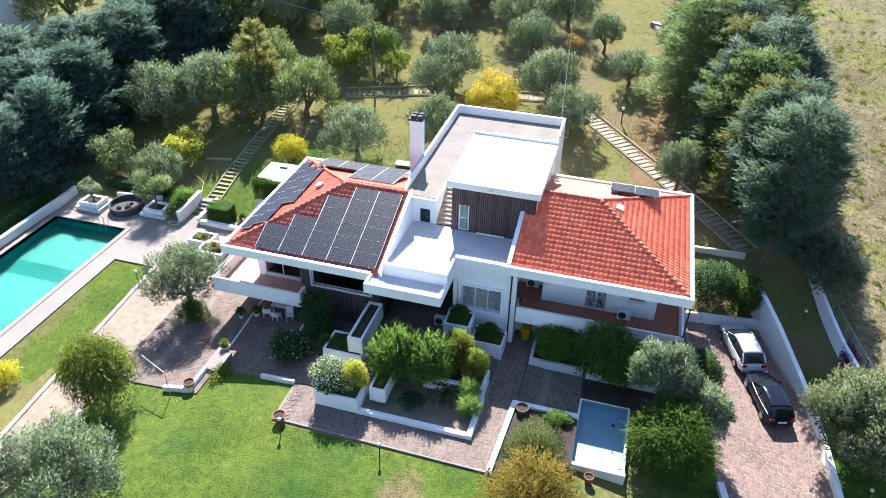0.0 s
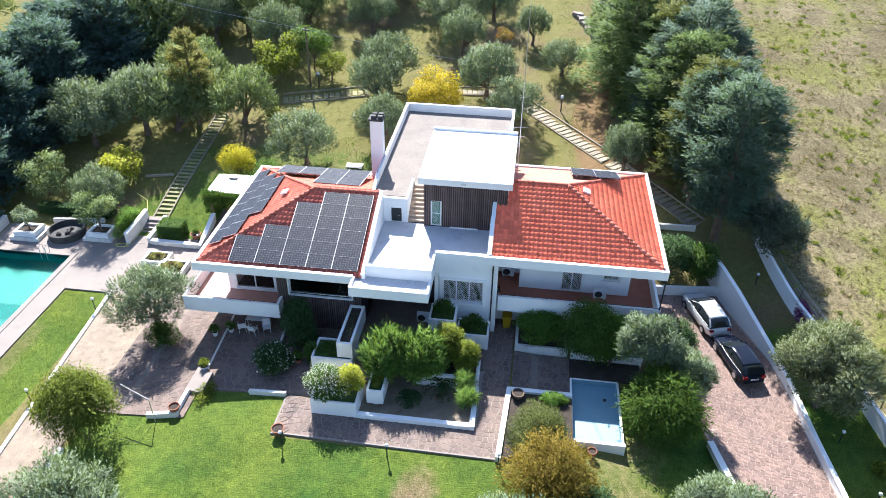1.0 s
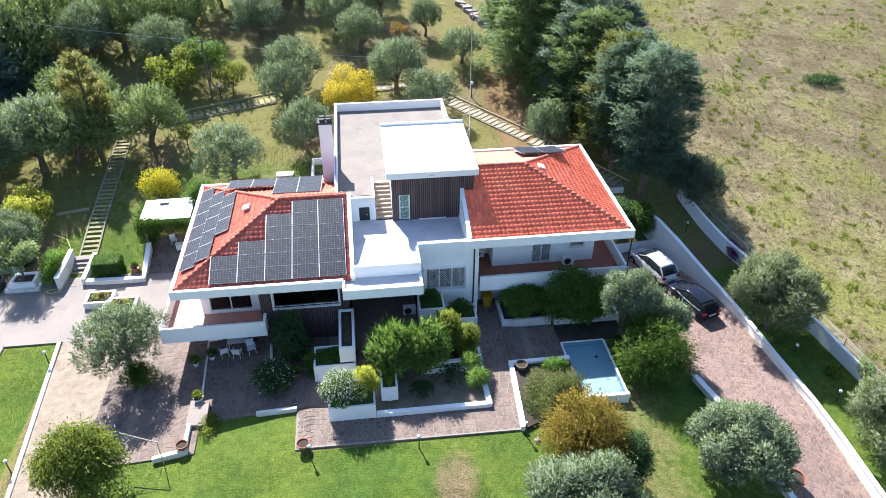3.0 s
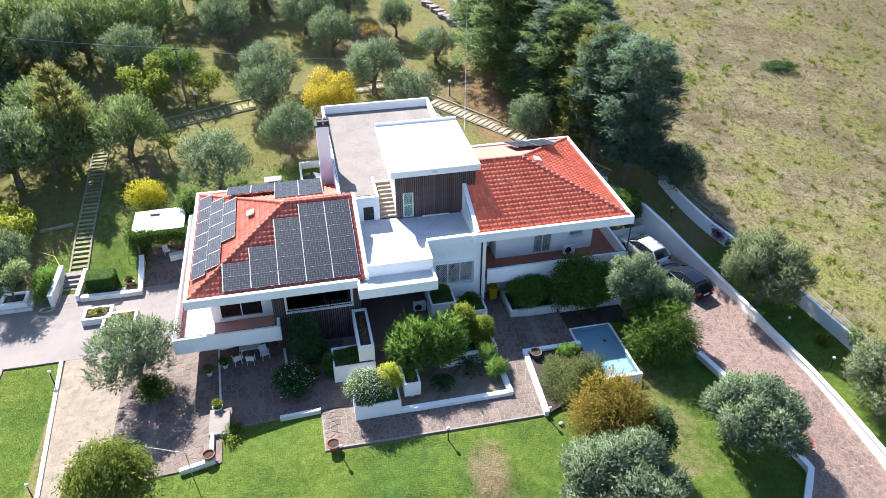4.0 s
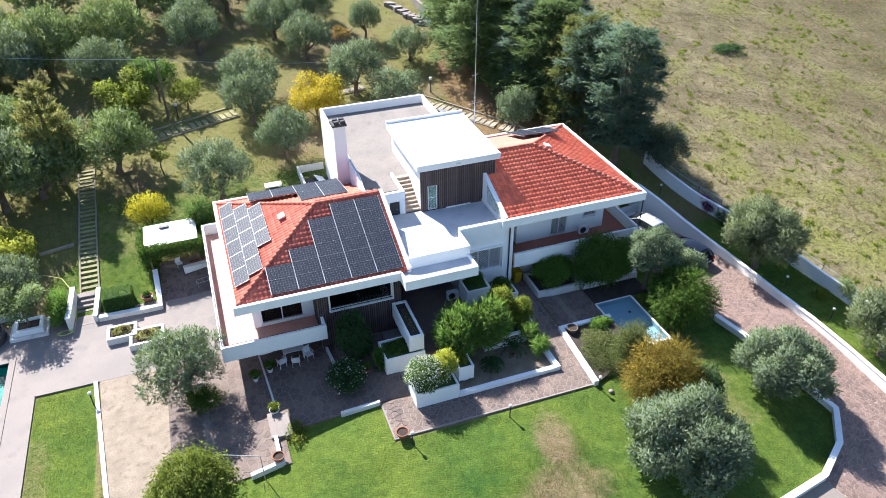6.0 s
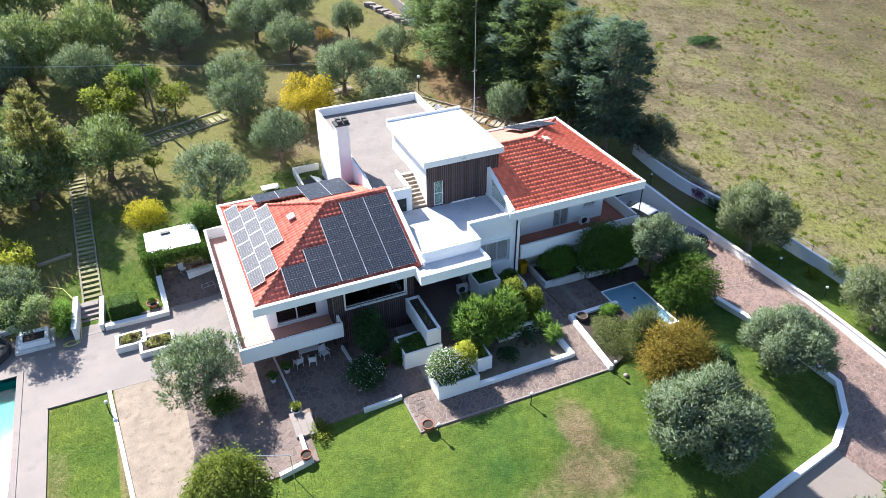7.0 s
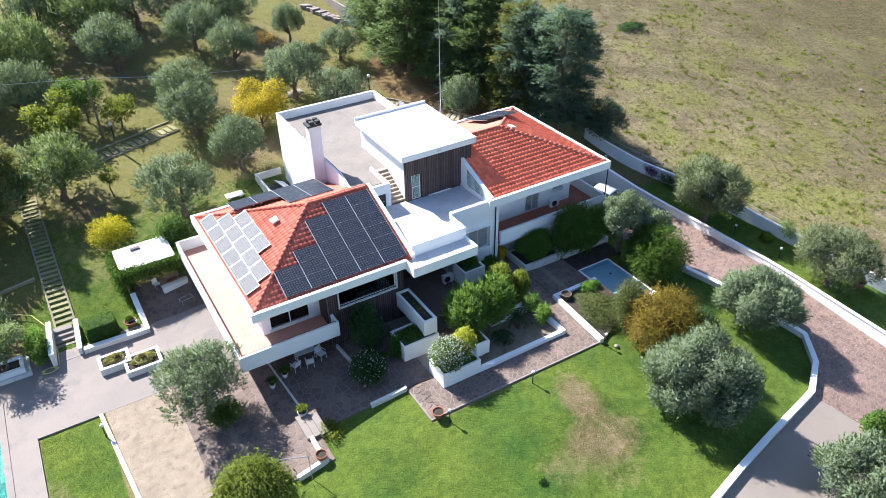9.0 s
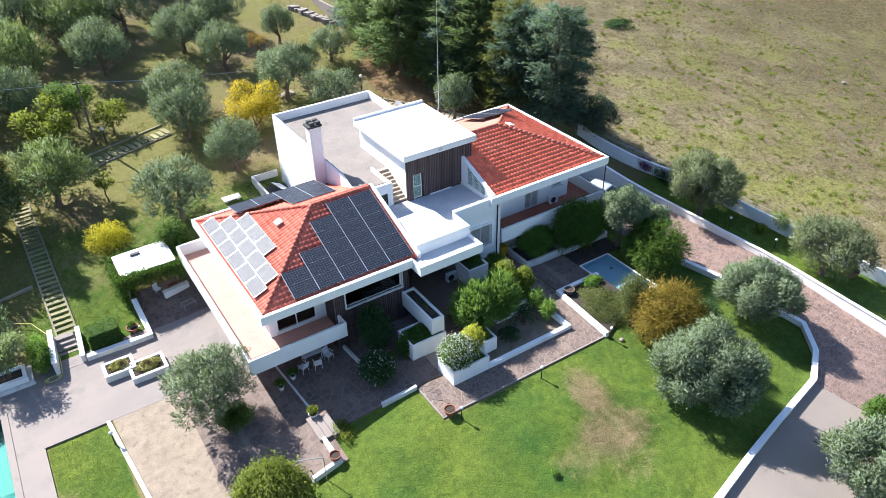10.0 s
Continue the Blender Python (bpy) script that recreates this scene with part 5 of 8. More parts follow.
def shrub(name, place, radii, count, length, material, label, category="shrub", seed=1, width=0.42, blobs=9, droop=0.0, wild=0.7, flowers=None, group="", stems=True, shoot=None, low=-0.9, bloom=6):
    """A rounded bush: short stems and a heap of leafy clumps."""
    rng = random.Random(seed)
    ob = thing(name, place, label, category, group)
    rx, ry, rz = radii
    heap = []
    for i in range(blobs):
        h = 1 - (i + 0.5) / blobs * 1.25
        a = i * 2.39996 + rng.uniform(-0.4, 0.4)
        w = math.sqrt(max(0.0, 1 - h * h))
        heap.append((0.5 * w * math.cos(a), 0.5 * w * math.sin(a), 0.55 + 0.42 * h, rng.uniform(0.42, 0.55) * (9 / blobs) ** 0.35, 0.8))
    pts, out = cloud(heap, count if not shoot else count // shoot[0], seed, 0.5, low, 0.08)
    pts = pts * np.array([rx, ry, rz])
    lobes = out
    if shoot:
        lobes = np.repeat(out + 0.4 * np.random.default_rng(seed).normal(size=out.shape), shoot[0], 0)
        pts, out = tufted(pts, out, *shoot, seed, 0.3)
        wild = 0.1
    leaves("foliage", pts, out, length, length * width, material, ob, seed, droop, wild, lobes=lobes)
    if stems:
        bm = bmesh.new()
        for i in range(5):
            a = i * math.tau / 5
            tube([(0.06 * math.cos(a), 0.06 * math.sin(a), -0.1), (0.4 * rx * math.cos(a), 0.4 * ry * math.sin(a), 0.75 * rz)], [0.04, 0.015], 5, bm)
        part("stems", bm, BARK, ob, "woody stems")
    if flowers:
        k = max(60, count // bloom)
        p2, o2 = cloud(heap, k, seed + 7, 0.05, -0.2, 0.0)
        leaves("blossom", p2 * np.array([rx, ry, rz]) * 1.03, o2, length * 0.5, length * 0.42, flowers, ob, seed + 3, label="scattered white blossom")["kind"] = "stuff"
    return ob


def hedge_block(place, size, turn, material, label, count, seed=1, length=0.12):
    """A clipped hedge: leaves over a box with softened faces."""
    ob = thing("hedge", place, label, "hedge", turn=turn)
    rng = np.random.default_rng(seed)
    w, d, h = size
    area = np.array([w * d, w * h, w * h, d * h, d * h])
    f = rng.choice(5, size=count, p=area / area.sum())
    u, v = rng.uniform(-1, 1, count), rng.uniform(-1, 1, count)
    e = 1 - 0.10 * rng.random(count) ** 2
    p, n = np.zeros((count, 3)), np.zeros((count, 3))
    for k, (axis, s) in enumerate(((2, 1), (1, 1), (1, -1), (0, 1), (0, -1))):
        m = f == k
        o = [i for i in range(3) if i != axis]
        p[m, axis], p[m, o[0]], p[m, o[1]] = s * e[m], u[m], v[m]
        n[m, axis] = s
    p = p / (np.sum(np.abs(p) ** 10, axis=1) ** 0.1)[:, None] * e[:, None]
    p = p * np.array([w / 2, d / 2, h / 2]) + np.array([0, 0, h / 2])
    leaves("foliage", p, n, length, length * 0.5, material, ob, seed, wild=0.9, lobes=n)
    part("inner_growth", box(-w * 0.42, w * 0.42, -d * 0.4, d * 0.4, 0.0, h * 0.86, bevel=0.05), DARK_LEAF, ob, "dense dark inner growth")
    return ob


def bed_plants(x0, x1, y0, y1, z, tall, material, label, seed):
    """Low leafy plants that fill a planter."""
    return shrub("bed_plants", ((x0 + x1) / 2, (y0 + y1) / 2, z - 0.05), ((x1 - x0) / 2 * 1.05, (y1 - y0) / 2 * 1.05, tall), int(900 * (x1 - x0) * (y1 - y0)) + 300, 0.13, material, label, "plants", seed, 0.45, 12, stems=False)


def stand(ob, x, y, size=1.0, turn=0.0, sink=0.0, high=1.0):
    """Set a built plant down on the ground."""
    ob.matrix_basis = pose(x, y, height(x, y) - sink, 0, 0, turn) @ Matrix.Diagonal((size, size, size * high, 1))


def spread(makers, spots, group, base=1.0):
    """Set out copies of a few built trees at (x, y, radius), each turned its own way. The first of each is used up first."""
    for i, (x, y, r) in enumerate(spots):
        maker = makers[i % len(makers)]
        m = pose(x, y, height(x, y) - 0.05, 0, 0, (i * 137.5) % 360) @ Matrix.Diagonal((0.94 * r / base, 0.94 * r / base, r / base * (0.92 + 0.05 * (i % 4)), 1))
        if i < len(makers):
            maker.matrix_basis = m
            maker["group"] = group
        else:
            copy_thing(maker, m)["group"] = group


# orchard olives
GREY = [olive(11 + k, 3.0, 2.85, 12000, 0.22, OLIVE_LEAF, "grey-green olive tree in the orchard behind the house") for k in range(4)]
spread(GREY, [
    (-13.2, 19.1, 3.4), (-8.2, 33.4, 3.3), (-8.9, 29.9, 2.9), (-6.8, 22.9, 2.7), (5.0, 27.1, 2.8), (2.1, 31.8, 3.2), (-1.2, 40.3, 3.0),
    (6.3, 43.3, 2.5), (9.6, 36.8, 2.3), (-12.4, 45.1, 3.3), (-21.9, 39.1, 3.5), (-30.0, 41.3, 3.9), (-34.6, 21.0, 3.9), (-30.4, 23.2, 3.9),
    (-29.1, 11.6, 2.6), (15.0, 20.3, 2.7), (-3.8, 46.2, 3.1), (1.5, 49.0, 3.0),
    (-40.0, 50.0, 4.0), (-18.0, 55.0, 4.0), (-8.0, 54.0, 3.6), (-45.0, 42.0, 4.0), (-52.0, 50.0, 4.2),
], "olives of the orchard", 3.0)
GREENER = [olive(31 + k, 3.0, 2.25, 12000, 0.22, OLIVE_GREEN, "green olive tree in the shady orchard") for k in range(3)]
spread(GREENER, [
    (-28.9, 31.8, 4.0), (-21.4, 25.8, 3.9), (-27.5, 45.0, 4.5), (-20.7, 47.0, 3.5), (-33.4, 48.6, 3.8), (-38.0, 37.5, 4.2), (-27.6, 24.0, 3.4),
    (-27.0, 56.0, 4.5), (-38.0, 60.0, 4.5), (-48.0, 62.0, 5.0), (-14.0, 62.0, 4.5), (-3.0, 62.0, 4.0), (-61.0, 40.0, 5.0), (-57.0, 62.0, 5.0), (-36.0, 43.5, 3.8), (-13.5, 52.5, 3.6),
], "olives of the orchard", 3.0)
# garden olives, seen close
for k, (x, y, r, lift, n, label) in enumerate((
    (-17.7, -2.0, 2.8, 3.2, 9500, "loose grey olive tree beside the paved court"),
    (-14.3, -18.9, 3.6, 2.9, 20000, "grey olive tree at the lawn's edge"),
    (18.0, -13.9, 2.8, 2.4, 30000, "round silver olive tree beside the driveway"),
    (7.9, -17.6, 3.2, 2.4, 46000, "broad silver olive tree on the lawn"),
    (26.0, -2.2, 3.1, 3.2, 22000, "olive tree between two white walls"),
    (28.3, -12.9, 3.1, 2.6, 15000, "olive tree beside the boundary wall"),
    (14.7, -3.2, 2.0, 3.5, 14000, "silver olive tree by the driveway"),
    (17.2, -4.0, 1.6, 3.1, 9000, "small silver olive tree by the driveway"),
    (10.9, -26.4, 2.6, 2.3, 14000, "grey olive tree at the lower yard"),
)):
    stand(olive(61 + k, r, lift, int(1.7 * n), 0.19 if r > 2.5 else 0.16, OLIVE_WARM if k in (4, 5) else OLIVE_LEAF, label, 0.8 if k == 3 else 0.75, n=22, bold=1.15), x, y, 1.0, 40 * k)

# dark tree by the boundary
stand(olive(81, 2.6, 2.5, 16000, 0.18, OAK_LEAF, "dark evergreen oak beside the boundary wall", 0.9, "tree"), 25.7, 11.6)

# conifer group beside the house, blue cedars beyond the pool
CONIFERS = [conifer(3, 12.0, 4.2, FIR_LEAF, "tall bright green conifer in a dense group", 64, bare=0.13), conifer(4, 12.0, 4.4, CEDAR_LEAF, "tall blue-green cedar in a dense group", 64), conifer(5, 12.0, 3.6, FIR_PALE, "tall yellow-green conifer in a dense group", 60, bare=0.13)]
for i, (k, x, y, tall, wide) in enumerate((
    (0, 16.0, 36.5, 12.5, 1.15), (0, 15.6, 31.5, 11.0, 1.0), (1, 19.5, 32.0, 12.0, 1.0), (2, 18.4, 28.2, 11.5, 1.0), (0, 18.2, 25.6, 9.5, 0.8), (1, 21.0, 26.5, 12.5, 1.1),
    (2, 20.4, 18.7, 12.2, 1.0), (0, 19.4, 22.8, 11.0, 0.9), (1, 22.3, 20.6, 11.0, 0.95), (1, 23.0, 26.0, 10.5, 0.9), (0, 21.5, 37.0, 11.5, 1.0), (1, 17.0, 41.5, 12.0, 1.1), (0, 17.9, 28.6, 10.0, 0.9), (1, 18.3, 25.2, 11.0, 0.9), (0, 20.4, 23.2, 11.0, 0.9), (1, 18.8, 36.0, 11.5, 1.0),
)):
    m = pose(x, y, height(x, y) - 0.1, 0, 0, 75 * i) @ Matrix.Diagonal((wide, wide, tall / 12.0, 1))
    if i in (0, 2, 3):
        CONIFERS[k].matrix_basis = m
        CONIFERS[k]["group"] = "conifers beside the house"
    else:
        copy_thing(CONIFERS[k], m)["group"] = "conifers beside the house"
NEAR_CEDAR = conifer(6, 13.2, 4.5, NEAR_LEAF, "broad-topped blue-green cedar beside the boundary wall", 84, 0.2, 0.2, foot=0.45, top=0.3)
NEAR_CEDAR.matrix_basis = pose(22.0, 13.4, height(22.0, 13.4) - 0.1)
copy_thing(NEAR_CEDAR, pose(20.4, 17.2, height(20.4, 17.2) - 0.1, 0, 0, 130) @ Matrix.Diagonal((0.8, 0.8, 0.88, 1)))
BLUE = [conifer(7, 9.0, 4.0, BLUE_LEAF, "blue-green cypress in a dense row beyond the pool", 70, 0.0, 0.02, rise=1.1, top=0.42), conifer(8, 9.0, 3.6, BLUE_LEAF, "blue-green cypress in a dense row beyond the pool", 70, 0.0, 0.02, rise=1.1, top=0.42)]
for i, (x, y, tall, wide) in enumerate(((-42.0, 8.0, 7.5, 1.0), (-40.8, 12.5, 8.0, 1.0), (-44.5, 16.0, 9.0, 1.15), (-41.5, 19.0, 8.5, 1.0), (-44.5, 23.0, 9.5, 1.15), (-41.0, 26.0, 9.0, 1.05), (-42.5, 30.5, 9.5, 1.15), (-38.8, 33.0, 9.0, 1.05), (-47.5, 11.0, 8.5, 1.1), (-49.5, 19.0, 9.0, 1.1), (-39.5, 38.5, 9.0, 1.1))):
    m = pose(x, y, height(x, y) - 0.1, 0, 0, 63 * i) @ Matrix.Diagonal((1.18 * wide, 1.18 * wide, 1.08 * tall / 9.0, 1))
    if i < 2:
        BLUE[i].matrix_basis = m
        BLUE[i]["group"] = "cypresses beyond the pool"
    else:
        copy_thing(BLUE[i % 2], m)["group"] = "cypresses beyond the pool"
stand(conifer(9, 8.0, 2.5, BROWN_LEAF, "loose browning cypress beside the stepped path", 34, 0.0, 0.2, "cypress", rise=1.0, top=0.75), -26.0, 25.4, 1.15)

# coloured trees and shrubs
def on_ground(x, y):
    return (x, y, height(x, y))


def small_tree(x, y, r, lift, count, length, material, label, category, seed):
    t = thing("tree", on_ground(x, y), label, category)
    rng = random.Random(seed)
    blobs = [(r * 0.55 * math.cos(i * 2.4), r * 0.55 * math.sin(i * 2.4), lift + r * rng.uniform(-0.3, 0.5), r * rng.uniform(0.4, 0.55), 0.85) for i in range(8)]
    trunk(t, max(0.4, lift - r * 0.7), 0.05 + 0.02 * r, [b[:3] for b in blobs[::2]], seed)
    p, o = cloud(blobs, count, seed, 0.55, -0.8, 0.3)
    leaves("crown", p, o, length, length * 0.5, material, t, seed, wild=0.9, lobes=o)
    return t


small_tree(-2.7, 28.4, 2.8, 2.3, 8000, 0.22, GOLD_LEAF, "bright yellow autumn tree behind the house", "tree", 3)
small_tree(-20.1, 34.0, 2.6, 2.6, 3200, 0.32, BRIGHT_LEAF, "broad-leaved fig tree in the orchard", "fig tree", 4)
small_tree(-17.2, 36.6, 2.2, 2.8, 2600, 0.28, SHRUB_LEAF, "green fruit tree in the orchard", "tree", 5)
small_tree(-14.6, 34.2, 1.6, 2.0, 2200, 0.24, BRIGHT_LEAF, "bright green young fruit tree", "tree", 6)
small_tree(3.2, 41.9, 1.2, 1.8, 800, 0.16, RUST_LEAF, "small persimmon tree with orange leaves", "tree", 7)
small_tree(-17.7, 24.2, 0.8, 1.9, 900, 0.18, BRIGHT_LEAF, "slim young tree on the upper lawn", "tree", 8)
small_tree(-35.3, 13.6, 2.2, 2.2, 3000, 0.22, OLIVE_GREEN, "pale green tree beyond the pool court", "tree", 9)
small_tree(-29.2, 15.9, 1.9, 1.5, 2400, 0.26, LIME_LEAF, "yellowing shrub tree on the upper lawn", "tree", 10)
small_tree(-33.9, 8.2, 1.0, 1.9, 1100, 0.16, OLIVE_LEAF, "small olive in a white planter", "olive tree", 11)
small_tree(-27.9, 8.9, 1.7, 2.9, 3200, 0.2, OLIVE_GREEN, "olive tree in a white planter", "olive tree", 12)
shrub("yellow_bush", on_ground(-19.2, 17.8), (1.9, 1.7, 2.1), 3800, 0.16, YELLOW_LEAF, "brilliant yellow round bush on the upper lawn", seed=5)
shrub("weeping_bush", on_ground(-17.7, -11.4), (2.7, 2.5, 4.3), 36000, 0.17, WEEPING, "dense weeping green bush by the gravel drive", seed=6, width=0.45, blobs=20, shoot=(8, 0.9, -1.7), low=-0.25)
shrub("thuja_bush", on_ground(15.6, -6.2), (2.8, 2.7, 3.15), 34000, 0.16, THUJA, "broad bright green thuja bush on the lawn", seed=8, width=0.36, shoot=(7, 0.5, -0.35))
shrub("golden_bush", on_ground(9.1, -13.2), (2.85, 2.35, 3.9), 36000, 0.15, AUTUMN_LEAF, "golden brown bush beside the small basin", seed=9, width=0.35, shoot=(6, 0.5, -0.2))
shrub("laurel", on_ground(11.2, -14.3), (1.35, 1.3, 3.2), 11000, 0.15, DARK_LEAF, "dark green bush beside the golden one", seed=10)
shrub("juniper", on_ground(8.5, -10.7), (1.4, 1.3, 3.4), 16000, 0.15, JUNIPER, "tall spiky juniper in the white walled bed", seed=11, width=0.3, shoot=(6, 0.6, 1.0))
shrub("juniper", (8.25, -8.3, -0.12), (1.85, 2.6, 0.36), 14000, 0.13, JUNIPER, "low heather-like juniper in the walled bed", seed=12, width=0.3)
shrub("agapanthus", (9.3, -6.0, -0.05), (0.95, 0.6, 0.45), 2000, 0.34, FRESH_LEAF, "bright green strap-leaved clump in the walled bed", seed=13, width=0.12, stems=False)
shrub("wisteria", (11.4, -1.5, -0.4), (2.1, 1.5, 3.6), 32000, 0.15, SHRUB_LEAF, "dark climbing shrub covering the balcony front", seed=14, blobs=14, shoot=(7, 0.9, -1.3))
# Right half of the same climber; its fresher leaf colour stands in for sunlight.
shrub("wisteria", (12.8, -2.0, -0.2), (1.7, 1.05, 3.2), 15000, 0.15, FRESH_LEAF, "right half of the balcony climber, leaves coloured brighter for sun", seed=15, droop=0.4)
shrub("laurel", (8.35, -0.6, 0.1), (1.95, 1.25, 1.75), 13000, 0.16, FRESH_LEAF, "leafy green shrub in the planter under the balcony", seed=16)
shrub("shade_bush", on_ground(17.2, 0.6), (1.7, 1.5, 2.5), 9000, 0.17, DARK_LEAF, "dark shrub beside the driveway", seed=17)
shrub("ivy", on_ground(18.2, 9.6), (2.2, 1.9, 2.6), 6500, 0.22, DARK_LEAF, "dark ivy-clad shrub behind the driveway wall", seed=18)
shrub("ivy", on_ground(20.4, 9.3), (1.5, 1.5, 2.6), 4500, 0.22, SHRUB_LEAF, "green ivy shrub behind the driveway wall", seed=19)
shrub("ball_bush", (-7.2, -3.0, -0.6), (1.3, 1.2, 3.1), 9000, 0.18, DARK_LEAF, "tall clipped evergreen bush against the cladding", seed=20)
shrub("hydrangea", (-8.3, -5.2, -0.55), (1.45, 1.35, 1.6), 6500, 0.17, DARK_LEAF, "round bush with pale blue-white blossoms on the patio", seed=21, flowers=FLOWER_WHITE, bloom=16)
shrub("oleander", (-0.8, -5.4, 0.3), (1.9, 1.5, 2.55), 24000, 0.34, OLEANDER, "spiky oleander-like bush filling the planter", seed=22, width=0.16, shoot=(7, 0.55, 0.9))
shrub("oleander", (1.1, -5.2, 0.3), (1.75, 1.5, 2.45), 21000, 0.34, OLEANDER, "spiky oleander-like bush filling the planter", seed=23, width=0.16, shoot=(7, 0.55, 0.9))
shrub("privet", (2.6, -4.0, 0.4), (1.25, 1.1, 2.3), 8000, 0.18, BRIGHT_LEAF, "yellow-green privet bush by the entrance steps", seed=24)
shrub("privet", (3.7, -4.6, 0.5), (1.05, 0.95, 1.8), 6000, 0.16, BRIGHT_LEAF, "yellow-green bush by the entrance steps", seed=25)
shrub("daisy_bush", (-4.0, -7.95, 0.6), (1.45, 1.15, 1.7), 6500, 0.15, SHRUB_LEAF, "white flowering bush in a white planter", seed=26, flowers=FLOWER_WHITE, bloom=2)
shrub("daisy_bush", (-2.7, -7.7, 0.7), (0.95, 0.9, 1.7), 3600, 0.17, LIME_LEAF, "yellow-leaved bush in a white planter", seed=27)
shrub("palm_lily", (4.2, -7.0, 0.0), (0.7, 0.7, 1.05), 1200, 0.5, OLEANDER, "spiky yucca beside the low wall", "yucca", 28, 0.1, stems=True, wild=0.3)
shrub("palm_lily", (3.9, -6.0, 0.3), (0.75, 0.75, 1.15), 1200, 0.5, OLEANDER, "spiky yucca beside the low wall", "yucca", 29, 0.1, stems=True, wild=0.3)
def cycad(x, y, z, size, seed, label):
    """A cycad: a stubby trunk and a ring of arching feathered fronds."""
    rng = np.random.default_rng(seed)
    c = thing("cycad", (x, y, z), label, "cycad")
    part("trunk", tube([(0, 0, -0.1), (0, 0, 0.35)], [0.16, 0.13], 8), BARK, c, "stubby scaly trunk")
    pts, ways, up = [], [], []
    for i in range(17):
        a = i * 2.39996
        d = np.array([math.cos(a), math.sin(a), 0])
        s = np.array([-d[1], d[0], 0])
        for k in range(30):
            u = (k + 1) / 30
            p = d * size * u + np.array([0, 0, 0.4 + size * (0.75 * u - 0.85 * u * u) * rng.uniform(0.95, 1.05)])
            for side in (-1, 1):
                pts.append(p + side * s * 0.07)
                ways.append(side * s + 0.5 * d + np.array([0, 0, 0.1]))
                up.append((0, 0, 1.0))
    leaves("fronds", np.array(pts), np.array(ways), 0.2, 0.05, DARK_LEAF, c, seed, wild=0.08, label="arching dark feathered fronds", lobes=np.array(up))
    return c


cycad(2.6, -6.1, 0.05, 1.25, 91, "dark green cycad in the sandy sunken bed")
cycad(0.7, -7.2, -0.1, 0.8, 92, "small dark cycad in the sandy sunken bed")
shrub("bougainvillea", (outer_line(5.5) + 0.1, 5.5, height(25, 5.5) + 0.5), (0.7, 1.4, 1.0), 1800, 0.17, FLOWER_RED, "purple flowering creeper on the boundary wall", "creeper", 30)
shrub("creeper", (outer_line(3.4), 3.4, height(25, 3.4)), (0.8, 1.6, 1.4), 2200, 0.17, DARK_LEAF, "dark creeper on the boundary wall", "creeper", 31)
shrub("creeper", (outer_line(-7.4), -7.4, height(28, -7.4)), (0.6, 1.1, 1.3), 1500, 0.17, OLIVE_GREEN, "thin creeper on the boundary wall", "creeper", 32)
shrub("low_bush", on_ground(28.4, -6.8), (0.8, 0.6, 0.6), 900, 0.16, BRIGHT_LEAF, "low bright green bush in the side lawn", seed=33)
shrub("step_bush", on_ground(-25.9, 9.6), (0.9, 1.9, 1.6), 5200, 0.17, FRESH_LEAF, "leafy green hedge bush beside the garden steps", seed=34)
shrub("laurel", on_ground(-15.0, 14.6), (1.6, 1.4, 2.8), 6500, 0.2, SHRUB_LEAF, "leafy green laurel between arbour and house", seed=35)
shrub("yellow_bush", on_ground(-25.0, -12.0), (1.1, 1.6, 1.2), 2200, 0.17, YELLOW_LEAF, "yellowing bush on the side lawn", seed=36)
shrub("yard_bush", on_ground(16.6, -24.4), (1.4, 1.3, 1.9), 4500, 0.2, SHRUB_LEAF, "bright green bush at the lower yard", seed=37)
shrub("border_plants", on_ground(-12.0, -7.6), (0.8, 1.2, 0.35), 700, 0.16, BRIGHT_LEAF, "low yellow-green border plants", seed=38, stems=False)
hedge_block((-21.9, 9.45, height(-21.7, 9.3) + 0.02), (2.1, 1.5, 1.45), 2, SHRUB_LEAF, "clipped box hedge block on the upper lawn", 5200, 3)
hedge_block((-38.6, -1.5, height(-38, -1)), (1.8, 19.0, 1.5), 0, DARK_LEAF, "long dark clipped hedge beyond the pool wall", 12000, 4, 0.17)
hedge_block((-31.5, 11.4, height(-31, 11)), (7.0, 0.9, 0.9), 0, DARK_LEAF, "dark clipped hedge behind the pool planters", 5000, 5, 0.15)


for i, (x0, x1, y0, y1, z, tall, mat, label) in enumerate((
    (-5.6, -3.3, -5.3, -3.7, 0.95, 0.4, SHRUB_LEAF, "low leafy green plants filling a white planter"),
    (-1.65, -0.85, -7.6, -5.6, 1.05, 0.35, BRIGHT_LEAF, "grassy green plants in a raised white planter"),
    (-3.9, -3.36, -5.0, -1.65, 2.12, 0.06, BROWN_LEAF, "withered stalks in the narrow raised planter"),
    (1.2, 2.7, -1.8, -0.4, 1.95, 0.9, SHRUB_LEAF, "green shrubs in a tall white planter"),
    (3.0, 4.9, -1.8, -0.4, 0.9, 0.9, SHRUB_LEAF, "green shrubs in a white planter under the window"),
    (-22.5, -21.0, 5.5, 6.7, -1.05, 0.28, BROWN_LEAF, "dry straggly plants in a low white bed on the court"),
    (-21.0, -19.2, 4.4, 5.8, -1.1, 0.28, BROWN_LEAF, "dry straggly plants in a low white bed on the court"),
)):
    bed_plants(x0, x1, y0, y1, z, tall, mat, label, 70 + i)
shrub("pot_shrub", (-5.9, -4.6, -0.55), (0.6, 0.55, 1.7), 1800, 0.16, SHRUB_LEAF, "leafy green shrub beside the clipped bush", seed=78)
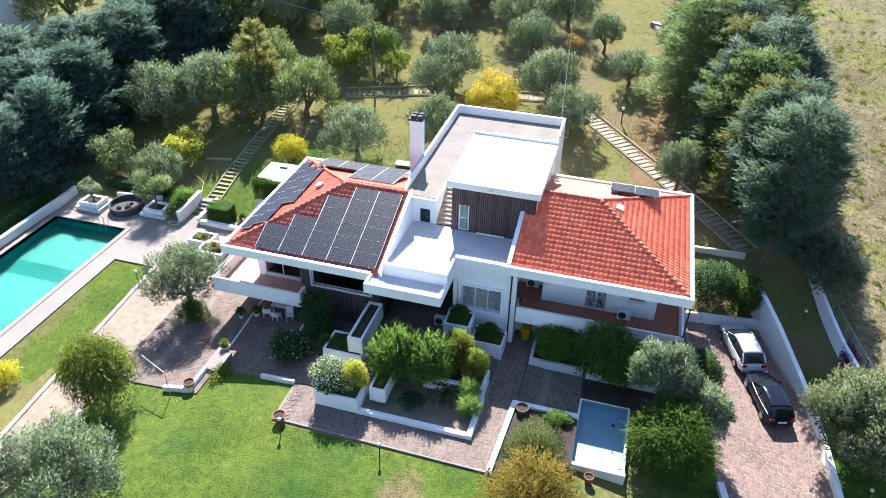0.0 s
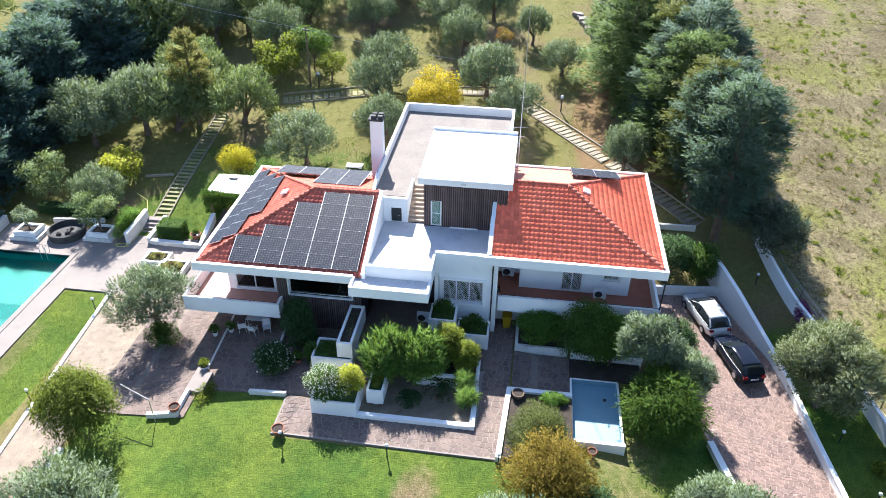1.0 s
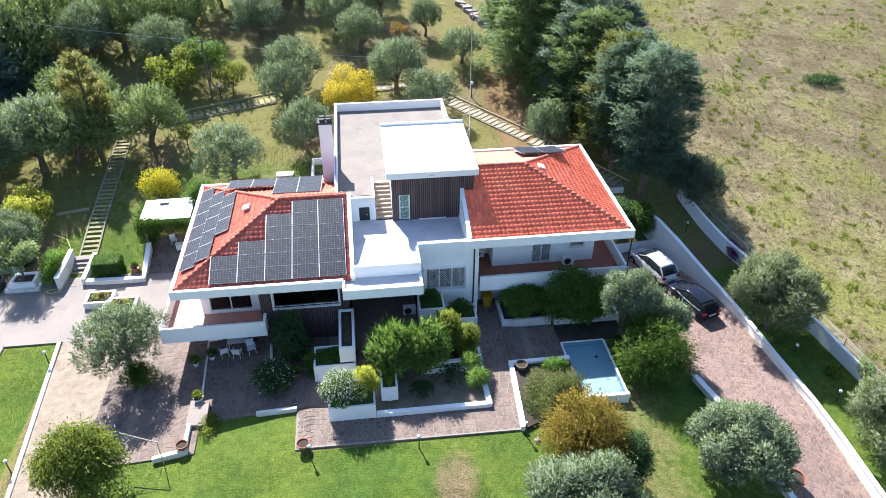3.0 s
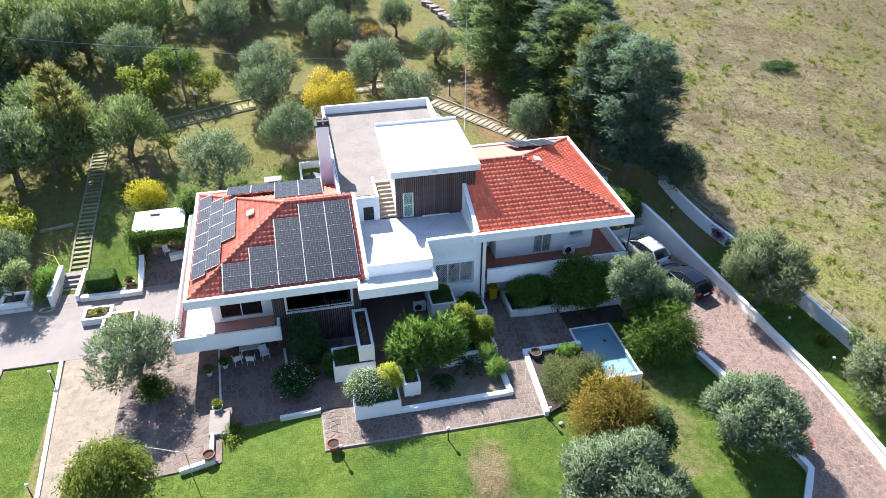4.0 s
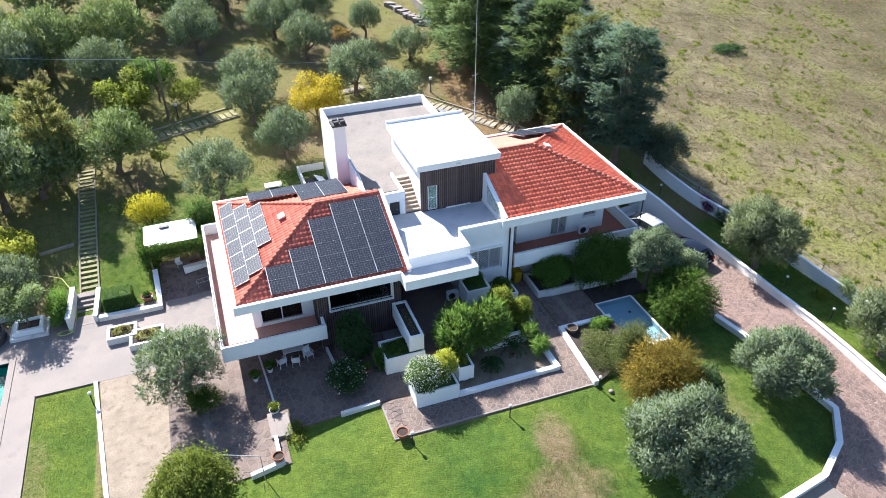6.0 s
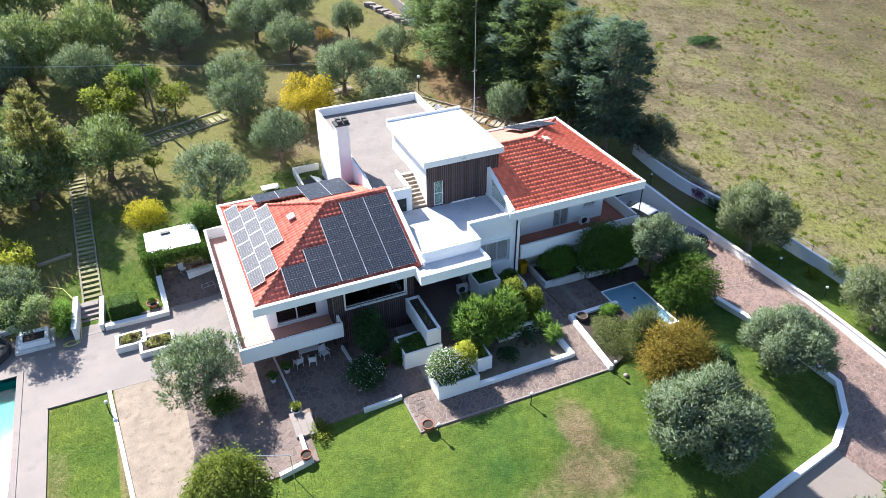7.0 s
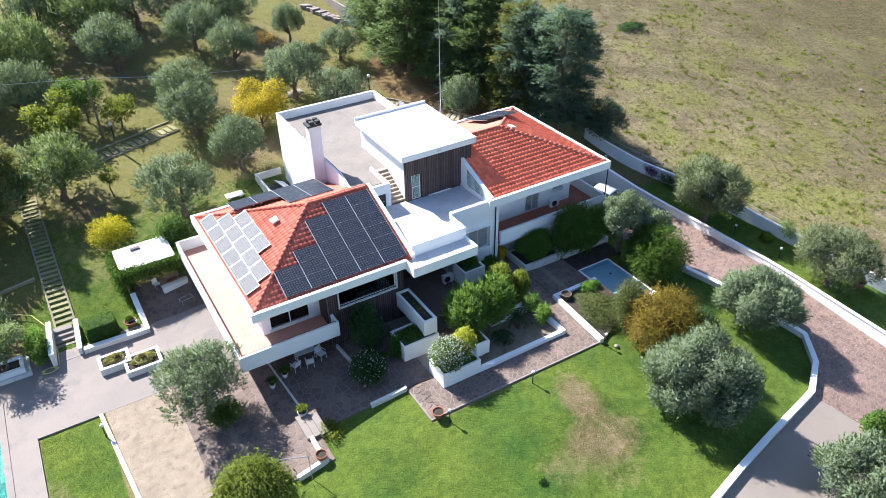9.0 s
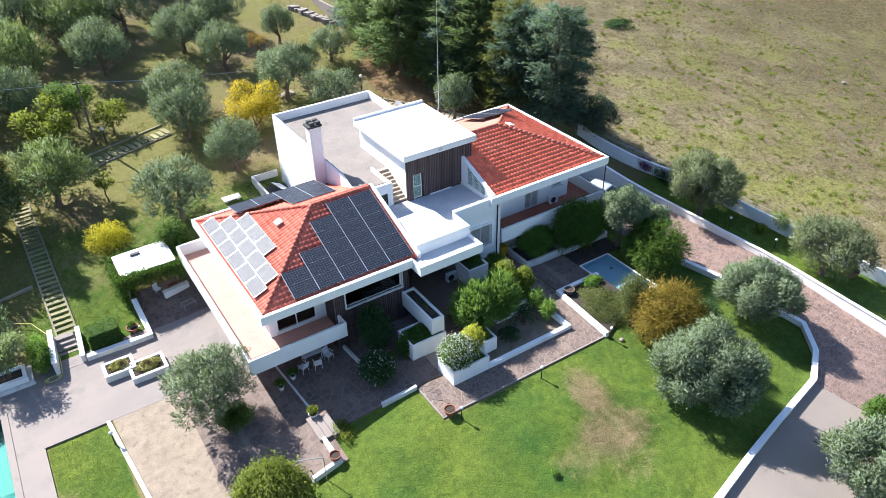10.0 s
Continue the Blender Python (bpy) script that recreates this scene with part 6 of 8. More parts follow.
shrub("base_bush", on_ground(-17.0, -2.9), (1.4, 1.15, 1.4), 4500, 0.14, SHRUB_LEAF, "round green bush under the olive tree", seed=79)


# ---- arbour on the upper lawn ----
def make_arbour():
    ar = thing("arbour", (-17.6, 13.2, height(-17.6, 13.2)), "garden arbour with a white roof sheet, overgrown with ivy", "arbour")
    for x in (-1.75, 1.75):
        for y in (-1.3, 1.3):
            part("post", box(x - 0.06, x + 0.06, y - 0.06, y + 0.06, -0.2, 2.25), WOOD_PALE, ar)
    part("roof", slab([(-1.95, -1.5, 2.3), (1.95, -1.5, 2.4), (1.95, 1.5, 2.5), (-1.95, 1.5, 2.4)], 0.06), ROOF_WHITE, ar, "white roof sheet")
    part("vent", box(-0.75, -0.05, 0.65, 0.95, 2.44, 2.56, bevel=0.02), METAL_DARK, ar, "dark roof vent")
    rng = np.random.default_rng(5)
    n = 12000
    p = np.stack([rng.uniform(-2.1, 2.1, n), rng.choice([-1.55, 1.5], n, p=[0.7, 0.3]) + rng.normal(size=n) * 0.2, 2.35 - 1.1 * rng.random(n) ** 2], 1)
    side = rng.random(n) < 0.4
    p[side, 0] = rng.choice([-2.1, 2.1], side.sum(), p=[0.75, 0.25]) + rng.normal(size=side.sum()) * 0.2
    p[side, 1] = rng.uniform(-1.6, 1.6, side.sum())
    p[side, 2] = 2.3 * rng.random(side.sum()) ** 0.7
    leaves("ivy", p, np.tile(np.array([0, -0.3, 0.4]), (n, 1)), 0.17, 0.1, SHRUB_LEAF, ar, 5, wild=0.9, label="hanging ivy")
    return ar


make_arbour()


def make_arbour_things():
    z = height(-16.3, 11.6) + 0.06
    w = thing("seat_wall", (-16.2, 11.55, z), "low white wall before the arbour", "wall", turn=8)
    part("wall", box(-0.95, 0.95, -0.16, 0.16, -0.3, 0.42, bevel=0.015), WHITE, w)
    part("coping", box(-0.98, 0.98, -0.19, 0.19, 0.42, 0.47, bevel=0.01), WHITE_OLD, w)
    tr = thing("flower_trough", (-16.1, 12.0, z), "red clay flower trough beside the arbour", "planter", turn=8)
    for a in ((-0.55, 0.55, -0.18, -0.13), (-0.55, 0.55, 0.13, 0.18), (-0.55, -0.5, -0.13, 0.13), (0.5, 0.55, -0.13, 0.13)):
        part("side", box(*a, 0.0, 0.55, bevel=0.01), POT_CLAY, tr)
    part("soil", box(-0.5, 0.5, -0.13, 0.13, 0.05, 0.48), SOIL, tr, "dark soil")
    c = thing("garden_chair", (-17.4, 12.05, height(-17.4, 12.0) + 0.06), "pale folding garden chair under the arbour", "chair", turn=30)
    part("seat", box(-0.22, 0.22, -0.2, 0.2, 0.41, 0.44, bevel=0.01), WHITE_PLASTIC, c)
    part("backrest", box(-0.22, 0.22, 0.18, 0.21, 0.44, 0.85, bevel=0.01), WHITE_PLASTIC, c)
    for sx in (-0.2, 0.2):
        part("leg", tube([(sx, -0.22, 0), (sx, 0.18, 0.44)], 0.015, 6), METAL_PALE, c)
        part("leg", tube([(sx, 0.22, 0), (sx, -0.18, 0.44)], 0.015, 6), METAL_PALE, c)
    r = thing("metal_rack", (-15.9, 9.7, height(-15.9, 9.7) + 0.08), "low thin metal rack on the flagstones", "rack", turn=12)
    for y in (-0.25, 0.25):
        part("bar", tube([(-0.45, y, 0), (-0.45, y, 0.4), (0.45, y, 0.4), (0.45, y, 0)], 0.018, 6), METAL_PALE, r)
    for x in (-0.45, 0.0, 0.45):
        part("crossbar", tube([(x, -0.25, 0.4), (x, 0.25, 0.4)], 0.014, 6), METAL_PALE, r)


make_arbour_things()


# ---- planters ----
def planter(x0, x1, y0, y1, z0, z1, label, fill=TURF, thick=0.12, fill_label="dark planting soil", deep=0.12, foot=0.0, name="planter"):
    """A rendered white box planter: four walls, floor and its filling. Its outer faces are at the given places."""
    ob = thing(name, ((x0 + x1) / 2, (y0 + y1) / 2, z0), label, "planter")
    hx, hy, h = (x1 - x0) / 2, (y1 - y0) / 2, z1 - z0
    for a, b, c, d in ((-hx, hx, -hy, -hy + thick), (-hx, hx, hy - thick, hy), (-hx, -hx + thick, -hy + thick, hy - thick), (hx - thick, hx, -hy + thick, hy - thick)):
        part("wall", box(a, b, c, d, 0.0, h, bevel=0.012), WHITE_OLD if fill is SOIL and h < 0.7 else WHITE, ob)
    part("filling", box(-hx + thick, hx - thick, -hy + thick, hy - thick, 0.0, h - deep), fill, ob, fill_label)
    if foot:
        part("foot", box(-0.14, 0.14, -hy + 0.15, -hy + 0.4, -foot, 0.0), WHITE, ob)
        part("foot", box(-0.14, 0.14, hy - 0.5, hy - 0.2, -foot, 0.0), WHITE, ob)
    return ob


planter(-5.75, -3.15, -5.42, -3.55, -0.3, 1.1, "white rendered planter overgrown with turf", TURF, fill_label="low green turf")
planter(-4.12, -3.14, -5.2, -1.45, 1.1, 2.27, "long narrow white raised planter with bare soil", SOIL, 0.16)
planter(-4.85, -2.12, -8.78, -7.0, -0.3, 0.95, "white rendered planter with flowering bushes", TURF, fill_label="green undergrowth")
planter(-1.75, -0.75, -7.75, -5.5, 0.1, 1.12, "small white raised planter with grassy plants", TURF, 0.12, "low green plants", 0.1, 0.4)
planter(1.1, 2.82, -1.95, -0.3, 0.0, 2.1, "tall white planter with green shrubs by the window", TURF, fill_label="green undergrowth")
planter(2.9, 5.0, -1.9, -0.3, -0.2, 1.03, "white planter with green shrubs under the window", TURF, fill_label="green undergrowth")
planter(0.9, 4.7, -5.6, -3.9, -0.2, 0.82, "white rendered planter by the entrance steps", SOIL, 0.2)
planter(6.75, 10.2, -1.62, 0.9, -0.4, 0.28, "low white planter under the balcony", SOIL, 0.2)
planter(10.4, 15.0, -1.75, 0.9, -0.9, 0.12, "low white planter under the balcony", SOIL, 0.2)
planter(-22.75, -20.75, 5.35, 6.85, -1.5, -0.95, "low white walled flower bed on the court", SOIL, 0.22)
planter(-21.3, -18.95, 4.2, 6.0, -1.5, -1.0, "low white walled flower bed on the court", SOIL, 0.22)
for x, y in ((-33.9, 8.2), (-27.9, 8.9)):
    ob = planter(x - 1.25, x + 1.25, y - 0.95, y + 0.95, -1.5, -1.15, "stepped white planter holding a small olive", SOIL, 0.35)
    up2 = part("upper_wall", box(-0.95, 0.95, -0.75, -0.5, 0.35, 0.75, bevel=0.015), WHITE, ob)
    for b in (box(-0.95, 0.95, 0.5, 0.75, 0.35, 0.75, bevel=0.015), box(-0.95, -0.7, -0.5, 0.5, 0.35, 0.75, bevel=0.015), box(0.7, 0.95, -0.5, 0.5, 0.35, 0.75, bevel=0.015)):
        part("upper_wall", b, WHITE, ob)
    part("soil", box(-0.7, 0.7, -0.5, 0.5, 0.2, 0.62), SOIL, ob, "dark planting soil")

# low walls of the sunken bed before the porch, and of the bed beside the small basin
for pts, top, label in (
    ([(-2.1, -8.65), (4.468, -8.65)], 0.14, "low white wall of the sunken garden bed"),
    ([(4.62, -8.8), (4.62, -5.6)], 0.2, "low white wall of the sunken garden bed"),
    ([(6.62, -5.45), (10.4, -5.45)], 0.18, "low white wall of the juniper bed"),
    ([(6.6, -5.3), (6.25, -10.75)], 0.16, "low white wall of the juniper bed"),
):
    w = part("bed_wall", run(pts, 0.3, lambda x, y: -1.2, lambda x, y: top), WHITE)
    tagged(w, label, "wall", kind="structure")
bed = part("bed_soil", box(-2.1, 4.45, -8.5, -4.0, -0.5, -0.12), BED_SAND)
tagged(bed, "bare sandy earth of the sunken bed", "soil", kind="structure")
bed = part("bed_soil", prism([(6.5, -10.7), (10.4, -9.0), (10.4, -5.6), (6.7, -5.6)], -1.0, 0.0), SOIL)
tagged(bed, "earth of the juniper bed", "soil", kind="structure")


def make_porch_steps():
    st = thing("porch_steps", (3.9, -2.9, -0.2), "brown stone steps up to the porch", "steps")
    for i in range(5):
        part("step", box(-2.9, 0.95 - 0.32 * i, -0.95, 0.95, 0.165 * i - 0.1, 0.165 * (i + 1), bevel=0.008), FLAG, st)
    st2 = thing("porch_steps", (-2.4, -5.0, -0.2), "brown stone steps between the planters", "steps")
    for i in range(4):
        part("step", box(-0.7, 0.6, -1.0 + 0.34 * i, 1.6, 0.165 * i - 0.1, 0.165 * (i + 1), bevel=0.008), FLAG, st2)
    pf = part("porch_floor", box(-3.3, 1.1, -3.4, 1.6, -0.5, 0.62), FLAG_MANY)
    tagged(pf, "brown flagstone porch under the canopy", "floor", kind="structure")


make_porch_steps()


def make_patio_steps():
    st = thing("patio_steps", (-12.65, -6.4, height(-12.65, -6.4)), "pale concrete steps between the two flagstone patios", "steps")
    for i, (x0, x1, h) in enumerate(((-0.75, -0.35, 0.16), (-0.35, 0.05, 0.27), (0.05, 0.5, 0.36))):
        part("step", box(x0, x1, -1.0 - 0.15 * i, 1.0 - 0.25 * i, -0.2, h, bevel=0.01), CONCRETE, st)
    part("cheek_wall", box(-0.62, -0.4, -2.9, -1.0, -0.3, 0.3, bevel=0.01), WHITE, st, "low white cheek wall")
    return st


make_patio_steps()


# ---- pots, lamps, small furniture ----
def pot(x, y, z, r, h, label, plant=None, plant_size=0.5, material=POT_CLAY, seed=1):
    p = thing("flower_pot", (x, y, z), label, "pot")
    part("vessel", lathe([(r * 0.62, 0), (r * 0.8, h * 0.4), (r * 0.95, h * 0.85), (r * 1.06, h * 0.88), (r * 1.06, h), (r * 0.9, h), (r * 0.86, h * 0.8), (0.01, h * 0.8)], 18), material, p, "rimmed pot")
    part("soil", lathe([(r * 0.85, h * 0.75), (r * 0.85, h * 0.83), (0.01, h * 0.85)], 14), SOIL, p, "potting soil")
    if plant:
        heap = [(0, 0, h + plant_size * 0.45, plant_size * 0.6, 0.8), (plant_size * 0.3, 0, h + plant_size * 0.4, plant_size * 0.4, 0.8), (-plant_size * 0.25, plant_size * 0.2, h + plant_size * 0.4, plant_size * 0.4, 0.8)]
        pts, out = cloud(heap, 500, seed, 0.6)
        leaves("plant", pts, out, 0.15, 0.06, plant, p, seed, label="potted green plant")
    return p


G = lambda x, y: height(x, y) + 0.07
pot(-6.3, -10.5, G(-6.3, -10.5), 0.36, 0.42, "wide clay pot on the path corner")
pot(-13.25, -9.15, G(-13.2, -9.1), 0.33, 0.55, "tall clay pot on the flagstone landing")
pot(-12.9, -5.45, G(-12.9, -5.4) + 0.1, 0.3, 0.3, "white trough pot with leafy plant", BRIGHT_LEAF, 0.55, WHITE_PLASTIC, 2)
pot(7.15, -5.95, 0.0, 0.36, 0.4, "dark brown wooden tub in the walled bed", None, 0.4, BARK)
pot(11.5, -9.2, height(11.5, -9.2), 0.26, 0.5, "clay jar beside the small basin")
pot(21.25, -14.6, height(21.2, -14.6), 0.6, 0.7, "large red clay pot beside the driveway wall")
pot(30.6, -14.2, height(30.6, -14.2), 0.5, 0.6, "red clay pot with flowers by the boundary wall", BRIGHT_LEAF, 0.6, POT_CLAY, 3)
pot(-6.9, -4.6, -0.35, 0.25, 0.4, "clay pot with leafy plant on the patio", SHRUB_LEAF, 0.6, POT_CLAY, 4)
pot(-13.6, -2.1, -1.05, 0.2, 0.35, "white pot with green plant under the balcony", SHRUB_LEAF, 0.6, WHITE_PLASTIC, 5)
pot(-12.6, -1.7, -0.95, 0.2, 0.35, "white pot with green plant under the balcony", SHRUB_LEAF, 0.6, WHITE_PLASTIC, 6)
pot(2.4, -6.6, -0.12, 0.18, 0.22, "small clay pot in the sunken bed")
pot(-20.0, 9.5, height(-20, 9.5), 0.42, 0.4, "round clay pot with a small plant on the upper lawn", SHRUB_LEAF, 0.4, POT_CLAY, 9)
pot(-21.6, 6.05, -1.2, 0.45, 0.3, "round rustic planter in the flower bed", DRY_GRASS, 0.3, WOOD_PALE, 7)
pot(-20.1, 5.15, -1.2, 0.5, 0.3, "round rustic planter in the flower bed", DRY_GRASS, 0.3, WOOD_PALE, 8)


def make_lamp():
    lp = thing("garden_lamp", (0, 0, 0), "short black garden lamp with a round white globe", "lamp", "garden lamps")
    part("post", tube([(0, 0, -0.1), (0, 0, 0.85)], [0.04, 0.032], 8), METAL_DARK, lp, "black post")
    bm = bmesh.new()
    bmesh.ops.create_uvsphere(bm, u_segments=12, v_segments=8, radius=0.11, matrix=Matrix.Translation((0, 0, 0.95)))
    part("globe", bm, WHITE_PLASTIC, lp, "white globe")
    part("collar", lathe([(0.05, 0.82), (0.09, 0.86), (0.06, 0.88)], 10), METAL_DARK, lp)
    return lp


LAMP = make_lamp()
for i, (x, y, s) in enumerate(((-5.9, -11.15, 1.0), (0.15, -11.2, 1.0), (6.3, -11.0, 1.0), (-22.8, -9.1, 1.0), (-23.5, -0.2, 1.1), (26.6, -5.0, 1.0), (24.6, 9.2, 1.0), (-15.7, 32.9, 1.5), (9.6, 29.8, 1.6), (27.4, -9.0, 1.0), (-19.6, 9.0, 0.7))):
    m = pose(x, y, height(x, y)) @ Matrix.Diagonal((s, s, s, 1))
    if i == 0:
        LAMP.matrix_basis = m
    else:
        copy_thing(LAMP, m)


def make_chair(x, y, z, turn):
    c = thing("garden_chair", (x, y, z), "white plastic garden chair on the patio", "chair", "white patio chairs", turn)
    part("seat", box(-0.25, 0.25, -0.24, 0.24, 0.40, 0.44, bevel=0.015), WHITE_PLASTIC, c)
    b = part("backrest", box(-0.25, 0.25, -0.02, 0.02, 0.0, 0.48, bevel=0.015), WHITE_PLASTIC, c)
    b.matrix_basis = pose(0, 0.24, 0.42, -12)
    for sx in (-0.21, 0.21):
        for sy in (-0.2, 0.2):
            part("leg", tube([(sx, sy, 0.41), (sx * 1.12, sy * 1.15, 0)], [0.022, 0.018], 6), WHITE_PLASTIC, c)
        part("armrest", box(sx * 1.2 - 0.03, sx * 1.2 + 0.03, -0.22, 0.24, 0.62, 0.65, bevel=0.01), WHITE_PLASTIC, c)
    return c


for x, y, t in ((-11.8, -1.6, 200), (-10.9, -1.9, 170), (-10.0, -1.7, 20)):
    make_chair(x, y, height(x, y) + 0.08, t)


def make_table():
    t = thing("garden_table", (-10.9, -1.0, height(-10.9, -1.0) + 0.08), "white plastic garden table under the balcony", "table")
    part("tabletop", box(-0.7, 0.7, -0.4, 0.4, 0.70, 0.74, bevel=0.02), WHITE_PLASTIC, t)
    for sx in (-0.58, 0.58):
        for sy in (-0.3, 0.3):
            part("leg", tube([(sx, sy, 0.7), (sx, sy, 0)], 0.03, 8), WHITE_PLASTIC, t)
    return t


make_table()


def air_conditioner(x, y, z, label, turn=0.0):
    ac = thing("air_conditioner", (x, y, z), label, "air conditioner", "outdoor units", turn)
    part("casing", box(-0.42, 0.42, -0.16, 0.16, 0.08, 0.72, bevel=0.02), WHITE_PLASTIC, ac)
    part("fan_grille", lathe([(0.25, -0.0), (0.25, 0.02), (0.22, 0.025), (0.02, 0.02)], 20), METAL_DARK, ac, "dark round fan grille").matrix_basis = pose(-0.1, -0.16, 0.4, 90, 0, 0)
    for sx in (-0.3, 0.3):
        part("foot", box(sx - 0.04, sx + 0.04, -0.18, 0.18, 0.0, 0.08), METAL_PALE, ac)
    return ac


air_conditioner(12.1, 1.85, 2.1, "white outdoor air conditioner on the balcony")
air_conditioner(5.9, 3.5, 2.1, "white outdoor air conditioner in the balcony recess")
air_conditioner(0.55, -0.5, 0.62, "grey outdoor air conditioner by the entrance")


def make_bin():
    b = thing("rubbish_bin", (6.1, 0.7, -0.15), "yellow plastic wheeled bin under the balcony", "bin")
    bm = bmesh.new()
    lo = [bm.verts.new(p) for p in ((-0.22, -0.24, 0.06), (0.22, -0.24, 0.06), (0.22, 0.24, 0.06), (-0.22, 0.24, 0.06))]
    hi = [bm.verts.new(p) for p in ((-0.3, -0.34, 1.0), (0.3, -0.34, 1.0), (0.3, 0.34, 1.0), (-0.3, 0.34, 1.0))]
    bm.faces.new(lo[::-1])
    bm.faces.new(hi)
    for i in range(4):
        bm.faces.new((lo[i], lo[(i + 1) % 4], hi[(i + 1) % 4], hi[i]))
    part("body", bm, YELLOW_PLASTIC, b)
    part("lid", box(-0.32, 0.32, -0.37, 0.36, 1.0, 1.07, bevel=0.02), YELLOW_PLASTIC, b, "yellow lid")
    for sx in (-0.2, 0.2):
        part("wheel", lathe([(0.1, -0.03), (0.1, 0.03)], 12), RUBBER, b, "black wheel").matrix_basis = pose(sx, 0.26, 0.1, 0, 90, 0)
    return b


make_bin()


def make_round_basin():
    b = thing("round_basin", (-30.9, 8.7, -1.46), "broken dark round stone basin behind the pool", "basin")
    part("rim", lathe([(1.45, 0), (1.5, 0.62), (1.32, 0.66), (1.25, 0.25), (0.02, 0.2)], 32), STONE_DARK, b, "dark curved basin rim")
    bm = bmesh.new()
    rng = random.Random(4)
    for i in range(9):
        a, r = rng.uniform(0, 6.28), rng.uniform(0.1, 0.9)
        bmesh.ops.create_icosphere(bm, subdivisions=1, radius=rng.uniform(0.12, 0.26), matrix=Matrix.Translation((r * math.cos(a), r * math.sin(a), 0.3)))
    part("rubble", bm, STONE_DARK, b, "heap of dark stones")["kind"] = "stuff"
    return b


make_round_basin()


# ---- aerials, pole and wires ----
def make_mast():
    m = thing("antenna_mast", (5.95, 9.1, 6.6), "tall thin aerial mast beside the penthouse", "antenna")
    part("pole", tube([(0, 0, 0), (0, 0, 7.5), (0, 0, 14.0)], [0.035, 0.028, 0.012], 6), METAL_PALE, m, "thin steel pole")
    for z, w in ((4.1, 0.5), (3.4, 0.35), (6.3, 0.25)):
        part("crossbar", tube([(-w, 0, z), (w, 0.1, z + 0.05)], 0.015, 5), METAL_PALE, m)
    part("stay", tube([(0, 0, 3.2), (-0.45, -0.3, 1.6)], 0.02, 5), METAL_PALE, m)
    return m


make_mast()


def make_dish(x, y, z, turn, size):
    d = thing("satellite_dish", (x, y, z), "pale satellite dish on a short steel mast", "satellite dish", turn=turn)
    part("mast", tube([(0, 0, -0.3), (0, 0, 0.55)], 0.025, 6), METAL_PALE, d)
    bowl = part("bowl", lathe([(0.02, 0.0), (size * 0.5, 0.03), (size, 0.12), (size * 0.99, 0.13), (size * 0.5, 0.045), (0.02, 0.015)], 20), WHITE_PLASTIC, d, "shallow pale bowl")
    bowl.matrix_basis = pose(0, 0, 0.6, 60, 0, 0)
    part("arm", tube([(0, -0.02, 0.45), (0, -0.55, 0.75)], 0.012, 5), METAL_PALE, d)
    return d


make_dish(5.2, 12.4, 7.6, 150, 0.42)
make_dish(5.0, 13.9, 7.6, 120, 0.36)


def make_pole():
    p = thing("utility_pole", (-16.6, 32.9, height(-16.6, 32.9)), "slim dark timber pole carrying wires in the orchard", "pole")
    part("shaft", tube([(0, 0, -0.4), (0, 0, 6.4)], [0.12, 0.08], 8), BARK, p, "timber shaft")
    part("bracket", box(-0.35, 0.35, -0.04, 0.04, 5.95, 6.05), METAL_DARK, p)
    return p


make_pole()


def wire(a, b, sag):
    bm = tube([(a[0] + (b[0] - a[0]) * k / 14, a[1] + (b[1] - a[1]) * k / 14, a[2] + (b[2] - a[2]) * k / 14 - sag * 4 * (k / 14) * (1 - k / 14)) for k in range(15)], 0.018, 4)
    tagged(part("wire", bm, METAL_PALE), "thin overhead wire across the orchard", "wire")


tip = (-16.6, 32.9, height(-16.6, 32.9) + 6.1)
wire(tip, (9.4, 35.4, 5.4), 0.6)
wire(tip, (-60.0, 44.0, 14.0), 1.0)


# ---- fence along the meadow ----
def make_fence():
    f = thing("wire_fence", (outer_line(0) + 0.9, 0, height(outer_line(0) + 0.9, 0)), "rusty wire mesh fence along the meadow", "fence")
    ox, oz = outer_line(0) + 0.9, height(outer_line(0) + 0.9, 0)
    ys = [12 - 2.4 * k for k in range(14)]
    tops = []
    for y in ys:
        x = outer_line(y) + 0.9
        z = height(x, y)
        part("post", tube([(x - ox, y, z - oz - 0.3), (x - ox, y, z - oz + 1.15)], 0.03, 6), METAL_DARK, f)
        tops.append((x - ox, y, z - oz))
    for k, h in enumerate((0.12, 0.4, 0.68, 0.95, 1.12)):
        part("strand", tube([(x, y, z + h) for x, y, z in tops], 0.012 if k < 4 else 0.02, 4), METAL_PALE, f)
    return f


make_fence()


